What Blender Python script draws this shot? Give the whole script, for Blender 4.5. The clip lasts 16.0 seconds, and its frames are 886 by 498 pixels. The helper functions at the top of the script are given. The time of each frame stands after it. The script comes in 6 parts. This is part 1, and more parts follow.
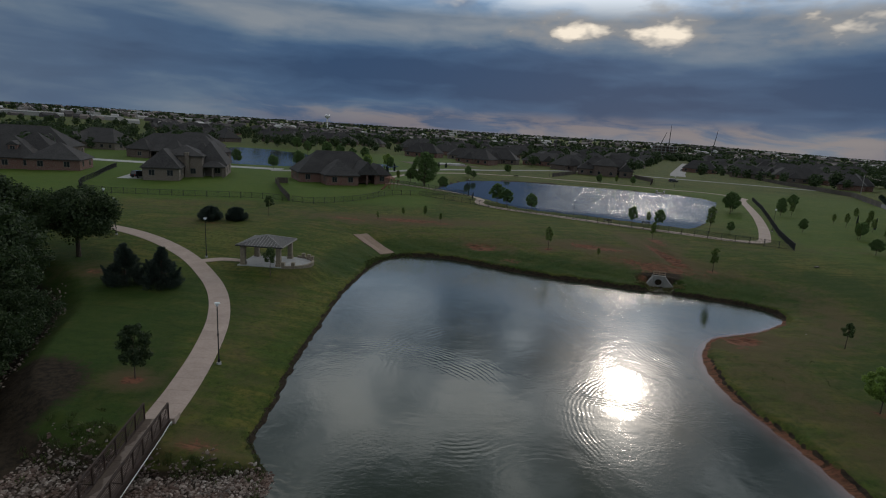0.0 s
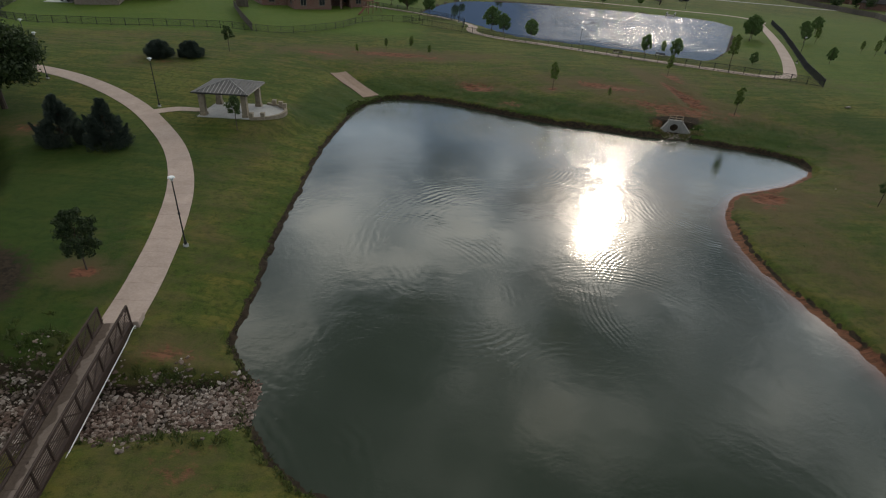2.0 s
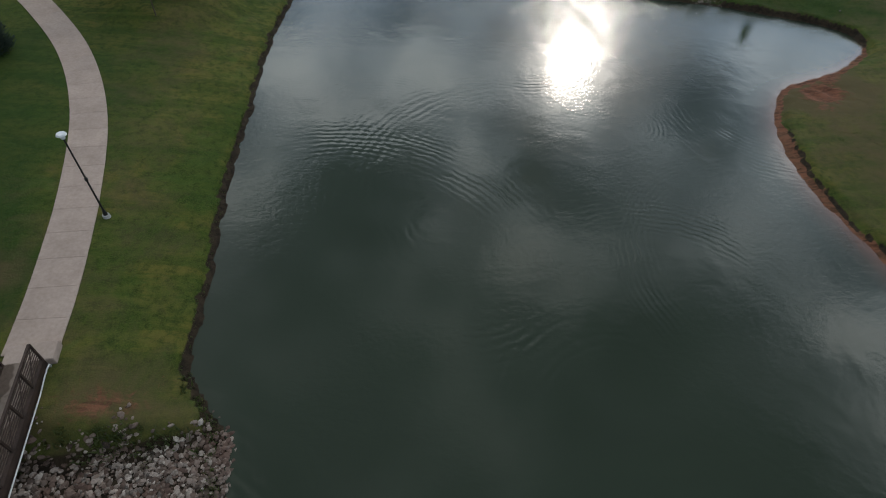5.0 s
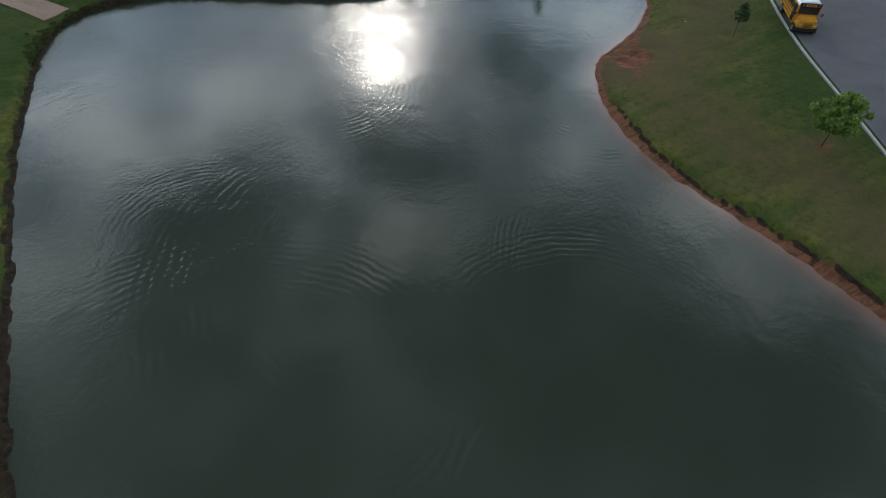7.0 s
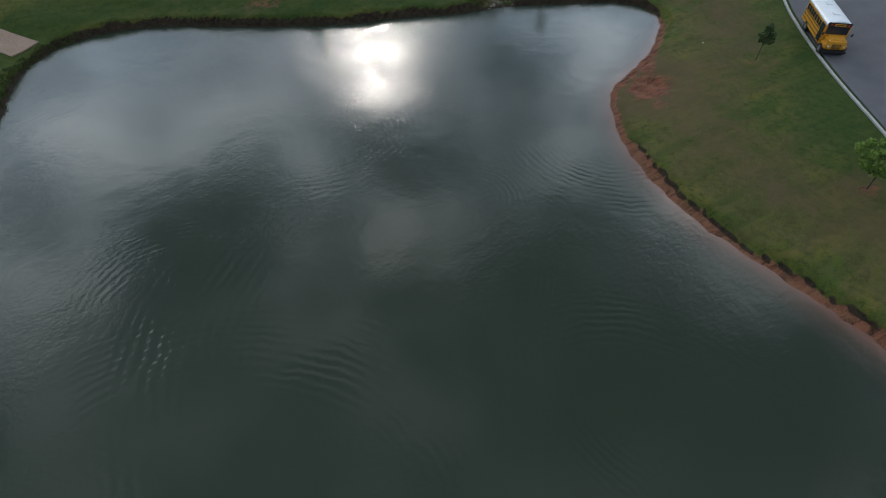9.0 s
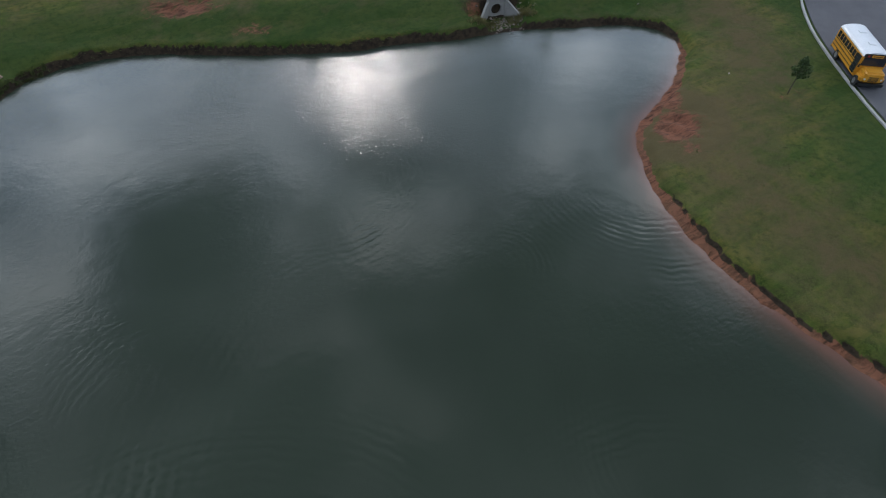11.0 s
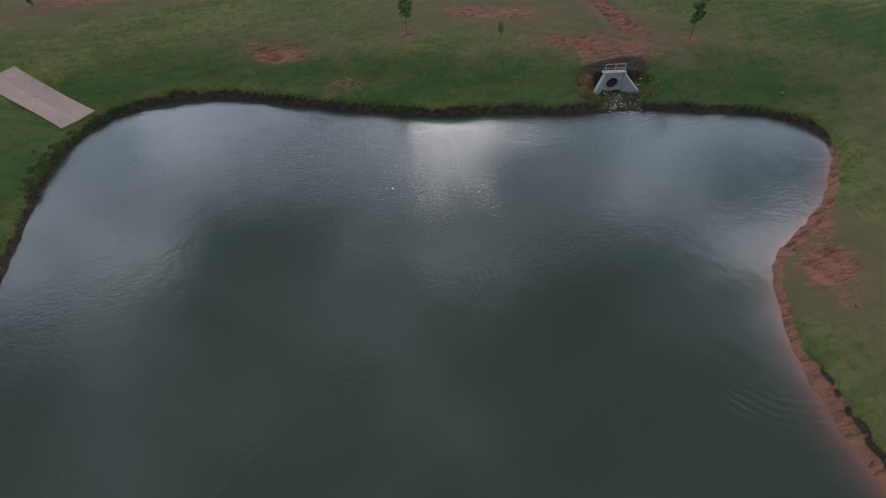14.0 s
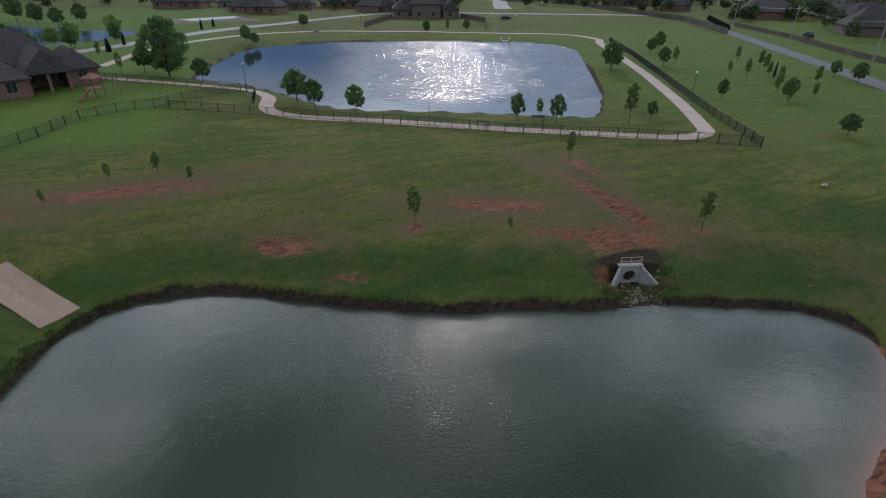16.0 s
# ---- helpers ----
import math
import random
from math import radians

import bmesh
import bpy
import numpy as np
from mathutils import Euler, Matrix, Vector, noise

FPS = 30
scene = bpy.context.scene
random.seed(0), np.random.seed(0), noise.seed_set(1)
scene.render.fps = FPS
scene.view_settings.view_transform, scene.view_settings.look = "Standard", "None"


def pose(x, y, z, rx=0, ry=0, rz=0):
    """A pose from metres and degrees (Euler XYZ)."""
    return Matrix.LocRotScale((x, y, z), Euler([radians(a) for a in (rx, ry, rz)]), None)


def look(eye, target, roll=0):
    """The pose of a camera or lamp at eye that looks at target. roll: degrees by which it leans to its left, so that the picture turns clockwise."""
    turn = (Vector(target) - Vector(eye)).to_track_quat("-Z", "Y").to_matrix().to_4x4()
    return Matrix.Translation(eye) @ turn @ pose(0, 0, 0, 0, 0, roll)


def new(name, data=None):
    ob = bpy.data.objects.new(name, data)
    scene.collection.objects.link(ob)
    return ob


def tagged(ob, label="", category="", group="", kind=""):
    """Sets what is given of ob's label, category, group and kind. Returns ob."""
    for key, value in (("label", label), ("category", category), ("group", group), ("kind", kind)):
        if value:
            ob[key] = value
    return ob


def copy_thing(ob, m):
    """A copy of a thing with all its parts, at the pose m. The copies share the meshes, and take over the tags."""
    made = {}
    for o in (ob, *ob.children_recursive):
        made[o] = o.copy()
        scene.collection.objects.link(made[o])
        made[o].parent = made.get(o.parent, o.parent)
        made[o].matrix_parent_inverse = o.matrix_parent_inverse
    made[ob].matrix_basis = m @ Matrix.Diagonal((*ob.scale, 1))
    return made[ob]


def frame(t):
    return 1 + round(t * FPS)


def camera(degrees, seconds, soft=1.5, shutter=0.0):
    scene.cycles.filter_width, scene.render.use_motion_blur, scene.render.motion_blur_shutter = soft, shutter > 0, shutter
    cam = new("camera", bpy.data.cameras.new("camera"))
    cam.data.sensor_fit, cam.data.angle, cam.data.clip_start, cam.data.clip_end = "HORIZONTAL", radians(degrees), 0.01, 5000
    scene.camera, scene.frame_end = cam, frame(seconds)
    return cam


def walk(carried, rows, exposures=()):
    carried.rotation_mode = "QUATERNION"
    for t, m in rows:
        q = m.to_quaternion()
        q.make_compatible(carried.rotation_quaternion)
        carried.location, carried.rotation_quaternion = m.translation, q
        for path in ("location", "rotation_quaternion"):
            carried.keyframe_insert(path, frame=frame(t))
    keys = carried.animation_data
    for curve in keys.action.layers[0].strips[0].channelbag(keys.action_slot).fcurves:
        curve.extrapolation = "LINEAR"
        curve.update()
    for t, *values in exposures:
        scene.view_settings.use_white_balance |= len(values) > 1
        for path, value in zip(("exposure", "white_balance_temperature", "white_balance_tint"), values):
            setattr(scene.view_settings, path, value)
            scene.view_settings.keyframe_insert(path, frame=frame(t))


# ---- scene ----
cam = camera(80.4, 16.0, soft=1.1)
PATH = [
    (0, (0.935, -8.350, 24.786), (0.907, -6.104, 24.293), 3.5),
    (0.5, (0.727, -6.200, 24.697), (0.712, -3.955, 24.197), 3.3),
    (1, (0.215, -3.910, 24.765), (0.232, -1.716, 24.074), 3.3),
    (1.5, (-0.344, -1.834, 24.888), (-0.292, 0.273, 23.966), 3.6),
    (2, (-0.745, 0.370, 24.880), (-0.664, 2.354, 23.719), 3.8),
    (2.5, (-1.053, 2.448, 24.931), (-0.944, 4.302, 23.574), 4.0),
    (3, (-1.194, 4.623, 25.053), (-1.068, 6.348, 23.537), 4.0),
    (3.2, (-1.260, 5.466, 25.079), (-1.132, 7.154, 23.522), 3.9),
    (5.3, (-2.678, 14.282, 25.947), (-2.423, 15.833, 24.268), 5.2),
    (5.5, (-2.489, 15.116, 26.210), (-2.177, 16.649, 24.524), 4.7),
    (6, (-1.511, 17.475, 26.231), (-0.990, 18.958, 24.552), 2.0),
    (6.5, (-0.707, 19.551, 26.273), (-0.005, 20.947, 24.585), 0.5),
    (7, (-0.001, 21.375, 26.307), (0.720, 22.760, 24.619), 0.5),
    (7.5, (0.743, 22.885, 26.322), (1.466, 24.271, 24.635), 0.2),
    (8, (1.275, 24.295, 26.394), (1.999, 25.678, 24.704), -0.2),
    (8.5, (1.671, 25.712, 26.453), (2.399, 27.092, 24.764), -0.3),
    (9, (2.046, 27.308, 26.473), (2.780, 28.683, 24.781), -0.4),
    (9.2, (2.183, 27.979, 26.488), (2.924, 29.345, 24.792), 0.3),
    (11.3, (3.491, 35.227, 27.070), (4.269, 36.558, 25.363), 0.3),
    (11.5, (3.689, 35.816, 27.094), (4.453, 37.153, 25.385), 0.1),
    (12, (4.404, 37.101, 27.196), (5.053, 38.503, 25.492), 0.6),
    (12.5, (4.988, 38.527, 27.295), (5.531, 39.975, 25.592), 1.0),
    (13, (5.508, 40.010, 27.354), (6.044, 41.462, 25.653), 0.8),
    (13.5, (5.924, 41.429, 27.473), (6.450, 42.881, 25.770), 0.7),
    (14, (6.264, 42.886, 27.494), (6.801, 44.390, 25.839), 0.6),
    (14.5, (6.487, 44.211, 27.400), (7.069, 45.841, 25.885), 0.6),
    (15, (6.727, 45.553, 27.323), (7.355, 47.318, 25.988), 0.4),
    (15.5, (6.929, 46.892, 27.299), (7.592, 48.766, 26.142), 0.4),
    (16, (7.087, 48.337, 27.311), (7.765, 50.247, 26.223), 0.4),
]
EXPOSURES = [(0, -0.72, 7250, 13), (1, -0.57, 7700, 13), (2, -0.13, 7900, 13), (3, -0.13, 7900, 12), (5.5, -0.18, 6850, 10), (9, 0.0, 6650, 11), (11.5, 0.27, 6500, 16), (13.5, 0.38, 6450, 20), (14.3, 0.42, 6350, 18), (15, 0.60, 6400, 16), (16, 0.19, 6720, 17)]
walk(cam, [(t, look(eye, target, roll)) for t, eye, target, roll in PATH], EXPOSURES)

# ---- sky and sun ----
SUN_AZ, SUN_EL = radians(20.3), radians(25.2)
SUN = Vector((math.sin(SUN_AZ) * math.cos(SUN_EL), math.cos(SUN_AZ) * math.cos(SUN_EL), math.sin(SUN_EL)))
sun = new("sun", bpy.data.lights.new("sun", "SUN"))
sun.data.energy, sun.data.angle, sun.data.color = 0.34, radians(3.4), (1.0, 0.95, 0.86)
sun.matrix_world = look(SUN * 400, (0, 0, 0))

world = bpy.data.worlds.new("overcast_sky")
scene.world = world
world.use_nodes = True


class Nodes:
    """Short hand for wiring a node tree."""

    def __init__(self, tree):
        self.tree = tree
        self.tree.nodes.clear()

    def add(self, kind, _props=None, **inputs):
        n = self.tree.nodes.new(kind)
        for k, v in (_props or {}).items():
            if k == "operation": n.operation = v
            elif k == "blend": n.blend_type = v
            elif k == "data": n.data_type = v
            elif k == "attr": n.attribute_name = v
            elif k == "dims": n.noise_dimensions = v
            elif k == "clamp": n.use_clamp = v
        for k, v in inputs.items():
            self.put(n, k.replace("_", " ") if k.replace("_", " ") in n.inputs else k, v)
        return n

    def put(self, n, key, v):
        if isinstance(key, str) and key.startswith("i") and key[1:].isdigit():
            key = int(key[1:])
        sock = n.inputs[key]
        if isinstance(v, bpy.types.NodeSocket):
            self.tree.links.new(v, sock)
        elif isinstance(v, bpy.types.Node):
            self.tree.links.new(v.outputs[0], sock)
        else:
            sock.default_value = v

    def math(self, op, a, b=0.0, c=0.0):
        return self.add("ShaderNodeMath", {"operation": op}, i0=a, i1=b, i2=c).outputs[0]

    def vmath(self, op, a, b=(0, 0, 0)):
        n = self.add("ShaderNodeVectorMath", {"operation": op}, i0=a, i1=b)
        return n.outputs["Value"] if op in ("DOT_PRODUCT", "LENGTH", "DISTANCE") else n.outputs[0]

    def noise(self, vec, scale, detail=4.0, rough=0.55, distort=0.0):
        return self.add("ShaderNodeTexNoise", None, Vector=vec, Scale=scale, Detail=detail, Roughness=rough, Distortion=distort).outputs[0]

    def ramp(self, fac, *stops):
        n = self.tree.nodes.new("ShaderNodeValToRGB")
        e = n.color_ramp.elements
        while len(e) < len(stops):
            e.new(0.5)
        for el, (p, c) in zip(e, stops):
            el.position, el.color = p, (c, c, c, 1) if isinstance(c, (int, float)) else (*c, 1)
        self.put(n, 0, fac)
        return n.outputs[0]

    def mix(self, fac, a, b, blend="MIX"):
        n = self.tree.nodes.new("ShaderNodeMix")
        n.data_type, n.blend_type = "RGBA", blend
        for key, v in ((0, fac), (6, a), (7, b)):
            self.put(n, key, (*v, 1) if isinstance(v, tuple) and len(v) == 3 else v)
        return n.outputs[2]


w = Nodes(world.node_tree)
ray = w.add("ShaderNodeTexCoord").outputs["Generated"]
xyz = w.add("ShaderNodeSeparateXYZ", None, i0=ray)
up = w.math("MAXIMUM", xyz.outputs[2], 0.0)
lift = w.math("ADD", up, 0.22)
flat = w.add("ShaderNodeCombineXYZ", None, i0=w.math("DIVIDE", xyz.outputs[0], lift), i1=w.math("DIVIDE", xyz.outputs[1], lift), i2=0.35).outputs[0]
# low on the sky the cloud lies in long smooth bands, overhead in blotches
band = w.noise(w.vmath("ADD", w.vmath("MULTIPLY", ray, (1.6, 1.6, 9.0)), (52.341, 55.321, 51.829)), 1.0, 4.0, 0.50)
wisp = w.noise(w.vmath("MULTIPLY", ray, (7.0, 7.0, 30.0)), 1.0, 6.0, 0.56, 0.5)
blotch = w.noise(w.vmath("ADD", flat, (-16.13, -30.031, -4.318)), 2.9607, 2.0, 0.5)
puff = w.noise(w.vmath("ADD", flat, (-13.889, 37.556, -50.538)), 5.7089, 2.0, 0.5)
rise_up = w.ramp(up, (0.0, 0.52), (0.04, 0.44), (0.09, 0.36), (0.13, 0.46), (0.18, 0.68), (0.26, 0.72))
low_cloud = w.math("ADD", w.math("ADD", w.math("MULTIPLY", band, 0.75), w.math("MULTIPLY", wisp, 0.17)), w.math("SUBTRACT", w.math("MULTIPLY", rise_up, 0.36), 0.16))
high_cloud = w.math("ADD", w.math("MULTIPLY", blotch, 0.617), w.math("MULTIPLY", puff, 0.383))
high = w.ramp(up, (0.20, 0.0), (0.36, 0.76), (0.75, 1.0))
cloud = w.math("ADD", w.math("MULTIPLY", low_cloud, w.math("SUBTRACT", 1.0, high)), w.math("MULTIPLY", high_cloud, high))
grey = w.ramp(cloud, (0.40, (0.037, 0.104, 0.250)), (0.48, (0.068, 0.166, 0.350)), (0.54, (0.145, 0.260, 0.430)), (0.64, (0.35, 0.435, 0.54)))
# the cloud is thinner, and so brighter, higher up on the sun's side
near_sun = w.vmath("DOT_PRODUCT", ray, tuple(SUN))
side = w.ramp(near_sun, (0.05, 0.42), (0.62, 0.75), (1.0, 1.0))
thin = w.ramp(cloud, (0.37, 0.12), (0.48, 0.46), (0.60, 1.0))
crown = w.ramp(up, (0.58, 1.0), (0.80, 0.33), (0.90, 0.18))
veil = w.math("ADD", 1.0, w.math("MULTIPLY", w.math("MULTIPLY", high, side), w.math("MULTIPLY", w.math("MULTIPLY", thin, crown), 14.0)))
pale = w.mix(w.math("MULTIPLY", high, 0.85), grey, w.ramp(cloud, (0.40, (0.080, 0.092, 0.096)), (0.60, (0.262, 0.274, 0.266))))
pale = w.mix(w.math("MULTIPLY", w.ramp(near_sun, (0.30, 1.0), (0.80, 0.0)), w.ramp(up, (0.0, 0.55), (0.22, 0.55), (0.35, 0.0))), pale, (0.205, 0.272, 0.37))
lit = w.mix(1.0, pale, w.add("ShaderNodeCombineColor", None, i0=veil, i1=veil, i2=veil).outputs[0], "MULTIPLY")
# small rents in the cloud below the sun
clump = w.noise(w.vmath("ADD", w.vmath("MULTIPLY", ray, (9.0, 9.0, 21.0)), (58.965, 29.328, 55.686)), 1.0, 4.0, 0.52)
window = w.math("MULTIPLY", w.ramp(near_sun, (0.90, 0.0), (0.95, 1.0)), w.ramp(up, (0.145, 0.0), (0.175, 1.0), (0.23, 1.0), (0.27, 0.2)))
lit = w.mix(w.math("MULTIPLY", w.math("MULTIPLY", window, w.ramp(clump, (0.47, 0.0), (0.62, 1.0))), 0.75), lit, (0.46, 0.48, 0.50))
lit = w.mix(w.math("MULTIPLY", w.math("MULTIPLY", window, w.ramp(clump, (0.59, 0.0), (0.70, 1.0))), 0.95), lit, (1.5, 1.44, 1.3))
# the cloud glows round the hidden sun
glow = w.ramp(near_sun, (0.980, 0.0), (0.990, 0.035), (0.996, 0.15), (0.9994, 1.0))
lit = w.mix(1.0, lit, w.mix(glow, (0.0, 0.0, 0.0), (14.0, 13.6, 13.1)), "ADD")
# pinkish haze on the horizon toward the sun
blush = w.math("MULTIPLY", w.ramp(up, (0.0, 0.8), (0.030, 0.9), (0.050, 0.0)), w.ramp(near_sun, (0.62, 0.0), (0.80, 0.62)))
blush = w.math("MULTIPLY", blush, w.ramp(wisp, (0.44, 0.12), (0.58, 1.0)))
lit = w.mix(blush, lit, (0.44, 0.37, 0.355))
sky = w.tree.nodes.new("ShaderNodeTexSky")
sky.sky_type, sky.sun_disc, sky.sun_elevation, sky.sun_rotation = "NISHITA", False, SUN_EL, SUN_AZ
blue = w.add("ShaderNodeBackground", None, Color=sky.outputs[0], Strength=0.06)
over = w.add("ShaderNodeBackground", None, Color=lit, Strength=1.0)
both = w.add("ShaderNodeMixShader", None, i0=0.96, i1=blue.outputs[0], i2=over.outputs[0])
w.add("ShaderNodeOutputWorld", None, Surface=both.outputs[0])

# ---- materials ----


def material(name, rough=0.8, metal=0.0):
    m = bpy.data.materials.new(name)
    m.use_nodes = True
    n = Nodes(m.node_tree)
    b = n.add("ShaderNodeBsdfPrincipled", None, Roughness=rough, Metallic=metal)
    n.add("ShaderNodeOutputMaterial", None, Surface=b.outputs[0])
    return m, n, b


def mottled(name, dark, light, scale, rough=0.8, metal=0.0, bump=0.2, fine=8.0, local=True, vary=0.0):
    """A surface with two scales of variation and a fine relief."""
    m, n, b = material(name, rough, metal)
    at = n.add("ShaderNodeTexCoord").outputs["Object"] if local else n.add("ShaderNodeNewGeometry").outputs["Position"]
    a = n.noise(at, scale, 5.0, 0.6)
    f = n.noise(at, scale * fine, 3.0, 0.6)
    t = n.math("ADD", n.math("MULTIPLY", a, 0.6), n.math("MULTIPLY", f, 0.4))
    c = n.mix(n.ramp(t, (0.32, 0.0), (0.68, 1.0)), dark, light)
    if vary:
        r = n.add("ShaderNodeObjectInfo").outputs["Random"]
        k = n.math("ADD", n.math("MULTIPLY", r, 2 * vary), 1 - vary)
        c = n.mix(1.0, c, n.add("ShaderNodeCombineColor", None, i0=k, i1=k, i2=k).outputs[0], "MULTIPLY")
    n.put(b, "Base Color", c)
    if bump:
        bp = n.add("ShaderNodeBump", None, Strength=bump, Distance=0.02, Height=f)
        n.put(b, "Normal", bp.outputs[0])
    return m


def island_mottled(name, dark, light, rough=0.7, trans=0.4):
    """Leaves: the colour changes from leaf to leaf and from tree to tree."""
    m, n, b = material(name, rough)
    isl = n.add("ShaderNodeNewGeometry").outputs["Random Per Island"]
    obj = n.add("ShaderNodeObjectInfo").outputs["Random"]
    t = n.math("ADD", n.math("MULTIPLY", isl, 0.75), n.math("MULTIPLY", obj, 0.25))
    c = n.mix(t, dark, light)
    n.put(b, "Base Color", c)
    # light shines through thin leaves
    through_leaf = n.add("ShaderNodeBsdfTranslucent", None, Color=c)
    both_ways = n.add("ShaderNodeMixShader", None, i0=trans, i1=b.outputs[0], i2=through_leaf.outputs[0])
    n.put(n.tree.nodes["Material Output"], "Surface", both_ways.outputs[0])
    return m


def grass_material():
    m, n, b = material("park_grass", 0.9)
    at = n.add("ShaderNodeTexCoord").outputs["Object"]
    wide = n.noise(at, 0.05, 5.0, 0.6, 0.8)
    mid = n.noise(at, 0.24, 6.0, 0.66, 0.5)
    mown = n.noise(n.vmath("MULTIPLY", at, (0.13, 0.95, 0.3)), 1.0, 4.0, 0.6, 0.3)
    tuft = n.noise(at, 2.0, 6.0, 0.72)
    blade = n.noise(at, 13.0, 4.0, 0.75)
    c = n.mix(n.ramp(wide, (0.40, 0.0), (0.60, 1.0)), (0.045, 0.076, 0.013), (0.097, 0.111, 0.025))
    c = n.mix(n.math("MULTIPLY", n.ramp(mid, (0.46, 0.0), (0.62, 1.0)), 0.8), c, (0.132, 0.112, 0.027))
    c = n.mix(n.math("MULTIPLY", n.ramp(mown, (0.42, 1.0), (0.52, 0.0)), 0.6), c, (0.026, 0.058, 0.010))
    c = n.mix(n.math("MULTIPLY", n.ramp(mown, (0.52, 0.0), (0.70, 1.0)), 0.35), c, (0.110, 0.100, 0.034))
    c = n.mix(n.math("MULTIPLY", n.ramp(tuft, (0.34, 1.0), (0.54, 0.0)), 0.85), c, (0.018, 0.037, 0.008))
    clump = n.noise(at, 0.75, 5.0, 0.7, 0.6)
    c = n.mix(n.math("MULTIPLY", n.ramp(clump, (0.32, 1.0), (0.45, 0.0)), 0.7), c, (0.024, 0.044, 0.011))
    spot = n.noise(at, 0.55, 3.0, 0.6, 1.0)
    c = n.mix(n.math("MULTIPLY", n.ramp(spot, (0.60, 0.0), (0.70, 1.0)), 0.5), c, (0.060, 0.105, 0.022))
    c = n.mix(n.math("MULTIPLY", n.ramp(blade, (0.45, 0.0), (0.68, 1.0)), 0.4), c, (0.140, 0.150, 0.032))
    # darker, denser grass, and the shaded lawn painted near the footbridge
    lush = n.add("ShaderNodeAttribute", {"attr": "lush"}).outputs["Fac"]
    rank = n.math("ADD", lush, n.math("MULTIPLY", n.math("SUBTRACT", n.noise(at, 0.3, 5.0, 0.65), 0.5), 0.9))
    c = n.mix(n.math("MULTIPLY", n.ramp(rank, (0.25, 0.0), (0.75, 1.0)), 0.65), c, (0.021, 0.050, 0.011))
    fresh = n.add("ShaderNodeAttribute", {"attr": "fresh"}).outputs["Fac"]
    c = n.mix(n.math("MULTIPLY", fresh, n.ramp(tuft, (0.30, 0.35), (0.55, 0.75))), c, (0.072, 0.128, 0.020))
    # thin, browned turf round the worn places
    dry = n.add("ShaderNodeAttribute", {"attr": "dry"}).outputs["Fac"]
    faded = n.math("ADD", dry, n.math("MULTIPLY", n.math("SUBTRACT", n.noise(at, 0.40, 6.0, 0.72, 0.5), 0.5), 1.5))
    c = n.mix(n.math("MULTIPLY", n.ramp(faded, (0.18, 0.0), (0.75, 1.0)), 0.8), c, (0.105, 0.077, 0.040))
    # bare red clay: worn patches, gullies and the cut bank
    gully = n.noise(n.vmath("MULTIPLY", at, (0.8, 2.2, 1.0)), 1.1, 6.0, 0.7, 0.8)
    clay = n.mix(n.ramp(gully, (0.34, 0.0), (0.58, 1.0)), (0.046, 0.020, 0.014), (0.22, 0.088, 0.054))
    clay = n.mix(n.math("MULTIPLY", n.ramp(n.noise(at, 0.35, 4.0, 0.6), (0.45, 0.0), (0.65, 1.0)), 0.3), clay, (0.185, 0.105, 0.068))
    worn = n.add("ShaderNodeAttribute", {"attr": "dirt"}).outputs["Fac"]
    edge = n.math("ADD", worn, n.math("MULTIPLY", n.math("SUBTRACT", n.noise(at, 1.1, 8.0, 0.78, 0.6), 0.5), 2.7))
    c = n.mix(n.math("MULTIPLY", n.ramp(edge, (0.46, 0.0), (0.86, 1.0)), 0.92), c, clay)
    # dark soil, with painted shade along the east lip and the wooded creek
    mud = n.add("ShaderNodeAttribute", {"attr": "mud"}).outputs["Fac"]
    edge2 = n.math("ADD", mud, n.math("MULTIPLY", n.math("SUBTRACT", n.noise(at, 2.0, 5.0, 0.7), 0.5), 0.7))
    soil = n.mix(n.ramp(tuft, (0.4, 0.0), (0.6, 1.0)), (0.020, 0.015, 0.011), (0.046, 0.034, 0.022))
    c = n.mix(n.ramp(edge2, (0.40, 0.0), (0.60, 1.0)), c, soil)
    n.put(b, "Base Color", c)
    b.inputs["Specular IOR Level"].default_value = 0.1
    h = n.math("ADD", n.math("MULTIPLY", tuft, 0.6), n.math("MULTIPLY", blade, 0.4))
    bp = n.add("ShaderNodeBump", None, Strength=0.8, Distance=0.14, Height=h)
    n.put(b, "Normal", bp.outputs[0])
    return m


# trains of ripples: centre x, y, inner and outer radius, wave length, and the way they have spread
RIPPLES = [(8.5, 38.0, 9.0, 16.5, 0.62, -0.9, 0.45), (-6.0, 30.0, 10.0, 16.0, 0.50, 0.62, 0.78), (22.0, 30.0, 8.5, 12.0, 0.36, -0.90, 0.45),
           (13.0, 27.0, 6.0, 10.0, 0.45, 0.45, 0.90), (8.5, 21.5, 3.0, 7.0, 0.60, -0.60, 0.80), (9.0, 57.5, 4.0, 8.5, 0.50, 0.45, -0.90),
           (28.5, 47.0, 3.5, 10.0, 0.48, -0.70, -0.70), (-13.0, 13.0, 6.0, 12.0, 0.72, 0.75, 0.65), (2.0, 29.5, 2.0, 6.5, 0.52, 0.10, -1.0),
           (15.5, 45.5, 0.6, 4.0, 0.40, 1.0, 0.0), (-3.0, 46.0, 3.0, 7.0, 0.45, -0.3, 0.95)]


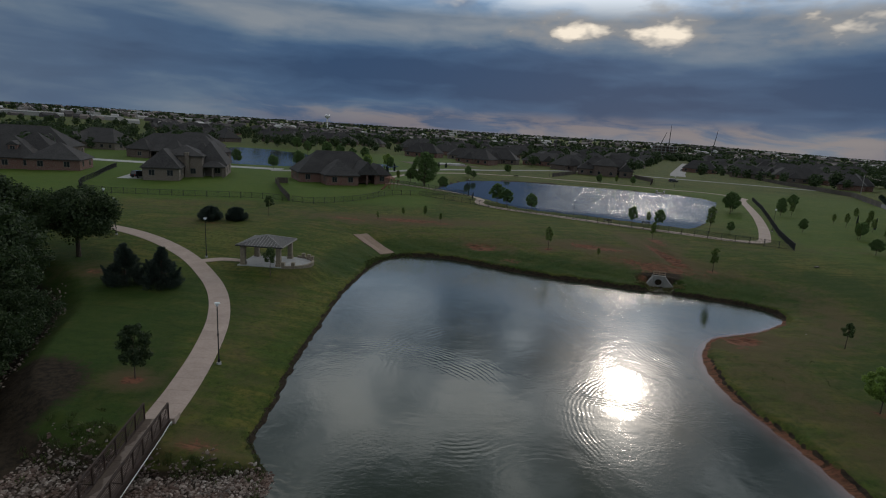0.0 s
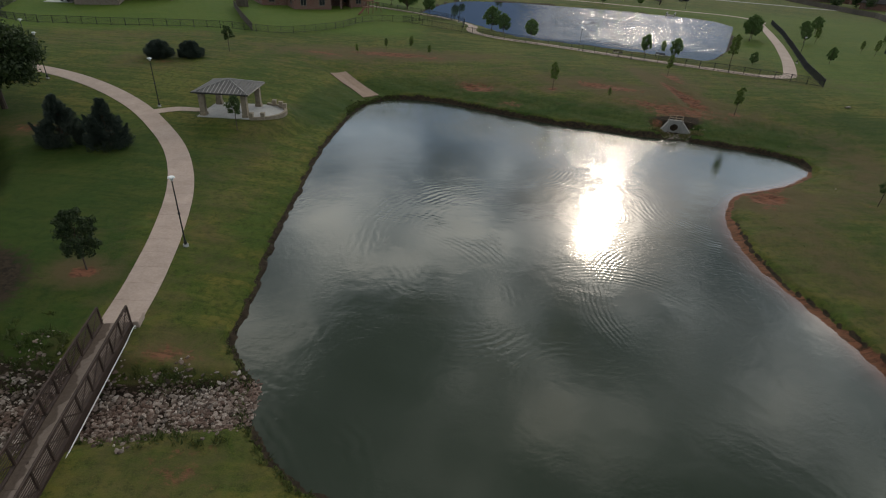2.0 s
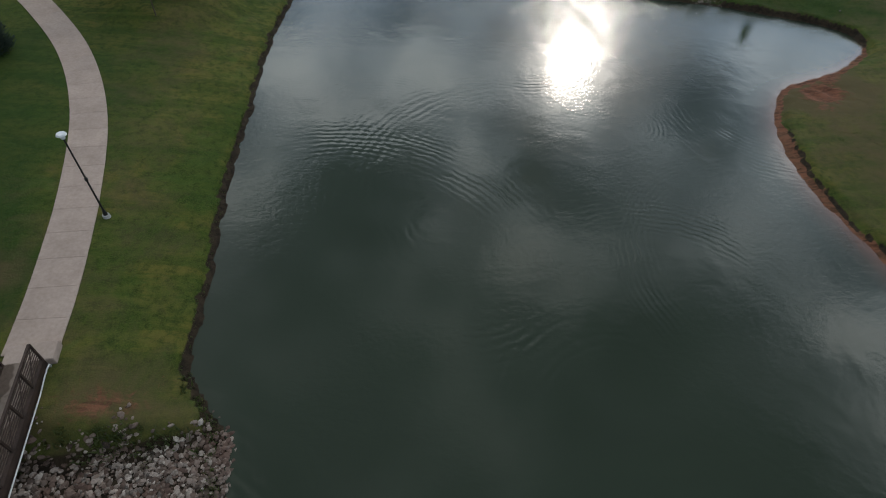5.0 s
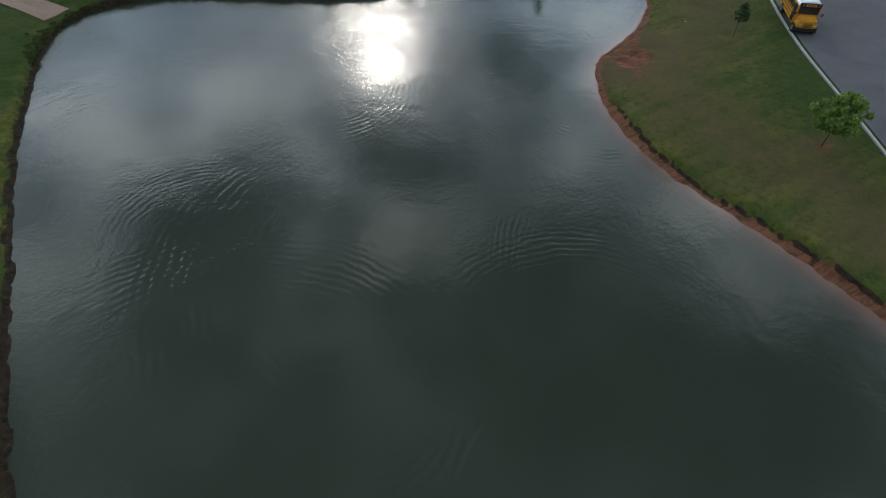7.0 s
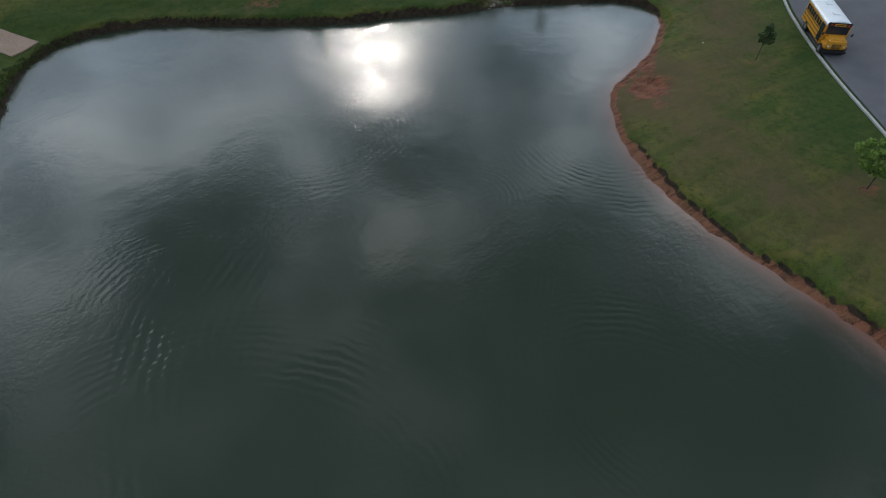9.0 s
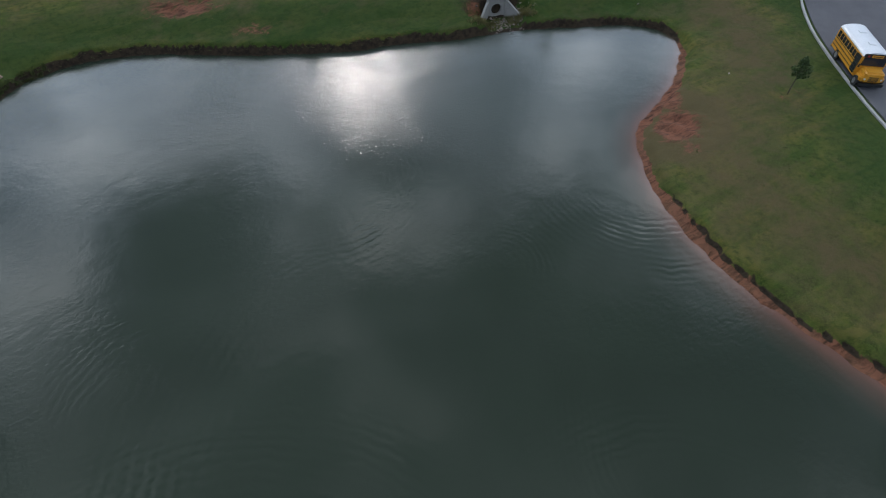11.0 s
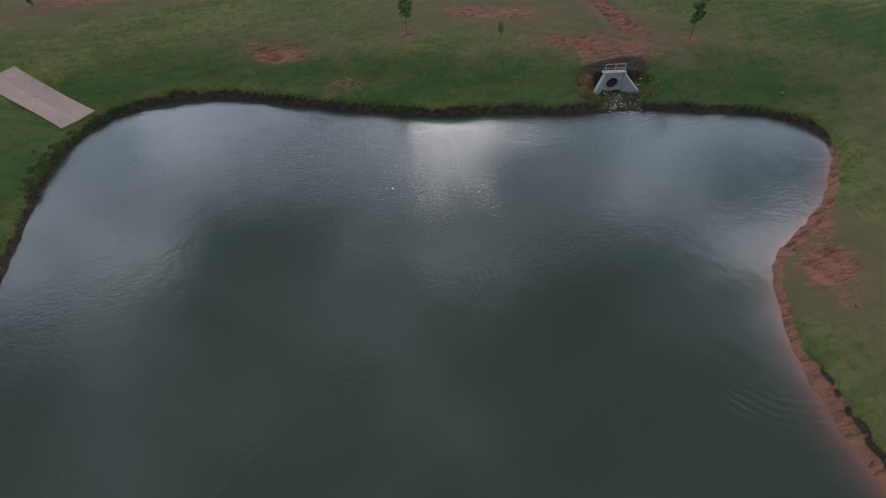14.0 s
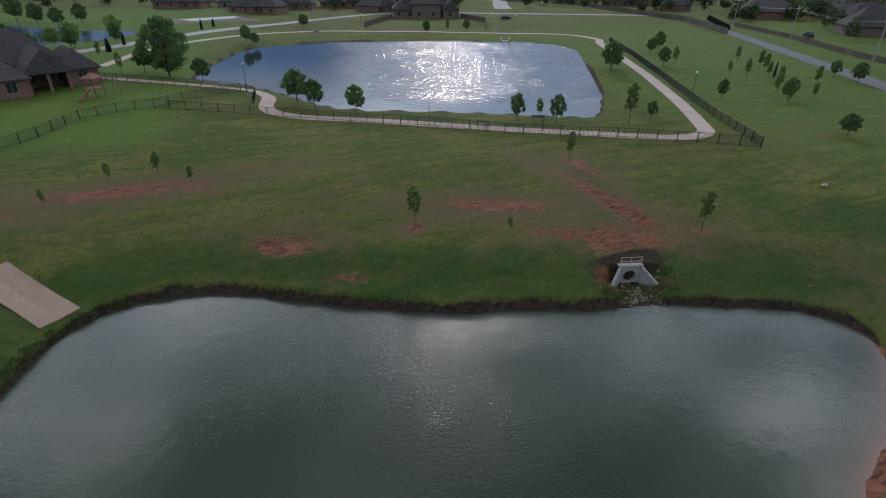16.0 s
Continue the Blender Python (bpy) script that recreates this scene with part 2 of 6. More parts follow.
def ripple_train(n, at, warp, x, y, r0, r1, length, dx, dy):
    """Height of one train of waves, fading out at both its rims and to the sides."""
    off = n.vmath("SUBTRACT", at, (x, y, 0.0))
    d = n.vmath("LENGTH", off)
    way = n.vmath("DOT_PRODUCT", n.vmath("NORMALIZE", off), (dx, dy, 0.0))
    rim = n.math("DIVIDE", n.math("SUBTRACT", d, (r0 + r1) / 2), (r1 - r0) / 2)
    bell = n.math("MAXIMUM", n.math("SUBTRACT", 1.0, n.math("MULTIPLY", rim, rim)), 0.0)
    side = n.math("MAXIMUM", n.math("MULTIPLY", n.math("SUBTRACT", way, 0.45), 2.0), 0.0)
    wave = n.math("SINE", n.math("ADD", n.math("MULTIPLY", d, 2 * math.pi / length), warp))
    return n.math("MULTIPLY", n.math("MULTIPLY", wave, 0.0088 * length), n.math("MULTIPLY", bell, side))


def water_material(name, body, silt, swell, still, calm, rough_chop, trains=(), lull=0.12, size=5.2, steep=0.048, long=1.25):
    """Pond water: smooth where it lies sheltered, choppy where the wind reaches it. Heights in metres."""
    m, n, b = material(name, 0.06)
    at = n.add("ShaderNodeTexCoord").outputs["Object"]
    s = n.add("ShaderNodeAttribute", {"attr": "silt"}).outputs["Fac"]
    chop = n.add("ShaderNodeAttribute", {"attr": "chop"}).outputs["Fac"]
    cloudy = n.ramp(n.noise(at, 0.05, 4.0, 0.6, 0.6), (0.35, 0.0), (0.65, 1.0))
    n.put(b, "Base Color", n.mix(s, n.mix(cloudy, body, tuple(1.25 * v for v in body)), silt))
    n.put(b, "Roughness", n.math("ADD", still, n.math("MULTIPLY", chop, rough_chop)))
    b.inputs["IOR"].default_value = 1.33
    gust = n.ramp(n.noise(at, 0.085, 4.0, 0.6, 1.2), (0.42, lull), (0.62, 1.0))
    small = n.noise(n.vmath("MULTIPLY", at, (1.0, 1.4, 1.0)), 2.6, 3.0, 0.6, 0.4)
    wide = n.noise(at, 0.5, 2.0, 0.5, 0.3)
    fine = n.noise(n.vmath("MULTIPLY", at, (1.0, long, 1.0)), size, 2.0, 0.55, 0.6)
    puffs = n.ramp(n.noise(at, 0.07, 3.0, 0.6, 0.8), (0.40, 0.40), (0.60, 1.0))
    h = n.math("ADD", n.math("MULTIPLY", small, n.math("MULTIPLY", gust, calm)), n.math("MULTIPLY", fine, n.math("MULTIPLY", n.math("MULTIPLY", chop, puffs), steep)))
    h = n.math("ADD", h, n.math("MULTIPLY", wide, swell))
    if trains:
        warp = n.math("ADD", n.math("MULTIPLY", n.noise(at, 0.4, 3.0, 0.6), 11.0), n.math("MULTIPLY", n.noise(at, 1.3, 2.0, 0.5), 3.5))
        broken = n.ramp(n.noise(at, 0.22, 3.0, 0.6, 0.5), (0.42, 0.10), (0.62, 1.0))
        waves = ripple_train(n, at, warp, *trains[0])
        for t in trains[1:]:
            waves = n.math("ADD", waves, ripple_train(n, at, warp, *t))
        h = n.math("ADD", h, n.math("MULTIPLY", waves, broken))
    bp = n.add("ShaderNodeBump", None, Strength=1.0, Distance=1.0, Height=h)
    n.put(b, "Normal", bp.outputs[0])
    return m


def deck_material():
    """Damp brown concrete, worn pale along the middle where feet tread."""
    m, n, b = material("bridge_deck_concrete", 0.9)
    at = n.add("ShaderNodeTexCoord").outputs["Object"]
    p = n.add("ShaderNodeSeparateXYZ", None, i0=at).outputs
    wave = n.math("MULTIPLY", n.math("SUBTRACT", n.noise(n.vmath("MULTIPLY", at, (0.45, 0.0, 0.0)), 1.0, 3.0, 0.55), 0.5), 2.4)
    off = n.math("ABSOLUTE", n.math("ADD", n.math("SUBTRACT", p[1], 0.05), wave))
    grain = n.noise(at, 6.0, 6.0, 0.7)
    worn = n.ramp(n.math("ADD", off, n.math("MULTIPLY", n.math("SUBTRACT", grain, 0.5), 0.10)), (0.33, 1.0), (0.40, 0.0))
    damp = n.mix(n.ramp(grain, (0.35, 0.0), (0.65, 1.0)), (0.085, 0.060, 0.045), (0.125, 0.090, 0.068))
    pale = n.mix(n.ramp(grain, (0.35, 0.0), (0.65, 1.0)), (0.19, 0.145, 0.118), (0.25, 0.195, 0.16))
    n.put(b, "Base Color", n.mix(worn, damp, pale))
    n.put(b, "Normal", n.add("ShaderNodeBump", None, Strength=0.3, Distance=0.02, Height=grain).outputs[0])
    return m


GRASS = grass_material()
WATER = water_material("pond_water", (0.026, 0.036, 0.025), (0.21, 0.09, 0.064), 0.018, 0.07, 0.013, -0.03, RIPPLES)
WATER_FAR = water_material("rippled_pond_water", (0.018, 0.026, 0.033), (0.03, 0.04, 0.04), 0.0, 0.05, 0.004, 0.0, lull=0.9, size=1.35, steep=0.22, long=1.2)
CONCRETE = mottled("worn_concrete", (0.32, 0.245, 0.205), (0.45, 0.35, 0.30), 0.7, 0.9, vary=0.04)
CONCRETE_GREY = mottled("grey_concrete", (0.30, 0.30, 0.29), (0.46, 0.455, 0.44), 0.9, 0.9)
KERB_GREY = mottled("weathered_kerb_concrete", (0.20, 0.195, 0.18), (0.31, 0.30, 0.28), 1.1, 0.9)
ASPHALT = mottled("asphalt", (0.075, 0.075, 0.085), (0.115, 0.115, 0.125), 0.5, 0.9, fine=30)
STEEL_RUST = mottled("brown_steel", (0.030, 0.019, 0.015), (0.075, 0.045, 0.034), 3.0, 0.7, 0.3)
DECK = deck_material()
PIPE = mottled("white_pipe", (0.55, 0.55, 0.54), (0.7, 0.7, 0.68), 2.0, 0.5)
BLACK_METAL = mottled("black_painted_metal", (0.012, 0.013, 0.013), (0.028, 0.029, 0.029), 4.0, 0.5, 0.2, 0.05)
ROOF_METAL = mottled("standing_seam_roof", (0.062, 0.060, 0.060), (0.105, 0.102, 0.10), 1.2, 0.6, 0.2, 0.05)
STONE = mottled("tan_stone_block", (0.17, 0.135, 0.095), (0.32, 0.27, 0.20), 2.5, 0.9, bump=0.5)
ROCK = mottled("riprap_stone", (0.09, 0.070, 0.060), (0.30, 0.25, 0.215), 2.0, 0.9, bump=0.6, vary=0.6)
BARK = mottled("bark", (0.045, 0.034, 0.024), (0.12, 0.09, 0.065), 6.0, 0.95, bump=0.6)
LEAF = island_mottled("broad_leaves", (0.05, 0.10, 0.026), (0.15, 0.25, 0.075))
LEAF_MID = island_mottled("dull_leaves", (0.028, 0.058, 0.018), (0.10, 0.15, 0.048))
ROOF_SEAM = mottled("pale_roof_seam", (0.22, 0.215, 0.205), (0.32, 0.31, 0.30), 2.0, 0.55, 0.2, 0.0)
LEAF_BRIGHT = island_mottled("bright_leaves", (0.12, 0.21, 0.035), (0.32, 0.44, 0.10))
RAMP_TAN = mottled("tan_concrete", (0.21, 0.142, 0.105), (0.31, 0.215, 0.160), 0.7, 0.9)
LEAF_YOUNG = island_mottled("young_leaves", (0.07, 0.12, 0.025), (0.19, 0.26, 0.065))
LEAF_DARK = island_mottled("dark_leaves", (0.014, 0.030, 0.010), (0.055, 0.090, 0.028))
NEEDLE = island_mottled("conifer_needles", (0.020, 0.036, 0.028), (0.078, 0.105, 0.082))
WOOD_FENCE = mottled("weathered_board", (0.050, 0.040, 0.032), (0.13, 0.105, 0.085), 1.5, 0.9, vary=0.2)


def part(name, bm, mat, parent, label=""):
    me = bpy.data.meshes.new(name)
    bm.normal_update()
    bm.to_mesh(me)
    bm.free()
    me.materials.append(mat)
    ob = new(name, me)
    ob.parent = parent
    if label:
        ob["label"] = label
    return ob


def thing(name, m, label, category, group="", kind=""):
    ob = new(name)
    ob.matrix_basis = m
    ob.empty_display_size = 0.2
    return tagged(ob, label, category, group, kind)


def box(bm, x0, y0, z0, x1, y1, z1, m=None):
    r = bmesh.ops.create_cube(bm, size=1.0)["verts"]
    t = Matrix.Translation(((x0 + x1) / 2, (y0 + y1) / 2, (z0 + z1) / 2)) @ Matrix.Diagonal((x1 - x0, y1 - y0, z1 - z0, 1))
    bmesh.ops.transform(bm, matrix=(m @ t) if m else t, verts=r)
    return r


def bar(bm, a, b, r, r2=None, n=6):
    """A round bar from a to b."""
    a, b = Vector(a), Vector(b)
    d = b - a
    v = bmesh.ops.create_cone(bm, cap_ends=True, segments=n, radius1=r, radius2=r if r2 is None else r2, depth=d.length)["verts"]
    m = Matrix.Translation((a + b) / 2) @ d.to_track_quat("Z", "Y").to_matrix().to_4x4()
    bmesh.ops.transform(bm, matrix=m, verts=v)
    return v


def mesh_from(name, verts, faces, mat):
    me = bpy.data.meshes.new(name)
    me.from_pydata(verts, [], faces)
    me.materials.append(mat)
    me.update()
    return me


# ---- the lie of the land ----
POND_1 = [(-11.9, 24.5), (-12.3, 31), (-12.9, 38), (-13, 46), (-13.2, 56), (-12.6, 66), (-11.2, 76.5), (-8.5, 81.3), (-4, 83.2),
          (1.4, 82.3), (7, 79.2), (13, 75.9), (19, 73.4), (23, 72.6), (28, 70.7), (34, 69.4), (40, 67), (44.5, 64.8), (46.3, 61.8),
          (44.6, 58.2), (39, 54.2), (33, 51.5), (29.7, 47.6), (27.7, 42.8), (27, 37), (27.6, 32), (28.3, 26), (28.6, 14), (26, 2),
          (18, -5), (9, -4), (2, 5), (-3, 13.6), (-6.3, 15.6), (-9.3, 18.9), (-9.8, 21.6)]
POND_2 = [(-4.4, 159), (1, 182), (9, 199), (23, 204), (42, 203.5), (60, 199), (76, 192.5), (88, 184.5), (88.5, 172), (78, 149),
          (66, 126), (59, 115), (53.5, 108.5), (48, 110.5), (42, 113.5), (36.5, 116.5), (30, 119.5), (22, 123), (16.5, 127.5),
          (10, 140), (5, 148), (-2, 154)]
POND_3 = [(-90, 198), (-118, 250), (-140, 330), (-95, 305), (-62, 262), (-24, 236), (-40, 215), (-62, 202)]
LEVEL_2, LEVEL_3 = 4.4, 5.5
CREEK = [(-10, 20), (-17, 19), (-24, 19.5), (-32, 24.5), (-37, 33), (-41, 42), (-48, 49), (-58, 54), (-85, 58)]


def rounded(points, n=4, closed=True):
    """A smooth line through the points."""
    p = np.array(points, float)
    out = []
    k = len(p)
    for i in range(k if closed else k - 1):
        a, b, c, d = (p[(i + j) % k] if closed else p[min(max(i + j, 0), k - 1)] for j in (-1, 0, 1, 2))
        for s in range(n):
            t = s / n
            out.append(0.5 * (2 * b + (c - a) * t + (2 * a - 5 * b + 4 * c - d) * t * t + (3 * b - a - 3 * c + d) * t ** 3))
    if not closed:
        out.append(p[-1])
    return np.array(out)


def line_distance(x, y, line, closed):
    best = np.full(np.shape(x), 1e9)
    inside = np.zeros(np.shape(x), bool)
    k = len(line)
    for i in range(k if closed else k - 1):
        (x1, y1), (x2, y2) = line[i], line[(i + 1) % k]
        dx, dy = x2 - x1, y2 - y1
        t = np.clip(((x - x1) * dx + (y - y1) * dy) / (dx * dx + dy * dy + 1e-9), 0, 1)
        best = np.minimum(best, (x1 + dx * t - x) ** 2 + (y1 + dy * t - y) ** 2)
        if closed and y1 != y2:
            inside ^= ((y1 > y) != (y2 > y)) & (x < dx * (y - y1) / dy + x1)
    best = np.sqrt(best)
    return np.where(inside, -best, best) if closed else best


def ease(a, b, v):
    s = np.clip((v - a) / (b - a), 0, 1)
    return s * s * (3 - 2 * s)


SHORE_1, SHORE_2, SHORE_3, BED = rounded(POND_1), rounded(POND_2, 3), rounded(POND_3, 3), rounded(CREEK, 3, False)


def wobble(x, y):
    return (np.sin(x * 1.9 + 1.3 * np.sin(y * 1.1)) * np.sin(y * 2.3 + 0.7) + 0.6 * np.sin(x * 4.1 + y * 3.3) * np.sin(y * 5.0 - x) + 0.5 * np.sin(x * 0.7 - 1.1 * y) * np.sin(0.9 * x + 0.4 * y)) * 0.12


def land(x, y):
    """Height of the ground, and the distances to the ponds and the creek."""
    x, y = np.asarray(x, float), np.asarray(y, float)
    d1 = line_distance(x, y, SHORE_1, True) + wobble(x, y)
    d2 = line_distance(x, y, SHORE_2, True)
    d3 = line_distance(x, y, SHORE_3, True)
    dc = line_distance(x, y, BED, False)
    out = np.maximum(d1, 0)
    rise = 2.3 + 2.1 * ease(45, 82, y) - 1.1 * ease(22, 30, x) * (1 - ease(52, 66, y))
    base = 0.30 + rise * (1 - np.exp(-out / 11)) + 1.2 * ease(100, 140, y) * ease(-25, 15, -x)
    far = np.hypot(x, y - 60)
    base = base + 0.05 * np.sin(x * 0.21 + 1) * np.sin(y * 0.17) * ease(3, 12, out) + (28.0 - 24.0 * ease(0.38, 0.70, x / (far + 1))) * ease(500, 2600, far)
    base = base - 0.75 * np.exp(-(((x + 12.6) * 0.70 - (y - 84.6) * 0.71) / 5.0) ** 2 - (((x + 12.6) * 0.71 + (y - 84.6) * 0.70) / 2.8) ** 2)
    # a bank cut by the water, then the bed
    lip = (0.22 + 0.16 * ease(60, 68, y)) * (0.75 + 0.5 * np.sin(0.9 * x + 0.5 * y) * np.sin(0.37 * x - 0.8 * y)) * np.exp(-out / 3.0)
    east_side = ease(22, 26, x) * (1 - ease(57, 63, y))
    foot = 0.02 + 0.16 * ease(0, 0.7, d1) * east_side
    bank = np.where(d1 > 0, foot + (base + lip - foot) * ease(-0.05 + 0.40 * east_side, 0.36 + 0.60 * east_side, d1), 0.02 - 0.9 * ease(0, 2.5, -d1))
    z = bank
    z = np.where(d2 < 7, np.where(d2 > 0, LEVEL_2 + 0.02 + (z - LEVEL_2 - 0.02) * ease(-1.5, 7, d2), LEVEL_2 - 0.8 * ease(0, 2, -d2)), z)
    z = np.where(d3 < 10, np.where(d3 > 0, LEVEL_3 + 0.02 + (z - LEVEL_3 - 0.02) * ease(-1, 10, d3), LEVEL_3 - 0.8 * ease(0, 3, -d3)), z)
    # the drain stands in a hollow dug down to the water
    u, v = (x - 33.75) * 0.970 - (y - 72.6) * 0.242, (x - 33.75) * 0.242 + (y - 72.6) * 0.970
    hollow = 0.06 + 0.05 * np.maximum(v + 2.5, 0) + 0.55 * ease(1.4, 2.4, np.abs(u)) + 2.2 * ease(3.0, 3.9, np.abs(u) + 0.30 * np.maximum(v, 0) + 0.25 * np.sin(2.1 * v) + 0.55 * np.maximum(-0.6 - v, 0)) + 3.5 * ease(0.1, 1.0, v)
    hollow = np.where((np.abs(u) > 1.2) & (np.abs(u) < 3.4), hollow + 2.0 * ease(0.6, 1.4, v) - 1.6 * ease(0.1, 1.0, v), hollow)
    z = np.where((np.abs(u) < 4.6) & (v > -6) & (v < 4) & (d1 > -0.5), np.minimum(z, hollow), z)
    # rain has cut small gullies through the bare clay
    for cx, cy, a, b, deep in ((34.8, 49.8, 2.2, 1.6, 0.40), (38.2, 82.0, 1.2, 6.0, 0.38), (6.6, 85.4, 2.8, 1.2, 0.25), (27.0, 84.8, 4.0, 1.0, 0.15), (36.0, 76.5, 5.0, 2.0, 0.14)):
        pit = np.exp(-(((x - cx) / a) ** 2 + ((y - cy) / b) ** 2))
        z = np.where(d1 > 0.6, z - deep * pit * (0.25 + np.abs(np.sin(1.5 * x + 0.8 * np.sin(2.1 * y) + 1.1 * y)) ** 0.6), z)
    level = 1 - ease(4.2, 8.0, np.hypot(x + 23.1, y - 63.2))
    z = z * (1 - level) + 2.72 * level
    cut = 0.10 + 0.004 * np.maximum(-9 - x, 0) ** 1.3 + 0.62 * np.maximum(dc - 1.3, 0)
    z = np.where((d1 > -0.3) & (x > -90), np.minimum(z, np.maximum(cut, 0.1)), z)
    return z, d1, d2, d3, dc


def spaced(lo, hi, step, reach, grow):
    mid = np.arange(lo, hi + step / 2, step)
    ends, s, v = [], step, 0.0
    while v < reach:
        s *= grow
        v += s
        ends.append(v)
    e = np.array(ends)
    return np.concatenate((lo - e[::-1], mid, hi + e))


gx = spaced(-34, 50, 0.30, 3800, 1.09)
gy = spaced(4, 90, 0.30, 3800, 1.085)
GX, GY = np.meshgrid(gx, gy)
GZ, D1, D2, D3, DC = land(GX, GY)


def height(x, y):
    """Height of the ground sheet at a place."""
    i = int(np.clip(np.searchsorted(gx, x) - 1, 0, len(gx) - 2))
    j = int(np.clip(np.searchsorted(gy, y) - 1, 0, len(gy) - 2))
    u, v = (x - gx[i]) / (gx[i + 1] - gx[i]), (y - gy[j]) / (gy[j + 1] - gy[j])
    return float((GZ[j, i] * (1 - u) + GZ[j, i + 1] * u) * (1 - v) + (GZ[j + 1, i] * (1 - u) + GZ[j + 1, i + 1] * u) * v)


# (x, y, half length, half width, turn in degrees, strength) of the bare patches
DIRT_EAST = [(34.9, 49.8, 1.6, 1.15, 25, 2.0), (37.0, 52.6, 1.2, 0.8, 25, 1.15), (33.3, 47.4, 0.8, 0.8, 0, 0.75), (35.5, 76.2, 4.6, 2.2, -15, 0.96), (38.2, 82, 0.85, 4.8, 14, 1.7),
        (39.8, 90.6, 1, 2.4, 10, 1), (27, 84.8, 4.6, 1.1, -20, 1.2), (31, 78.5, 3.6, 1.2, -20, 0.78), (31.7, 73.1, 1.0, 1.0, 0, 1.0),
             (18.2, 83.7, 0.8, 0.6, 0, 1.13), (43, 74.9, 0.8, 0.6, 0, 0.98), (45, 48, 1.2, 0.7, 0, 0.6), (37.3, 33.2, 0.9, 0.7, 0, 0.75)]
DIRT_WEST = [(6.6, 85.4, 3.0, 1.3, -25, 1.1), (11.4, 79.3, 2, 0.7, -25, 0.78),
        (-8, 99, 7, 1.3, 5, 1.12), (-1.2, 98.4, 2.6, 0.9, -10, 0.84), (-20, 96, 5, 1.5, -5, 0.78), (-14.6, 22.8, 1.9, 0.9, 0, 0.68),
        (-11.2, 15.6, 1.5, 1.5, 0, 0.55), (-11.6, 12.6, 2, 1.2, 30, 0.62), (-22.9, 29.3, 0.75, 0.6, 0, 1.25), (-42, 53.5, 1.8, 1.2, 0, 0.7),
        (-52, 100, 6, 2, 20, 0.45), (-41, 80, 3, 2, 0, 0.5)]
dirt = np.zeros_like(GX)
halo = np.zeros_like(GX)
for cx, cy, a, b, turn, k in DIRT_EAST + DIRT_WEST:
    c, s = math.cos(radians(turn)), math.sin(radians(turn))
    u, v = ((GX - cx) * c + (GY - cy) * s) / a, (-(GX - cx) * s + (GY - cy) * c) / b
    dirt = np.maximum(dirt, k * np.exp(-0.6 * (u * u + v * v)))
    halo = np.maximum(halo, 0.85 * k * np.exp(-0.09 * (u * u + v * v)))
east = ease(20, 26, GX) * (1 - ease(58, 64, GY))
ragged = 0.06 + 0.14 * np.sin(0.35 * GY + 0.2 * GX) + 0.06 * np.sin(1.1 * GY - 0.5 * GX)
dirt = np.maximum(dirt, 2.2 * east * (1 - ease(0.14 + ragged, 0.44 + ragged, D1)) * (D1 > -2.5))
north = ease(12, 18, GX) * (1 - ease(25, 29, GX)) * ease(66, 68, GY)
dirt = np.maximum(dirt, 0.45 * north * (1 - ease(0.3, 0.9, D1)) * (D1 > -1))
mud = 1.1 * (1 - ease(0.02, 0.27, D1)) * (D1 > -3) * (1 - np.maximum(east, 0.2 * north))
# dark line on the east bank: brown soil plus the undercut's shade, painted in
mud = np.maximum(mud, 1.0 * east * (0.30 + 0.70 * (1 - ease(42, 47, GY))) * np.exp(-((D1 - 0.42 - ragged) / 0.15) ** 2))
mud = np.maximum(mud, 1.15 * ease(74, 78, GY + 0.35 * GX) * (1 - ease(0.15, 0.45, D1)) * (D1 > -3) * (1 - 0.1 * north))
mud = np.maximum(mud, 0.9 * (1 - ease(0.2, 0.9, D2)) * (D2 > -3))
mud = np.maximum(mud, 0.75 * (1 - ease(1.5, 4.0, DC)) * (GX < -19))
mud = np.maximum(mud, 1.0 * (1 - ease(1.0, 2.4, DC)) * (D1 > -1))
# creek bank: dark brown soil, darkened further as painted tree shade
mud = np.maximum(mud, 1.3 * np.exp(-(((GX + 30.5) / 5.5) ** 2 + ((GY - 26) / 5.5) ** 2)))
mud = np.maximum(mud, 1.2 * np.exp(-(((GX - 34.0) / 3.9) ** 2 + ((GY - 73.5) / 1.4) ** 4)))
mud = mud * (1 - 0.75 * np.exp(-(((GX - 31.7) / 1.0) ** 2 + ((GY - 73.1) / 1.0) ** 2)))
eastern = ease(24, 29, GX) * (1 - ease(70, 80, GY))
dry = 0.34 * np.exp(-((D1 - 6) / 5.0) ** 2) * (GY < 70) * (1 - eastern) + 0.32 * np.exp(-((GY - 91) / 7) ** 2) + 0.62 * eastern * np.exp(-((D1 - 5.5) / 5.0) ** 2)
bank = np.exp(-((D1 - 3.2) / 3.2) ** 2) * ease(60, 68, GY) * (D1 > 0)
dry = np.maximum(halo, dry) * (1 - 0.75 * bank)
# dense dark grass; the last term paints tree shade by the bridge's north end
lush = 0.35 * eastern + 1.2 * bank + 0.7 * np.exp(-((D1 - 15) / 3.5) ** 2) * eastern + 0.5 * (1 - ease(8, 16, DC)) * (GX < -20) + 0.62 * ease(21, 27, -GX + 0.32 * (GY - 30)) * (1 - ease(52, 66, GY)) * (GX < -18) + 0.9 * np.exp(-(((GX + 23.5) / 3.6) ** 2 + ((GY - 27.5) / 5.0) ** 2))

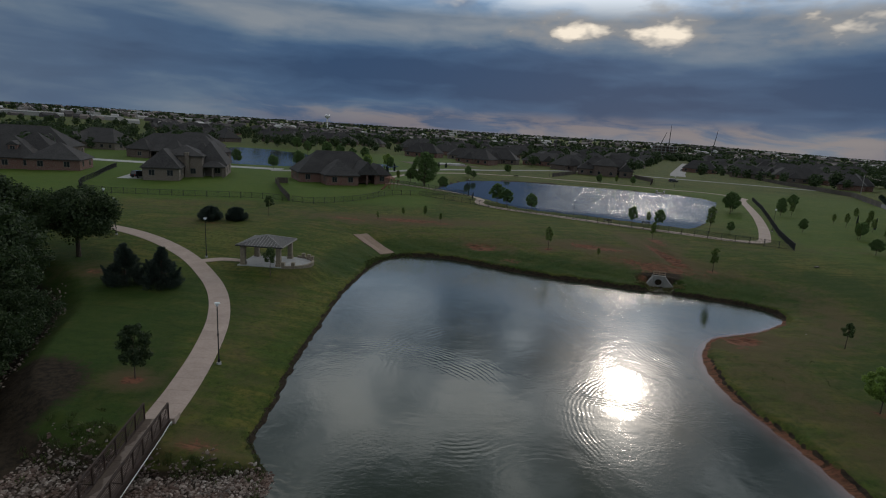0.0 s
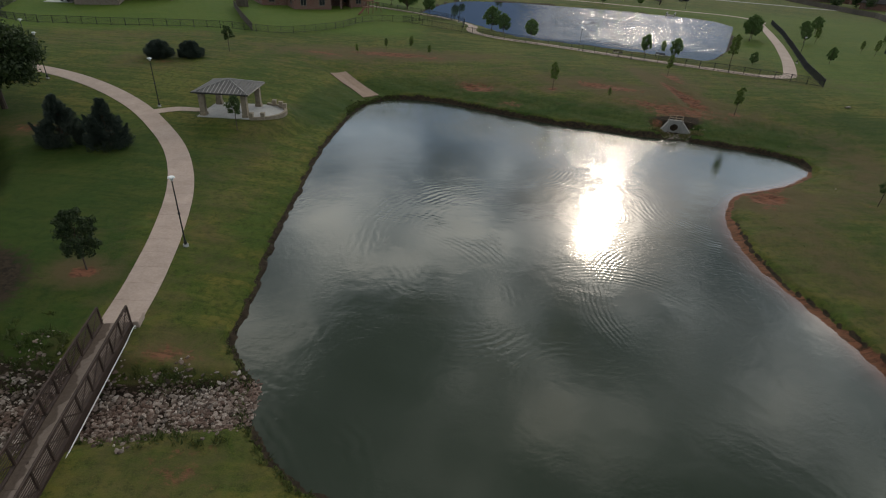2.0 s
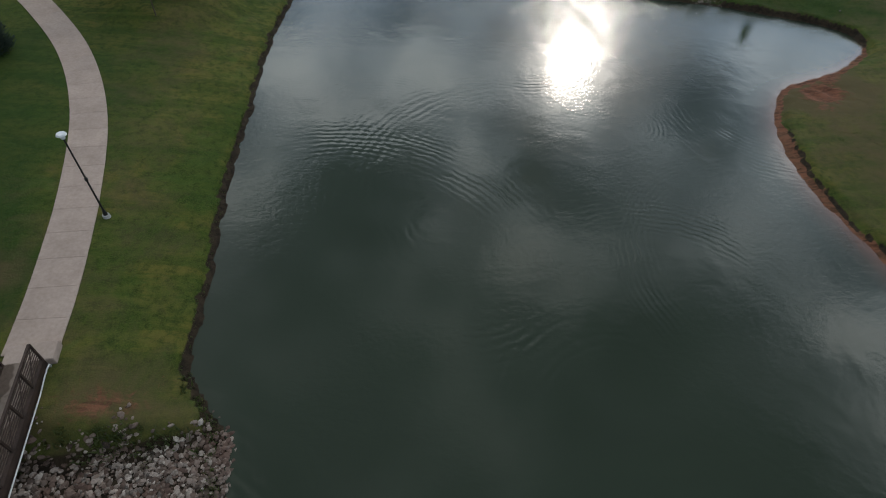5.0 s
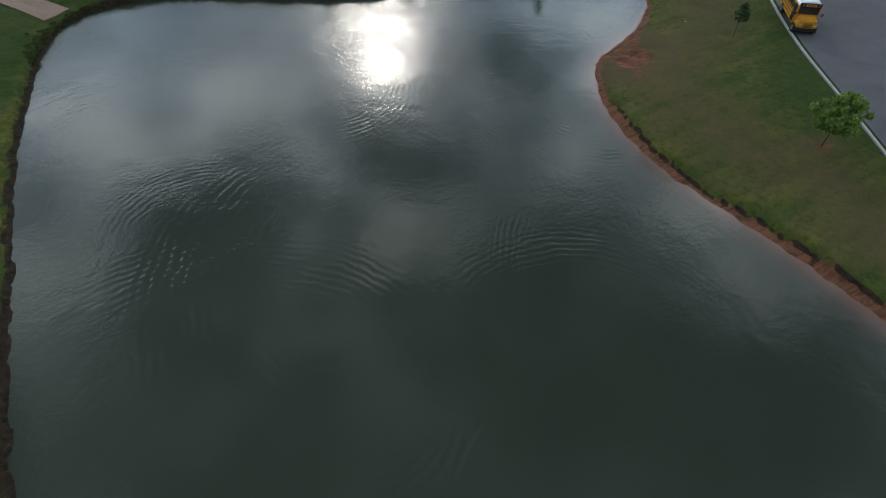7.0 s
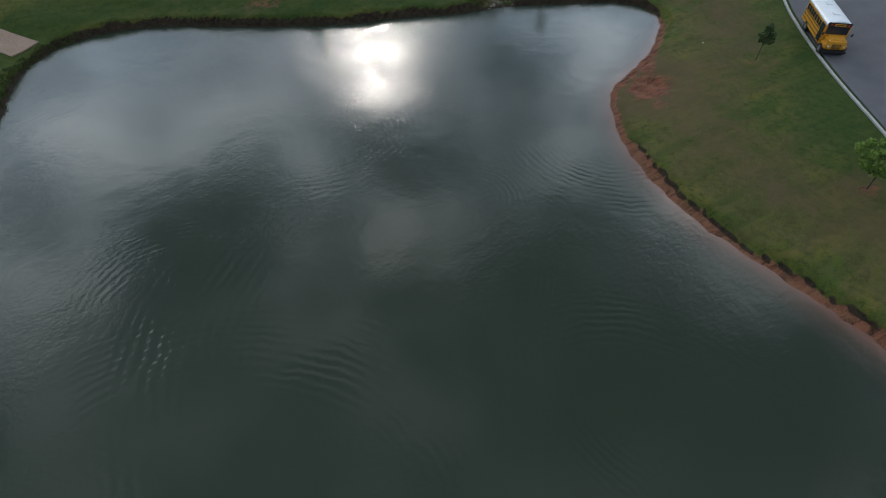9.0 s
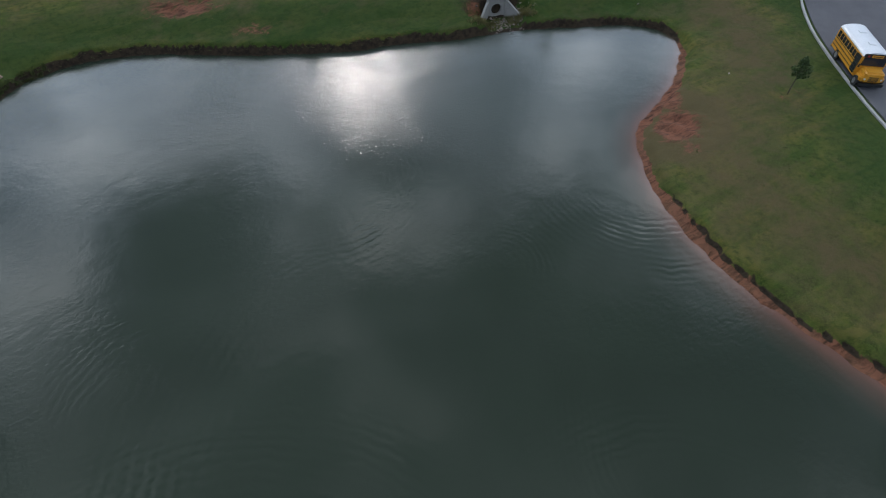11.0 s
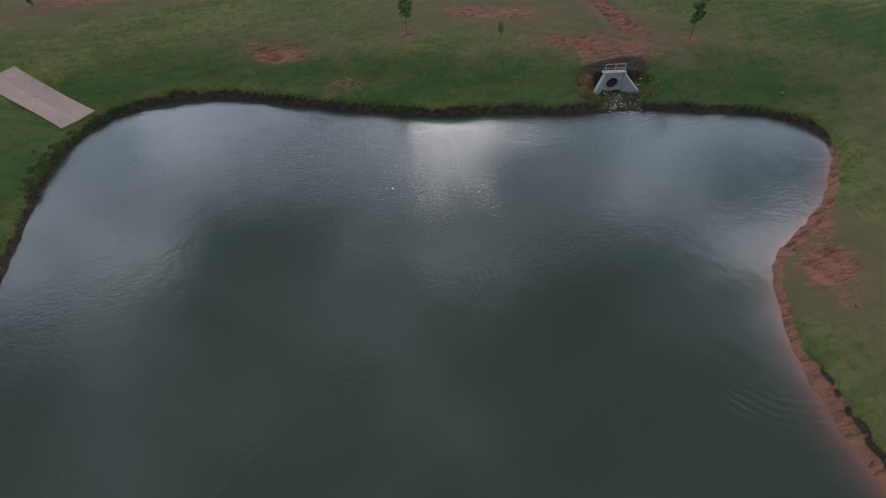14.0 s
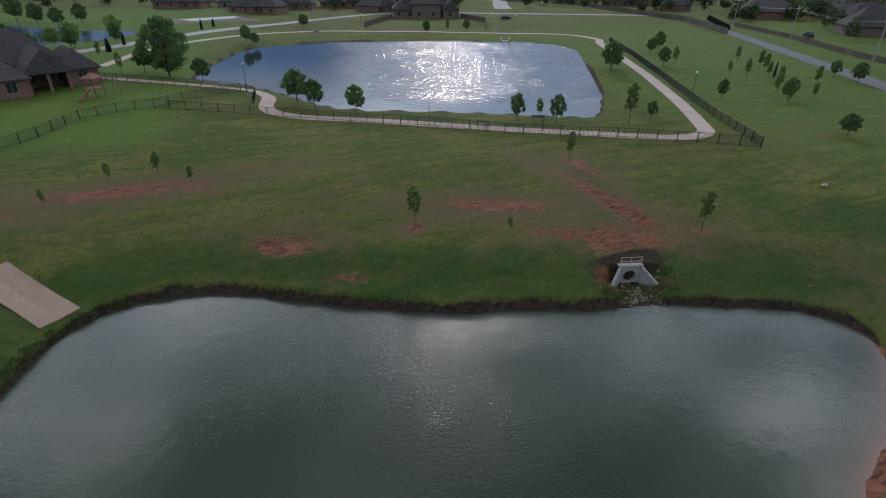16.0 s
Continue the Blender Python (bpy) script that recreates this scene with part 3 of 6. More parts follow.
fresh = np.clip(ease(108, 116, GY - 0.25 * np.minimum(GX + 20, 0)) * (1 - ease(-8, 0, GX)) * (1 - ease(190, 220, GY)) + 0.7 * ease(60, 72, GX) * ease(70, 90, GY) * (1 - ease(200, 240, GY)) + 0.9 * ease(192, 212, GY) * (1 - ease(325, 350, GY)) * (1 - ease(-8, 12, GX)) * ease(-190, -150, GX), 0, 1)
nx, ny = len(gx), len(gy)
verts = np.stack((GX.ravel(), GY.ravel(), GZ.ravel()), 1)
i0 = (np.arange(ny - 1)[:, None] * nx + np.arange(nx - 1)[None]).ravel()
quads = np.stack((i0, i0 + 1, i0 + nx + 1, i0 + nx), 1)


def sheet(name, verts, quads, mat, **fields):
    me = bpy.data.meshes.new(name)
    me.vertices.add(len(verts))
    me.vertices.foreach_set("co", verts.astype(np.float32).ravel())
    me.loops.add(quads.size)
    me.loops.foreach_set("vertex_index", quads.astype(np.int32).ravel())
    me.polygons.add(len(quads))
    me.polygons.foreach_set("loop_start", np.arange(0, quads.size, 4, dtype=np.int32))
    me.update(calc_edges=True)
    me.polygons.foreach_set("use_smooth", np.ones(len(quads), bool))
    for k, f in fields.items():
        me.attributes.new(k, "FLOAT", "POINT").data.foreach_set("value", f.astype(np.float32).ravel())
    me.materials.append(mat)
    return new(name, me)


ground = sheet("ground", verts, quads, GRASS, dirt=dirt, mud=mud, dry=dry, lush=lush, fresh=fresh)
tagged(ground, "mown green park grass with worn red clay patches", "ground", kind="structure")


def pond(name, shore, level, step, mat, label, silty):
    lo, hi = shore.min(0) - 2, shore.max(0) + 2
    px, py = np.meshgrid(np.arange(lo[0], hi[0], step), np.arange(lo[1], hi[1], step))
    d = line_distance(px, py, shore, True)
    k = px.shape[1]
    q = (np.arange(px.shape[0] - 1)[:, None] * k + np.arange(k - 1)[None]).ravel()
    keep = (d.ravel()[q] < 2.5)
    q = q[keep]
    f = np.stack((q, q + 1, q + k + 1, q + k), 1)
    silt = np.zeros_like(px)
    if silty:
        silt = (0.75 * (1 - ease(-0.3, 1.1, -d)) + 0.28 * (1 - ease(0.4, 2.6, -d))) * ease(18, 25, px) * (1 - ease(57, 63, py)) * 0.8
    if silty:
        lee = 1 - 0.65 * ease(20, 28, px + 0.25 * (60 - py)) * (1 - ease(66, 74, py + 0.3 * (px - 20)))
        chop = 0.02 + (0.10 * ease(38, 54, py) + 0.10 * ease(46, 60, py) * np.exp(-((px - 14) / 8.0) ** 2) + 0.34 * ease(52, 64, py) * np.exp(-((px - 16) / 7.0) ** 2) + 0.74 * ease(59, 72, py + 0.3 * (px - 12))) * lee
    else:
        # the wind strikes the middle and the far end, not the lee of the near bank
        chop = 0.01 + 0.99 * ease(14, 46, px - 0.12 * (py - 150)) * ease(115, 127, py + 0.25 * (px - 45))
    if level == LEVEL_3:
        chop = np.full(px.shape, 0.35)
    pz = np.full(px.shape, float(level))
    if not silty:
        # short wind waves crossing one another
        r = np.random.default_rng(6)
        for k in range(26):
            a, length = r.uniform(-3.1, 3.1), r.uniform(0.9, 1.8)
            pz += 0.0026 * length * np.sin((px * math.cos(a) + py * math.sin(a)) * 2 * math.pi / length + r.uniform(0, 6.3)) * ease(-2.0, 3.0, -d) * (0.03 + 1.3 * chop)
    v = np.stack((px.ravel(), py.ravel(), pz.ravel()), 1)
    ob = sheet(name, v, f, mat, silt=silt, chop=chop)
    return tagged(ob, label, "water", kind="structure")


pond("water", SHORE_1, 0.0, 0.8, WATER, "grey-green rippled pond water between grass banks", True)
pond("water", SHORE_2, LEVEL_2, 0.2, WATER_FAR, "wind-rippled pond water glittering in low sun", False)
pond("water", SHORE_3, LEVEL_3, 1.0, WATER_FAR, "still distant pond water behind houses", False)

def creek(line, width, rise, label):
    """Shallow standing water along the bed of the creek."""
    line = np.asarray(line)
    way = np.gradient(line, axis=0)
    way /= np.hypot(way[:, 0], way[:, 1])[:, None] + 1e-9
    v = []
    for i, ((x, y), (dx, dy)) in enumerate(zip(line, way)):
        half = width / 2 * (0.75 + 0.35 * math.sin(1.3 * i)) * min(1.0, 0.2 + 0.4 * min(i, len(line) - 1 - i))
        z = height(x, y) + rise
        v += [(x - dy * half * u, y + dx * half * u, z) for u in (1.0, 0.0, -1.0)]
    q = np.array([(3 * i + j, 3 * i + j + 1, 3 * i + j + 4, 3 * i + j + 3) for i in range(len(line) - 1) for j in (0, 1)])
    ob = sheet("water", np.array(v), q, WATER, silt=np.zeros(len(v)), chop=np.zeros(len(v)))
    return tagged(ob, label, "water", kind="structure")


creek(BED[[k for k, (x, y) in enumerate(BED) if -58 < x < -24.5]], 3.6, 0.30, "dark still creek water under overhanging trees")

# ---- walkways ----


def ribbon(line, width, name, label, category, mat, step=2.0, thick=0.12, lift=0.05, gap=0.008, skip=()):
    """A paved strip along a line, slab by slab, each slab a piece of its own."""
    line = np.array(line)
    seg = np.hypot(*np.diff(line, axis=0).T)
    s = np.concatenate(([0], np.cumsum(seg)))
    n = max(1, round(s[-1] / step))
    cuts = np.linspace(0, s[-1], n + 1)
    top = tagged(new(name), label, category, kind="structure")

    def at(v):
        p = np.array((np.interp(v, s, line[:, 0]), np.interp(v, s, line[:, 1])))
        a = np.array((np.interp(v - 0.4, s, line[:, 0]), np.interp(v - 0.4, s, line[:, 1])))
        b = np.array((np.interp(v + 0.4, s, line[:, 0]), np.interp(v + 0.4, s, line[:, 1])))
        d = (b - a) / (np.hypot(*(b - a)) + 1e-9)
        return p, np.array((-d[1], d[0]))

    wide = width if callable(width) else (lambda v: width)
    for i in range(n):
        bm = bmesh.new()
        rows = []
        for v in np.linspace(cuts[i] + gap, cuts[i + 1] - gap, 4):
            p, q = at(v)
            h = wide(v / s[-1]) / 2
            pts = [p + q * h * u for u in np.linspace(1, -1, 3 if h < 2 else 11)]
            rows.append([bm.verts.new((a[0], a[1], height(a[0], a[1]) + lift)) for a in pts])
        faces = []
        for r0, r1 in zip(rows, rows[1:]):
            for j in range(len(r0) - 1):
                faces.append(bm.faces.new((r0[j], r0[j + 1], r1[j + 1], r1[j])))
        ext = bmesh.ops.extrude_face_region(bm, geom=faces)
        bmesh.ops.translate(bm, vec=(0, 0, -thick - lift), verts=[e for e in ext["geom"] if isinstance(e, bmesh.types.BMVert)])
        bmesh.ops.recalc_face_normals(bm, faces=bm.faces)
        part("slab", bm, mat, top)
    return top


PATH_1 = rounded([(-18.3, 25.0), (-18.9, 29.2), (-20.2, 35.5), (-22.4, 43.2), (-25.6, 50.2), (-29.6, 56.0), (-35.4, 62.3), (-43.5, 68.2), (-52, 72.2), (-64, 75), (-80, 76)], 6, False)
ribbon(PATH_1, 2.15, "footpath", "curving pale concrete footpath through the grass", "path", CONCRETE, 1.9)
ribbon(rounded([(-32.4, 60.7), (-30.2, 62.4), (-27.4, 62.9)], 4, False), 1.3, "footpath", "short concrete spur to the picnic shelter", "path", CONCRETE, 1.4)
PATH_2 = rounded([(-22, 156), (-8, 146.5), (1.7, 141.4), (6.0, 139.4), (8.3, 133.5), (7.6, 125.5), (10.5, 120.8), (20, 116), (28.5, 110.8), (39.8, 104), (50.7, 98), (57.5, 94.9),
                  (62.0, 95.4), (65, 99.5), (73.4, 115.1), (83, 134.9), (92, 155), (103, 180), (108, 189), (104, 203), (81, 214), (54, 227), (18, 233), (-12, 199), (-22, 168)], 5, False)
ribbon(PATH_2, 2.2, "footpath", "tan concrete footpath circling the far pond", "path", CONCRETE, 3.0)
ribbon([(-15.8, 87.4), (-9.9, 81.4)], 3.0, "boat_ramp", "pale concrete ramp running down to the water", "ramp", RAMP_TAN, 8.2, lift=0.10)

# ---- road and kerb ----
KERB = rounded([(28, 3), (33, 16), (37, 25), (40.4, 30.8), (43.5, 36), (47, 41.5), (50.5, 46.5), (56.3, 54.2), (61, 59), (67, 63), (78, 66), (95, 66), (150, 60)], 5, False)
ribbon(KERB + np.array((5.6, -4.2)), 13.2, "road", "grey asphalt road beside the park", "road", ASPHALT, 6.0, lift=0.07, gap=-0.02)
ribbon(KERB, 0.19, "kerb", "pale concrete kerb along the road", "kerb", CONCRETE_GREY, 3.0, lift=0.12)

# ---- picnic shelter ----
SHELTER = pose(-24.35, 63.1, 2.80, 0, 0, -1)


def picnic_shelter():
    top = thing("picnic_shelter", SHELTER, "open picnic shelter with stone posts and grey metal hip roof", "shelter")
    h, s, e = 2.55, 2.4, 3.15
    for sx, sy in ((-1, -1), (1, -1), (1, 1), (-1, 1)):
        bm = bmesh.new()
        box(bm, sx * s - 0.3, sy * s - 0.3, -0.9, sx * s + 0.3, sy * s + 0.3, h)
        box(bm, sx * s - 0.36, sy * s - 0.36, -0.9, sx * s + 0.36, sy * s + 0.36, 0.35)
        bmesh.ops.bevel(bm, geom=bm.edges[:], offset=0.02, segments=1, affect="EDGES")
        post = part("post", bm, STONE, top, "square tan stone post")
    bm = bmesh.new()
    for a, b in (((-s, -s), (s, -s)), ((s, -s), (s, s)), ((s, s), (-s, s)), ((-s, s), (-s, -s))):
        x0, x1, y0, y1 = min(a[0], b[0]) - 0.1, max(a[0], b[0]) + 0.1, min(a[1], b[1]) - 0.1, max(a[1], b[1]) + 0.1
        box(bm, x0, y0, h, x1, y1, h + 0.28)
    part("beam", bm, WOOD_FENCE, top)
    z0, z1 = h + 0.18, h + 1.15
    rim = [(-e, -e), (e, -e), (e, e), (-e, e)]
    for i in range(4):
        bm = bmesh.new()
        a, b = Vector((*rim[i], z0)), Vector((*rim[(i + 1) % 4], z0))
        t = Vector((0, 0, z1))
        f = bm.faces.new([bm.verts.new(v) for v in (a, b, t)])
        g = bmesh.ops.extrude_face_region(bm, geom=[f])
        bmesh.ops.translate(bm, vec=(0, 0, -0.12), verts=[v for v in g["geom"] if isinstance(v, bmesh.types.BMVert)])
        bmesh.ops.recalc_face_normals(bm, faces=bm.faces)
        panel = part("roof_panel", bm, ROOF_METAL, top)
        for k in range(1, 15):
            u = k / 15
            foot = a.lerp(b, u)
            rise = 1 - abs(2 * u - 1)
            mid = (a + b) / 2
            tip = foot + (t - mid) * rise
            bm = bmesh.new()
            bar(bm, foot + Vector((0, 0, 0.02)), tip + Vector((0, 0, 0.02)), 0.035, n=4)
            part("seam", bm, ROOF_SEAM, panel)
        bm = bmesh.new()
        bar(bm, a + Vector((0, 0, 0.03)), t + Vector((0, 0, 0.03)), 0.07, n=6)
        part("hip_cap", bm, ROOF_SEAM, top)
        bm = bmesh.new()
        bar(bm, a - Vector((0, 0, 0.02)), b - Vector((0, 0, 0.02)), 0.075, n=4)
        part("gutter", bm, BLACK_METAL, top)
    return top


picnic_shelter()


def shelter_patio():
    top = thing("patio", SHELTER, "pale concrete patio with a rounded end under the shelter", "patio", kind="structure")
    bm = bmesh.new()
    pts = [(-3.0, -3.0), (3.0, -3.0)] + [(3.0 + 3.2 * math.cos(a), 0.1 + 3.1 * math.sin(a)) for a in np.linspace(-1.55, 1.55, 13)] + [(-3.0, 3.2)]
    f = bm.faces.new([bm.verts.new((x, y, 0.02)) for x, y in pts])
    g = bmesh.ops.extrude_face_region(bm, geom=[f])
    bmesh.ops.translate(bm, vec=(0, 0, -1.2), verts=[v for v in g["geom"] if isinstance(v, bmesh.types.BMVert)])
    bmesh.ops.recalc_face_normals(bm, faces=bm.faces)
    part("paving", bm, CONCRETE_GREY, top)
    wall = thing("seat_wall", SHELTER, "low curved stone seat wall with square piers", "wall")
    arc = np.linspace(-1.5, 1.5, 25)
    for i, (a, b) in enumerate(zip(arc, arc[1:])):
        bm = bmesh.new()
        ring = [(3.0 + r * math.cos(t), 0.1 + (r - 0.1) * math.sin(t)) for r, t in ((3.05, a), (3.38, a), (3.38, b), (3.05, b))]
        f = bm.faces.new([bm.verts.new((x, y, 0.26)) for x, y in ring])
        g = bmesh.ops.extrude_face_region(bm, geom=[f])
        bmesh.ops.translate(bm, vec=(0, 0, -1.5), verts=[v for v in g["geom"] if isinstance(v, bmesh.types.BMVert)])
        bmesh.ops.recalc_face_normals(bm, faces=bm.faces)
        part("block", bm, STONE, wall)
    for a in (-1.5, -1.1, 0.5, 0.85, 1.2):
        bm = bmesh.new()
        x, y = 3.0 + 3.2 * math.cos(a), 0.1 + 3.1 * math.sin(a)
        box(bm, x - 0.21, y - 0.21, -1.0, x + 0.21, y + 0.21, 0.66)
        box(bm, x - 0.25, y - 0.25, 0.66, x + 0.25, y + 0.25, 0.73)
        part("pier", bm, STONE, wall)


shelter_patio()


# ---- lamp posts ----
LAMP_WHITE = mottled("frosted_lamp_glass", (0.6, 0.62, 0.62), (0.75, 0.77, 0.77), 5.0, 0.3)


def lamp_post():
    top = thing("lamp_post", pose(-18.2, 33.9, height(-18.2, 33.9)), "dark slim lamp post with pale flat lantern on a concrete foot", "lamp post", "park lamp posts")
    bm = bmesh.new()
    bmesh.ops.create_cone(bm, cap_ends=True, segments=14, radius1=0.2, radius2=0.19, depth=0.3, matrix=Matrix.Translation((0, 0, 0.03)))
    part("footing", bm, CONCRETE_GREY, top, "round concrete footing")
    bm = bmesh.new()
    bar(bm, (0, 0, 0.1), (0, 0, 5.2), 0.055, 0.04, 10)
    bar(bm, (0, 0, 0.17), (0, 0, 0.5), 0.12, 0.09, 10)
    bar(bm, (0, 0, 2.6), (0, 0, 2.75), 0.09, 0.09, 10)
    part("pole", bm, BLACK_METAL, top)
    bm = bmesh.new()
    bar(bm, (0, 0, 5.2), (0, 0, 5.42), 0.09, 0.15, 12)
    part("lantern", bm, LAMP_WHITE, top, "pale glass lantern")
    bm = bmesh.new()
    bar(bm, (0, 0, 5.42), (0, 0, 5.50), 0.25, 0.20, 14)
    part("cap", bm, LAMP_WHITE, top, "flat white cap")
    return top


lamp = lamp_post()
for x, y, s in ((-32.6, 62.4, 1), (-49, 68.5, 1), (-54.5, 74.5, 1), (5.1, 136.4, 0.88), (28.0, 109.6, 0.8), (72.3, 109.6, 0.9), (94.7, 219, 0.9), (45, 239, 0.9)):
    copy_thing(lamp, pose(x, y, height(x, y)) @ Matrix.Scale(s, 4))


# ---- footbridge over the riprap channel ----
def footbridge():
    a, b = Vector((-18.20, 24.4, 0)), Vector((-16.25, 12.3, 0))
    L = (b - a).length
    ang = math.degrees(math.atan2(b.y - a.y, b.x - a.x))
    top = thing("footbridge", pose(a.x, a.y, 1.62, 0, 0, ang), "brown steel footbridge with concrete deck over a rocky channel", "bridge")
    w = 0.68
    n = 8
    for i in range(n):
        bm = bmesh.new()
        box(bm, i * L / n + 0.01, -w, -0.14, (i + 1) * L / n - 0.01, w, 0.0)
        part("deck_panel", bm, DECK, top)
    for y in (-w - 0.08, w + 0.08):
        bm = bmesh.new()
        box(bm, 0, y - 0.07, -0.42, L, y + 0.07, 0.03)
        part("girder", bm, STEEL_RUST, top)
        bm = bmesh.new()
        box(bm, 0.0, y - 0.05, 1.12, L, y + 0.05, 1.2)
        part("top_rail", bm, STEEL_RUST, top)
        for z in (0.16, 0.30, 0.44, 0.58, 0.72, 0.86, 1.0):
            bm = bmesh.new()
            box(bm, 0.02, y - 0.015, z - 0.018, L - 0.02, y + 0.015, z + 0.018)
            part("rail", bm, STEEL_RUST, top)
        m = 9
        for i in range(m + 1):
            x = i * L / m
            bm = bmesh.new()
            box(bm, x - 0.045, y - 0.045, -0.3, x + 0.045, y + 0.045, 1.16)
            part("post", bm, STEEL_RUST, top)
        for i in range(m):
            x0, x1 = i * L / m, (i + 1) * L / m
            if i >= m / 2:
                x0, x1 = x1, x0
            bm = bmesh.new()
            bar(bm, (x0, y, 1.12), (x1, y, 0.05), 0.03, n=4)
            part("diagonal", bm, STEEL_RUST, top)
    for x in np.linspace(0.6, L - 0.6, 7):
        bm = bmesh.new()
        box(bm, x - 0.06, -w - 0.05, -0.36, x + 0.06, w + 0.05, -0.141)
        part("cross_beam", bm, STEEL_RUST, top)
    bm = bmesh.new()
    yp = w + 0.30
    run = [(0.15, w + 0.05, -0.62), (0.12, yp, -0.35), (0.22, yp + 0.05, -0.10), (0.5, yp + 0.06, -0.04), (0.9, yp + 0.03, -0.10), (1.6, yp, -0.22), (L - 1.2, yp, -0.22), (L - 0.6, yp + 0.05, -0.2), (L - 0.25, yp + 0.12, -0.3), (L - 0.05, yp + 0.1, -0.75)]
    for p, q in zip(run, run[1:]):
        bar(bm, p, q, 0.030, n=8)
    part("pipe", bm, PIPE, top, "white utility pipe under the handrail")
    for x in (-0.5, L + 0.5):
        ab = thing("abutment", top.matrix_basis @ pose(x, 0, 0), "pale concrete bridge abutment sunk in the bank", "abutment", "bridge abutments")
        bm = bmesh.new()
        box(bm, -0.49, -0.85, -1.9, 0.49, 1.15, -0.01)
        bmesh.ops.bevel(bm, geom=bm.edges[:], offset=0.03, segments=1, affect="EDGES")
        part("block", bm, CONCRETE, ab)
    return top


footbridge()
ribbon(rounded([(-16.2, 11.7), (-15.4, 6), (-13.5, -2), (-9, -12)], 5, False), 2.15, "footpath", "pale concrete footpath leading to the bridge", "path", CONCRETE, 1.9)


def rock_mesh(seed, r):
    rnd = random.Random(seed)
    bm = bmesh.new()
    bmesh.ops.create_icosphere(bm, subdivisions=1, radius=1.0)
    # broken faces: flattened on a few random planes
    for _ in range(11):
        a, b = rnd.uniform(0, 2 * math.pi), rnd.uniform(-0.6, 1.0)
        cut = Vector((math.cos(a) * math.cos(b), math.sin(a) * math.cos(b), math.sin(b)))
        lim = rnd.uniform(0.38, 0.75)
        for v in bm.verts:
            over = v.co.dot(cut) - lim
            if over > 0:
                v.co -= cut * over
    for v in bm.verts:
        v.co *= 0.92 + 0.16 * rnd.random()
        v.co.z *= 0.72
        v.co *= r * 1.3
    me = bpy.data.meshes.new("stone")
    bm.to_mesh(me)
    bm.free()
    me.materials.append(ROCK)
    return me


ROCKS = [rock_mesh(40 + i, 1.0) for i in range(7)]


def riprap(label, spots, r_lo, r_hi, seed, loose=0):
    rnd = random.Random(seed)
    x0, y0 = spots[0]
    top = thing("riprap", pose(x0, y0, height(x0, y0)), label, "rocks")
    inv = top.matrix_basis.inverted()
    for i, (x, y) in enumerate(spots[:290]):
        ob = new("stone", ROCKS[rnd.randrange(7)])
        s = r_lo + (r_hi - r_lo) * rnd.random() ** 2.2
        ob.parent = top
        ob.matrix_basis = inv @ pose(x, y, height(x, y) + s * 0.25, rnd.uniform(-25, 25), rnd.uniform(-25, 25), rnd.uniform(0, 360)) @ Matrix.Diagonal((s * rnd.uniform(0.8, 1.35), s, s * rnd.uniform(0.7, 1.0), 1))
    if len(spots) > 290:
        vs, fs = [], []
        base = [v.co.copy() for v in ROCKS[0].vertices]
        tri = [tuple(p.vertices) for p in ROCKS[0].polygons]
        for x, y in spots[290:]:
            s = (r_lo + (r_hi - r_lo) * rnd.random() ** 2.2) * 0.9
            m = inv @ pose(x, y, height(x, y) + s * 0.2, rnd.uniform(-30, 30), rnd.uniform(-30, 30), rnd.uniform(0, 360)) @ Matrix.Diagonal((s * rnd.uniform(0.8, 1.4), s, s * 0.8, 1))
            k = len(vs)
            vs += [m @ c for c in base]
            fs += [tuple(j + k for j in t) for t in tri]
        ob = new("rubble", mesh_from("rubble", vs, fs, ROCK_LOOSE))
        ob.parent = top
        ob["kind"] = "stuff"
    return top


def rock_loose_material():
    m, n, b = material("small_riprap_stone", 0.9)
    t = n.add("ShaderNodeNewGeometry").outputs["Random Per Island"]
    c = n.ramp(t, (0.0, (0.03, 0.024, 0.02)), (0.45, (0.12, 0.092, 0.076)), (0.8, (0.28, 0.235, 0.205)), (1.0, (0.50, 0.45, 0.40)))
    at = n.add("ShaderNodeNewGeometry").outputs["Position"]
    g = n.noise(at, 9.0, 4.0, 0.6)
    stain = n.ramp(n.noise(at, 0.30, 4.0, 0.6), (0.42, 0.0), (0.60, 1.0))
    c = n.mix(n.math("MULTIPLY", stain, 0.40), c, (0.15, 0.068, 0.048))
    n.put(b, "Base Color", n.mix(n.math("MULTIPLY", n.ramp(g, (0.35, 1.0), (0.6, 0.0)), 0.5), c, (0.12, 0.075, 0.055)))
    return m


ROCK_LOOSE = rock_loose_material()
rnd = random.Random(5)
bed_spots = []
while len(bed_spots) < 4900:
    x = rnd.uniform(-24.5, -9.0)
    yc = 18.75 + 0.18 * (x + 17) * (1 if x > -17 else -0.05)
    half = 1.5 + 0.13 * max(0, -11 - x) if x > -18.6 else 2.9
    half *= 1.12 + 0.22 * math.sin(1.7 * x) + 0.14 * math.sin(4.1 * x + 1)
    y = yc + rnd.gauss(0, 0.62) * half
    if abs(y - yc) < half * rnd.uniform(0.85, 1.5):
        bed_spots.append((x, y))
bed_spots.sort(key=lambda p: (p[0] + 13.0) ** 2 + (p[1] - 19) ** 2 + rnd.uniform(0, 30))
riprap("bed of broken grey and reddish stones below the footbridge", bed_spots, 0.055, 0.17, 7)

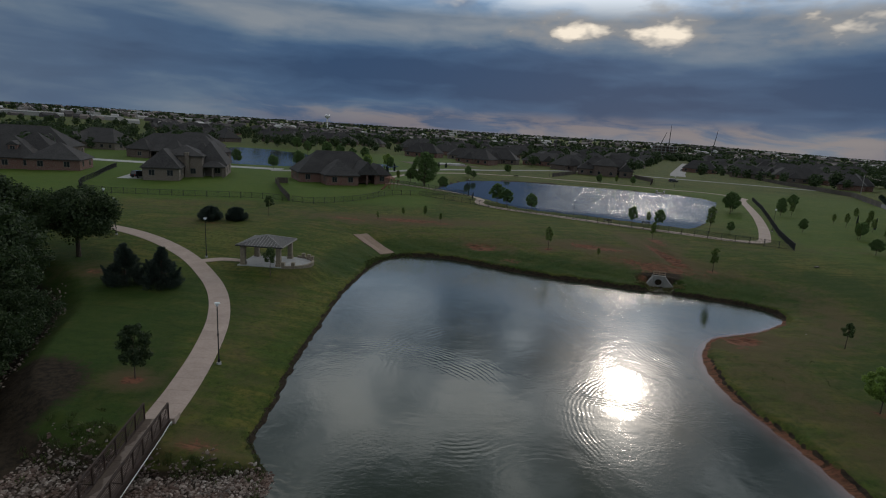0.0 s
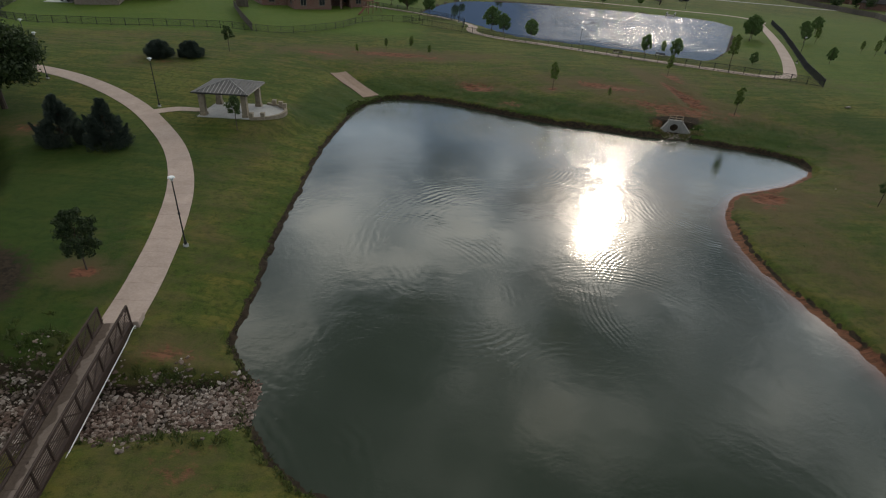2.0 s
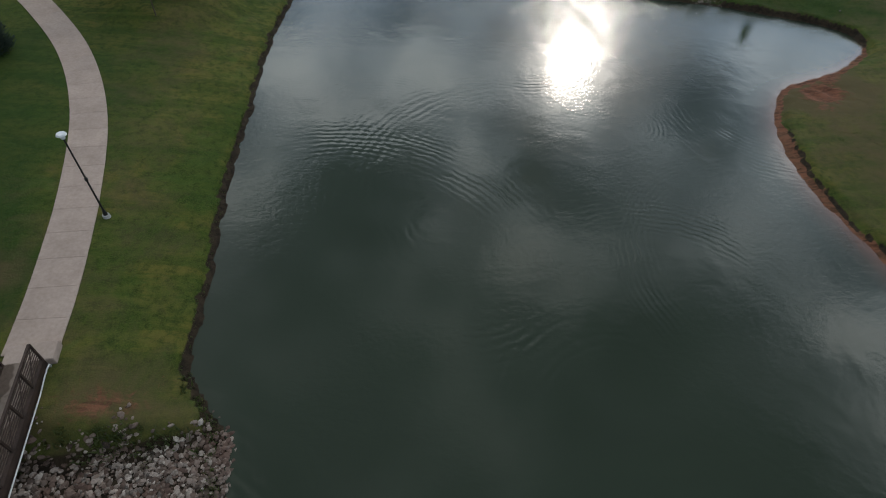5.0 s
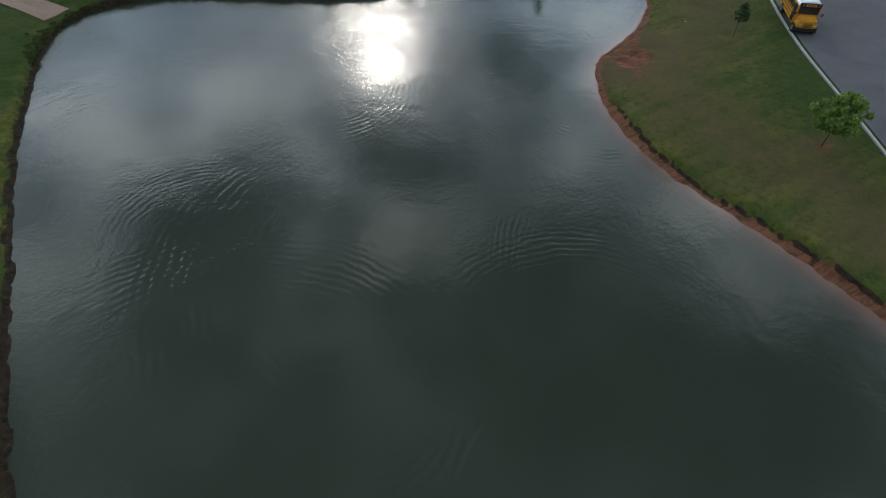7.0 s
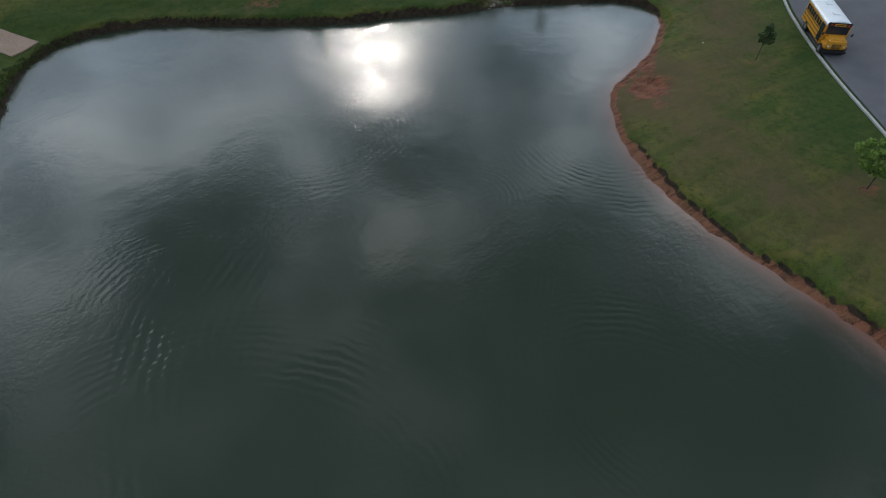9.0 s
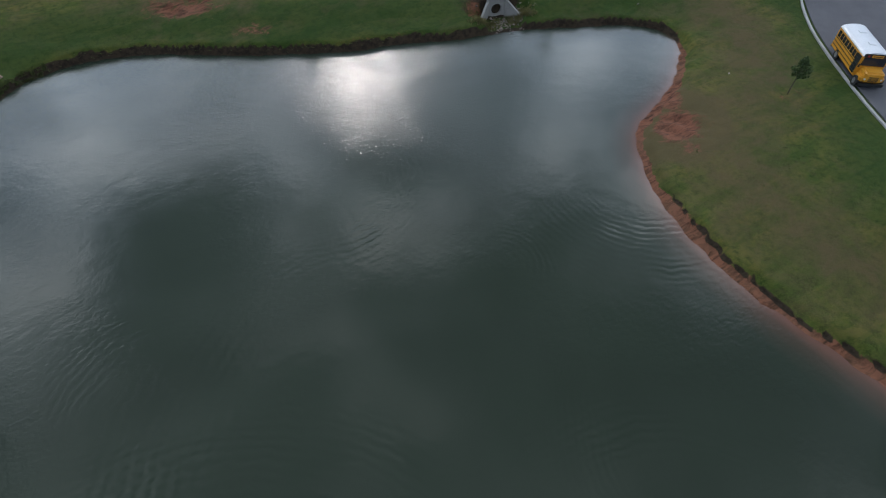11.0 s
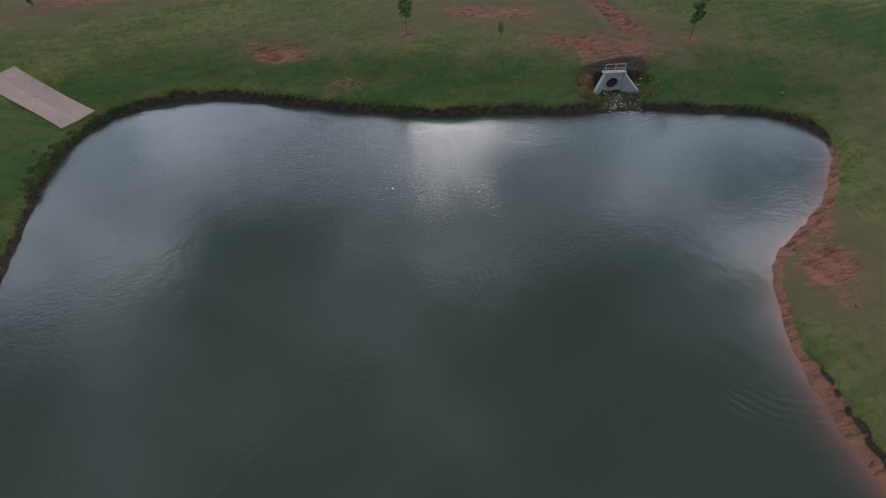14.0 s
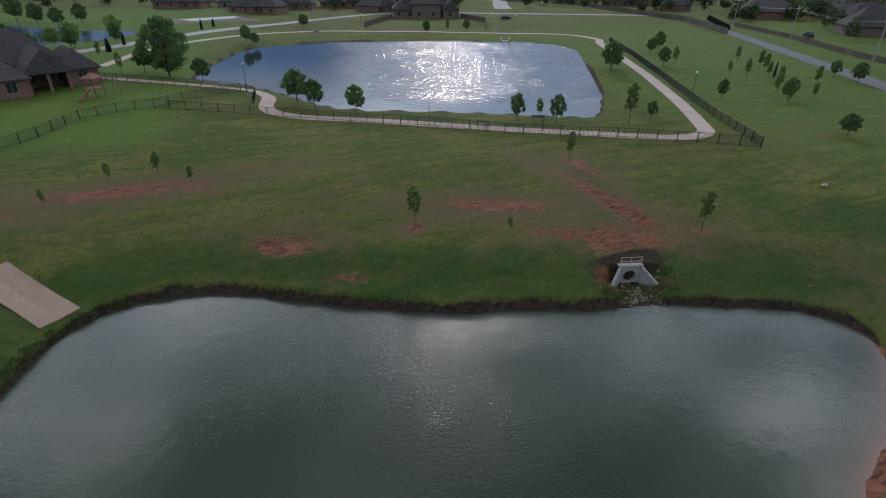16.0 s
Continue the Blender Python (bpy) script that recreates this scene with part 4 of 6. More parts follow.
rnd = random.Random(8)
edge_spots = []
for a, b in (((-35.0, 33.5), (-38.6, 42.5)), ((-38.6, 42.5), (-44.5, 50.0)), ((-33.0, 28.0), (-35.0, 33.5))):
    for _ in range(80):
        u = rnd.random()
        edge_spots.append((a[0] + (b[0] - a[0]) * u + rnd.gauss(0, 0.55), a[1] + (b[1] - a[1]) * u + rnd.gauss(0, 0.55)))
riprap("line of pale broken stones along the wooded creek", edge_spots, 0.05, 0.17, 21)

# ---- storm drain at the north bank ----
def storm_drain():
    gx0, gy0 = 33.75, 72.6
    top = thing("storm_drain", pose(gx0, gy0, 0.33, 0, 0, -14) @ Matrix.Diagonal((1.0, 1.0, 0.9, 1.0)), "pale concrete storm drain headwall with round pipe and guard rail", "drain")
    bm = bmesh.new()
    r, n = 0.55, 20
    cz = 0.62
    # front face with a round hole, then depth
    ring = [(r * math.cos(2 * math.pi * k / n), cz + r * math.sin(2 * math.pi * k / n)) for k in range(n)]
    def rim(x, z):
        k = min((0.92 / abs(x)) if abs(x) > 1e-6 else 1e9, ((1.65 - cz) if z > cz else (cz + 0.5)) / abs(z - cz) if abs(z - cz) > 1e-6 else 1e9)
        return x * k, cz + (z - cz) * k
    inner = [bm.verts.new((x, 0.0, z)) for x, z in ring]
    outer = [bm.verts.new((rim(x, z)[0], 0.0, rim(x, z)[1])) for x, z in ring]
    back = [bm.verts.new((x, 1.6, z)) for x, z in ring]
    rear = [bm.verts.new((rim(x, z)[0], 0.3, rim(x, z)[1])) for x, z in ring]
    for k in range(n):
        j = (k + 1) % n
        bm.faces.new((inner[k], inner[j], outer[j], outer[k]))
        bm.faces.new((inner[k], back[k], back[j], inner[j]))
        bm.faces.new((outer[k], outer[j], rear[j], rear[k]))
    bm.faces.new(back)
    bmesh.ops.recalc_face_normals(bm, faces=bm.faces)
    part("headwall", bm, KERB_GREY, top)
    for sx in (-1, 1):
        bm = bmesh.new()
        prof = [(0.0, -0.5), (-1.7, -0.5), (-1.7, 0.35), (0.0, 1.65)]
        m = Matrix.Translation((sx * 0.92, 0, 0)) @ Matrix.Rotation(radians(sx * 42), 4, "Z")
        f = bm.faces.new([bm.verts.new(m @ Vector((-0.12, y, z))) for y, z in prof])
        g = bmesh.ops.extrude_face_region(bm, geom=[f])
        dv = m.to_3x3() @ Vector((0.24, 0, 0))
        bmesh.ops.translate(bm, vec=dv, verts=[v for v in g["geom"] if isinstance(v, bmesh.types.BMVert)])
        bmesh.ops.recalc_face_normals(bm, faces=bm.faces)
        part("wing_wall", bm, KERB_GREY, top)
    bm = bmesh.new()
    box(bm, -1.05, -0.06, 1.652, 1.05, 0.4, 1.76)
    part("coping", bm, KERB_GREY, top)
    bm = bmesh.new()
    box(bm, -0.8, -1.3, -0.5, 0.8, -0.01, -0.22)
    part("apron", bm, KERB_GREY, top)
    for z in (2.1, 2.5):
        bm = bmesh.new()
        bar(bm, (-0.95, 0.15, z), (0.95, 0.15, z), 0.04, n=6)
        part("guard_rail", bm, RAIL_TAN, top, "tan pipe guard rail")
    for x in (-0.88, 0.0, 0.88):
        bm = bmesh.new()
        bar(bm, (x, 0.15, 1.7), (x, 0.15, 2.5), 0.04, n=6)
        part("rail_post", bm, RAIL_TAN, top)


RAIL_TAN = mottled("tan_pipe_rail", (0.28, 0.19, 0.13), (0.40, 0.29, 0.20), 4.0, 0.6)
storm_drain()
rnd = random.Random(11)
spots = [(33.7 + rnd.gauss(0.0, 1.1), 70.9 + rnd.gauss(0, 0.75)) for _ in range(150)] + [(35.6 + rnd.gauss(0.0, 0.6), 71.2 + rnd.gauss(0, 0.5)) for _ in range(90)]
riprap("scattered small stones in front of the storm drain", spots, 0.06, 0.17, 12)


# ---- plants ----
def leaf_cloud(rng, centres, radii, n, size, flat=0.5):
    """Small leaf quads scattered round clump centres."""
    k = rng.integers(0, len(centres), n)
    c = np.asarray(centres)[k]
    d = rng.normal(size=(n, 3))
    d /= np.linalg.norm(d, axis=1)[:, None]
    p = c + d * (np.asarray(radii)[k] * rng.random(n) ** 0.45)[:, None]
    u = rng.normal(size=(n, 3))
    u /= np.linalg.norm(u, axis=1)[:, None]
    v = np.cross(u, d + 0.3 * rng.normal(size=(n, 3)))
    v /= np.linalg.norm(v, axis=1)[:, None] + 1e-9
    s = size * (0.6 + 0.8 * rng.random(n))[:, None]
    a, b = u * s, v * s * 0.6
    vs = np.stack((p - a, p - b * 0.9, p + a, p + b), 1).reshape(-1, 3)
    f = np.arange(4 * n).reshape(-1, 4)
    return vs, f


def needle_cloud(rng, centres, radii, n, long, wide):
    """Slender sprays that point outward and up from the stem."""
    k = rng.integers(0, len(centres), n)
    c = np.asarray(centres)[k]
    d = rng.normal(size=(n, 3))
    d /= np.linalg.norm(d, axis=1)[:, None]
    p = c + d * (np.asarray(radii)[k] * rng.random(n) ** 0.5)[:, None]
    out = p * np.array((1.0, 1.0, 0.0))
    out /= np.linalg.norm(out, axis=1)[:, None] + 1e-6
    u = out + np.array((0.0, 0.0, 0.75)) + rng.normal(size=(n, 3)) * 0.38
    u /= np.linalg.norm(u, axis=1)[:, None]
    v = np.cross(u, rng.normal(size=(n, 3)))
    v /= np.linalg.norm(v, axis=1)[:, None] + 1e-9
    s = (0.6 + 0.8 * rng.random(n))[:, None]
    a, b = u * s * long, v * s * wide
    vs = np.stack((p - a * 0.5, p + b, p + a, p - b), 1).reshape(-1, 3)
    return vs, np.arange(4 * n).reshape(-1, 4)


def quads_mesh(name, vs, f, mat):
    me = bpy.data.meshes.new(name)
    me.vertices.add(len(vs))
    me.vertices.foreach_set("co", vs.astype(np.float32).ravel())
    me.loops.add(f.size)
    me.loops.foreach_set("vertex_index", f.astype(np.int32).ravel())
    me.polygons.add(len(f))
    me.polygons.foreach_set("loop_start", np.arange(0, f.size, 4, dtype=np.int32))
    me.update(calc_edges=True)
    me.materials.append(mat)
    return me


def broad_tree(name, label, category, seed, h, crown_w, crown_from, clumps, leaves, size, mat, trunk_r, group="", lean=0.0, spread=0.34):
    """A broad-leaved tree: tapered trunk, limbs out to each clump, and a crown of small leaves."""
    rng = np.random.default_rng(seed)
    top = thing(name, Matrix.Identity(4), label, category, group)
    centres, radii = [], []
    z0, z1 = crown_from * h, h
    for i in range(clumps):
        t = (i + 0.5) / clumps
        z = z0 + (z1 - z0) * (0.12 + 0.80 * t)
        prof = math.sin(math.pi * min(1, 0.16 + 0.80 * t)) ** 0.7
        a = i * 2.4 + rng.uniform(-0.5, 0.5)
        rr = crown_w / 2 * prof * rng.uniform(0.30, 0.92)
        centres.append((rr * math.cos(a) + lean * z, rr * math.sin(a), z))
        radii.append(crown_w * spread * rng.uniform(0.55, 1.0) * (0.6 + 0.4 * prof))
    bm = bmesh.new()
    fork = Vector((lean * z0 * 1.2, 0, z0 * 1.15))
    bar(bm, (0, 0, -0.1), fork, trunk_r, trunk_r * 0.7, 8)
    bar(bm, fork, (lean * h * 0.9, 0, h * 0.86), trunk_r * 0.68, trunk_r * 0.12, 6)
    for c in centres:
        s = fork.lerp(Vector((lean * h * 0.9, 0, h * 0.86)), max(0, min(0.85, (c[2] - z0) / (z1 - z0) - 0.25)))
        bar(bm, s, Vector(c), trunk_r * 0.34, trunk_r * 0.06, 5)
    part("trunk", bm, BARK, top)
    vs, f = leaf_cloud(rng, centres, radii, leaves, size)
    ob = new("crown", quads_mesh("crown", vs, f, mat))
    ob.parent = top
    return top


def conifer(seed, h, w, full=0.55):
    rng = np.random.default_rng(seed)
    top = thing("conifer", Matrix.Identity(4), "dense dark blue-green juniper growing on the lawn", "conifer", "dark conifers on the lawn")
    bm = bmesh.new()
    bar(bm, (0, 0, -0.1), (0, 0, h * 0.95), 0.14, 0.02, 7)
    centres, radii = [], []
    for i in range(150):
        t = rng.random() ** 1.25
        z = 0.3 + t * (h - 0.4)
        r = w / 2 * (1 - t) ** full * (0.78 + 0.2 * min(1.0, t / 0.2)) * rng.random() ** 0.4 * rng.uniform(0.8, 1.05)
        a = rng.uniform(0, 2 * math.pi)
        c = (r * math.cos(a), r * math.sin(a), z)
        centres.append(c)
        radii.append(0.62 * (1 - 0.62 * t) * rng.uniform(0.5, 1.1))
        if i % 3 == 0:
            bar(bm, (0, 0, z * 0.85), c, 0.03, 0.01, 4)
    # several leaders stand out of the crown
    for k in range(9):
        a, r, tip = rng.uniform(0, 6.28), w * rng.uniform(0.04, 0.36), rng.uniform(0.72, 1.06)
        tip *= 1 - 0.62 * r / (0.36 * w)  * 0.6
        for j in range(6):
            centres.append((r * math.cos(a) * (1 + 0.06 * j), r * math.sin(a) * (1 + 0.06 * j), h * (tip - 0.05 * (5 - j))))
            radii.append(0.30 - 0.045 * j)
    part("trunk", bm, BARK, top)
    vs, f = needle_cloud(rng, centres, radii, 30000, 0.20, 0.028)
    ob = new("crown", quads_mesh("crown", vs, f, NEEDLE))
    ob.parent = top
    return top


def plant(ob, x, y, s=1.0, turn=0.0, first=False, sz=None):
    m = pose(x, y, height(x, y) - 0.02, 0, 0, turn) @ Matrix.Diagonal((s, s, s if sz is None else sz, 1))
    if first:
        ob.matrix_basis = m
        return ob
    return copy_thing(ob, m)


c1 = conifer(3, 4.8, 5.3, 0.85)
plant(c1, -36.3, 50.2, 1.0, 0, True)
plant(c1, -32.2, 50.6, 0.97, 130)
b1 = conifer(9, 2.5, 4.3, 0.33)
tagged(b1, "dark rounded juniper bush in the grass", "bush", "dark juniper bushes")
b1.name = "bush"
plant(b1, -41.2, 82.4, 1.0, 0, True)
plant(b1, -37.4, 84.2, 0.95, 100)

sap = broad_tree("young_tree", "thin young tree with sparse green leaves in the grass", "tree", 21, 4.2, 1.7, 0.30, 18, 950, 0.12, LEAF_YOUNG, 0.045, "young trees on the slope", spread=0.22)
plant(sap, 18.2, 83.7, 1.0, 10, True)
for x, y, s, r in ((43.0, 74.9, 0.98, 70), (26.1, 80.1, 0.42, 0), (39.4, 92.2, 0.85, 140), (-9.3, 101.6, 0.52, 30), (-4.8, 102.2, 0.66, 200), (-1.4, 99.3, 0.5, 90),
                   (54.9, 102.2, 1.4, 40), (44.4, 108.7, 0.75, 0), (-14, 97, 0.45, 0)):
    plant(sap, x, y, s, r)
for x, y, s, r in ((92, 111, 0.75, 0), (94.5, 112.6, 0.8, 60), (99, 124, 0.9, 0), (103, 122.5, 0.8, 20), (107, 127, 1.0, 120), (98.6, 128, 0.7, 0), (87.5, 104.6, 0.62, 0),
                   (101, 118, 0.8, 0), (104, 113, 0.95, 80), (110, 131, 1.0, 50), (113, 140, 0.9, 0), (64, 222, 1.0, 0), (70, 219, 1.0, 0), (27, 244, 1.1, 0), (96, 141, 1.0, 0), (94, 105.4, 0.7, 33)):
    plant(sap, x, y, s, r)
leafy = broad_tree("park_tree", "small leafy green park tree with a rounded crown", "tree", 33, 4.6, 3.5, 0.20, 44, 4200, 0.125, LEAF, 0.08, "small trees round the far pond", spread=0.17)
plant(leafy, 20.1, 120.4, 0.92, 0, True)
for x, y, s, r, sz in ((12.4, 129.4, 1.35, 60, 1.25), (14.6, 125.0, 1.05, 20, 1.05), (40.9, 108.8, 0.72, 100, 0.95), (45.9, 106.4, 0.78, 200, 0.92), (60.1, 103.9, 0.55, 80, 0.62), (77.6, 138.5, 1.5, 10, 1.45), (80.5, 143, 1.3, 70, 1.3),
                       (-2.3, 150.5, 1.1, 33, 1.0), (-12.9, 159.5, 1.1, 80, 1.1), (78.8, 88.3, 0.85, 0, 0.72), (79.8, 110.8, 0.62, 30, 0.78), (89.3, 106.3, 0.85, 140, 0.9), (115.3, 113.3, 0.95, 20, 0.95), (117.2, 119.5, 0.75, 70, 0.8), (93, 141, 0.9, 0, 1.0)):
    plant(leafy, x, y, s, r, sz=sz)
for x, y, s, r, sz in ((110.5, 164, 1.1, 20, 1.1), (104, 159, 0.9, 60, 0.9), (62.5, 218.5, 0.9, 0, 0.95), (78, 222, 0.9, 60, 0.9), (6.4, 205, 1.0, 0, 1.1), (8.6, 202.5, 0.8, 50, 0.8), (-59, 268, 1.7, 0, 1.7), (-51, 260, 1.6, 60, 1.5), (-46, 268, 1.6, 70, 1.6)):
    plant(leafy, x, y, s, r, sz=sz)
for x, y, s, r, sz in ((26, 246, 1.0, 0, 1.1), (-70, 285, 2.0, 10, 1.9), (-85, 300, 1.7, 50, 1.8), (-100, 330, 2.2, 30, 2.0), (-33, 196, 1.2, 0, 1.3), (-25, 205, 1.0, 0, 1.3), (-44, 190, 1.6, 70, 1.7), (-56, 185, 1.5, 0, 1.6), (-38, 186, 1.1, 15, 1.2), (-80, 188, 1.3, 40, 1.4), (-63, 178, 1.3, 12, 1.2)):
    plant(leafy, x, y, s, r, sz=sz)
kerb_tree = broad_tree("street_tree", "young street tree with bright green leaves beside the kerb", "tree", 52, 4.2, 3.7, 0.22, 46, 6500, 0.10, LEAF_BRIGHT, 0.06, spread=0.13)
plant(kerb_tree, 37.4, 33.3, 1.0, 0, True)
bank_tree = broad_tree("young_tree", "slim young tree with a small dense crown on the bank", "tree", 57, 3.1, 1.5, 0.42, 18, 1300, 0.085, LEAF_MID, 0.045, spread=0.22)
plant(bank_tree, 45.2, 48.2, 1.0, 0, True)
plant(bank_tree, -22, 57.4, 1.25, 40)
plant(bank_tree, -33.8, 90.5, 1.3, 160)
dusky = broad_tree("young_tree", "small dark leafy tree in a ring of red soil", "tree", 61, 4.6, 2.9, 0.22, 40, 5200, 0.085, LEAF_DARK, 0.06, spread=0.17)
plant(dusky, -22.8, 29.6, 1.0, 0, True)
oak = broad_tree("oak_tree", "large dark spreading oak by the creek", "tree", 71, 9.4, 13.6, 0.14, 90, 24000, 0.19, LEAF_DARK, 0.34, "dark creek trees", spread=0.16)
plant(oak, -49, 45.5, 1.05, 100, True, sz=1.0)
for x, y, s, r, sz in ((-56, 49, 1.2, 40, 1.1), (-43, 38, 0.75, 200, 0.8), (-61, 60, 1.1, 20, 1.0), (-41.5, 29, 0.8, 70, 0.72), (-38.5, 22.5, 0.62, 150, 0.62), (-55, 36, 1.2, 10, 1.15), (-50, 27, 1.0, 60, 1.0), (-36.5, 31, 0.55, 20, 0.6), (-33.5, 25.5, 0.45, 220, 0.5), (-30.5, 22.5, 0.3, 20, 0.34), (-35, 20, 0.4, 120, 0.42), (-38, 37, 0.5, 300, 0.55), (-70, 52, 1.2, 80, 1.2)):
    plant(oak, x, y, s, r, sz=sz)
spreading = broad_tree("oak_tree", "dark oak with a broad crown over a bare trunk", "tree", 75, 8.8, 13.4, 0.34, 80, 24000, 0.17, LEAF_DARK, 0.30, "dark creek trees", spread=0.13)
plant(spreading, -47.4, 58.2, 1.0, 0, True)
cotton = broad_tree("cottonwood", "tall bright green cottonwood at the pond edge", "tree", 83, 10.8, 9.6, 0.05, 70, 13000, 0.18, LEAF, 0.22, spread=0.13)
plant(cotton, -8.2, 154.5, 1.0, 0, True)

# ---- fences ----


def iron_fence(line, label, tall=1.35, step=2.4, pick=0.16):
    line = np.array(line, float)
    seg = np.hypot(*np.diff(line, axis=0).T)
    s = np.concatenate(([0], np.cumsum(seg)))
    n = max(1, round(s[-1] / step))
    at = lambda v: (float(np.interp(v, s, line[:, 0])), float(np.interp(v, s, line[:, 1])))
    x0, y0 = at(0)
    top = thing("iron_fence", Matrix.Identity(4), label, "fence", "black park fences")
    pts = [at(v) for v in np.linspace(0, s[-1], n + 1)]
    hs = [height(*p) for p in pts]
    pm = bmesh.new()
    box(pm, -0.045, -0.045, -0.15, 0.045, 0.045, tall + 0.06)
    first = None
    for p, h in zip(pts, hs):
        if first is None:
            first = part("post", pm, BLACK_METAL, top)
            ob = first
        else:
            ob = new("post", first.data)
            ob.parent = top
        ob.matrix_basis = pose(p[0], p[1], h)
    vs, fs = [], []
    for (p, h), (q, k) in zip(zip(pts, hs), zip(pts[1:], hs[1:])):
        for z in (0.2, tall - 0.03):
            bm = bmesh.new()
            bar(bm, (p[0], p[1], h + z), (q[0], q[1], k + z), 0.025, n=4)
            part("rail", bm, BLACK_METAL, top)
        L = math.hypot(q[0] - p[0], q[1] - p[1])
        m = int(L / pick)
        for i in range(1, m):
            t = i / m
            x, y, z = p[0] + (q[0] - p[0]) * t, p[1] + (q[1] - p[1]) * t, h + (k - h) * t
            b = len(vs)
            r = 0.012
            vs += [(x - r, y - r, z + 0.08), (x + r, y - r, z + 0.08), (x + r, y + r, z + 0.08), (x - r, y + r, z + 0.08), (x - r, y - r, z + tall), (x + r, y - r, z + tall), (x + r, y + r, z + tall), (x - r, y + r, z + tall)]
            fs += [(b, b + 1, b + 5, b + 4), (b + 1, b + 2, b + 6, b + 5), (b + 2, b + 3, b + 7, b + 6), (b + 3, b, b + 4, b + 7), (b + 4, b + 5, b + 6, b + 7)]
    ob = new("infill", mesh_from("infill", vs, fs, BLACK_METAL))
    ob.parent = top
    ob["kind"] = "stuff"
    return top


iron_fence(rounded([(-72.5, 103.7), (-62.5, 105.8), (-52, 108), (-42, 109.6), (-35.7, 108.8), (-30, 108.4), (-24.5, 112.2), (-20, 117.2), (-16.6, 124.2), (-12.3, 126.9), (-7.8, 128.3)], 3, False), "low black iron fence along the house lawns")
iron_fence([(-7.8, 128.3), (0, 124.6), (6, 121.6), (14, 118.0), (28.1, 110.0), (37.2, 103.4), (50.3, 97.0), (58.5, 92.2), (63.9, 88.2)], "black iron fence between the lawn and the pond path")
iron_fence([(63.9, 88.2), (70.1, 103.4), (82.1, 127.6), (95, 154), (107.5, 181.9)], "dark iron fence running up beside the pond path")
iron_fence([(-7.8, 128.3), (0, 135.4), (4.1, 138.2), (6.4, 135.4), (5.8, 128)], "black iron fence at the bend of the path")
iron_fence(rounded([(-19.8, 152.6), (-9.0, 145.0), (0.6, 140.0), (4.1, 138.2)], 4, False), "black iron fence along the near side of the pond path")
iron_fence(rounded([(-72.5, 103.7), (-80, 106), (-86, 113), (-90, 124), (-95, 136), (-101, 150)], 3, False), "low black iron fence along the driveway")


def board_fence(line, label, tall, step=2.4, group="wooden board fences", far=None):
    line = np.array(line, float)
    seg = np.hypot(*np.diff(line, axis=0).T)
    s = np.concatenate(([0], np.cumsum(seg)))
    n = max(1, round(s[-1] / step))
    top = thing("board_fence", Matrix.Identity(4), label, "fence", group)
    for i in range(n):
        a, b = (np.array((np.interp(v, s, line[:, 0]), np.interp(v, s, line[:, 1]))) for v in (s[-1] * i / n, s[-1] * (i + 1) / n))
        h = height(*((a + b) / 2))
        L = np.hypot(*(b - a))
        m = pose(a[0], a[1], h, 0, 0, math.degrees(math.atan2(b[1] - a[1], b[0] - a[0])))
        k = 8 if far is None else 1
        for j in range(k):
            bm = bmesh.new()
            box(bm, L * j / k + 0.008, -0.012 - 0.01 * (j % 2), -0.2, L * (j + 1) / k - 0.008, 0.012, tall - 0.015 * ((j * 7 + i) % 3))
            ob = part("board" if far is None else "panel", bm, WOOD_FENCE, top)
            ob.matrix_basis = m
        bm = bmesh.new()
        box(bm, -0.05, 0.013, -0.2, 0.05, 0.11, tall + 0.05)
        ob = part("post", bm, WOOD_FENCE, top)
        ob.matrix_basis = m
    return top


board_fence([(-47.5, 134.5), (-41.5, 121), (-35.7, 109.2)], "dark solid board fence between two gardens", 1.5)
board_fence([(-44.5, 135.5), (-47.2, 135)], "dark solid board fence between two gardens", 1.5)


# ---- weeds and rough grass ----
WEED = island_mottled("rank_grass", (0.030, 0.050, 0.012), (0.10, 0.125, 0.034))
WEED_PALE = island_mottled("dry_weeds", (0.070, 0.075, 0.025), (0.20, 0.18, 0.07))


def rough_grass(name, label, spots, tall, mat, seed, blades=26, wide=0.16):
    """Tufts of narrow blades, each tuft about a hand wide."""
    r = np.random.default_rng(seed)
    pts = np.array([(x, y, height(x, y) - 0.03) for x, y in spots])
    p = np.repeat(pts, blades, 0)
    n = len(p)
    p[:, :2] += r.normal(0, wide, (n, 2))
    a = r.uniform(0, 2 * math.pi, n)
    side = np.stack((np.cos(a), np.sin(a), np.zeros(n)), 1) * (0.02 + 0.03 * r.random(n))[:, None]
    lean = np.stack((r.normal(0, 0.45, n), r.normal(0, 0.45, n), np.ones(n)), 1)
    tip = p + lean * (tall * (0.4 + 0.8 * r.random(n)))[:, None]
    vs = np.stack((p - side, p + side, tip + side * 0.2, tip - side * 0.2), 1).reshape(-1, 3)
    ob = new(name, quads_mesh(name, vs, np.arange(4 * n).reshape(-1, 4), mat))
    return tagged(ob, label, "grass", kind="stuff")


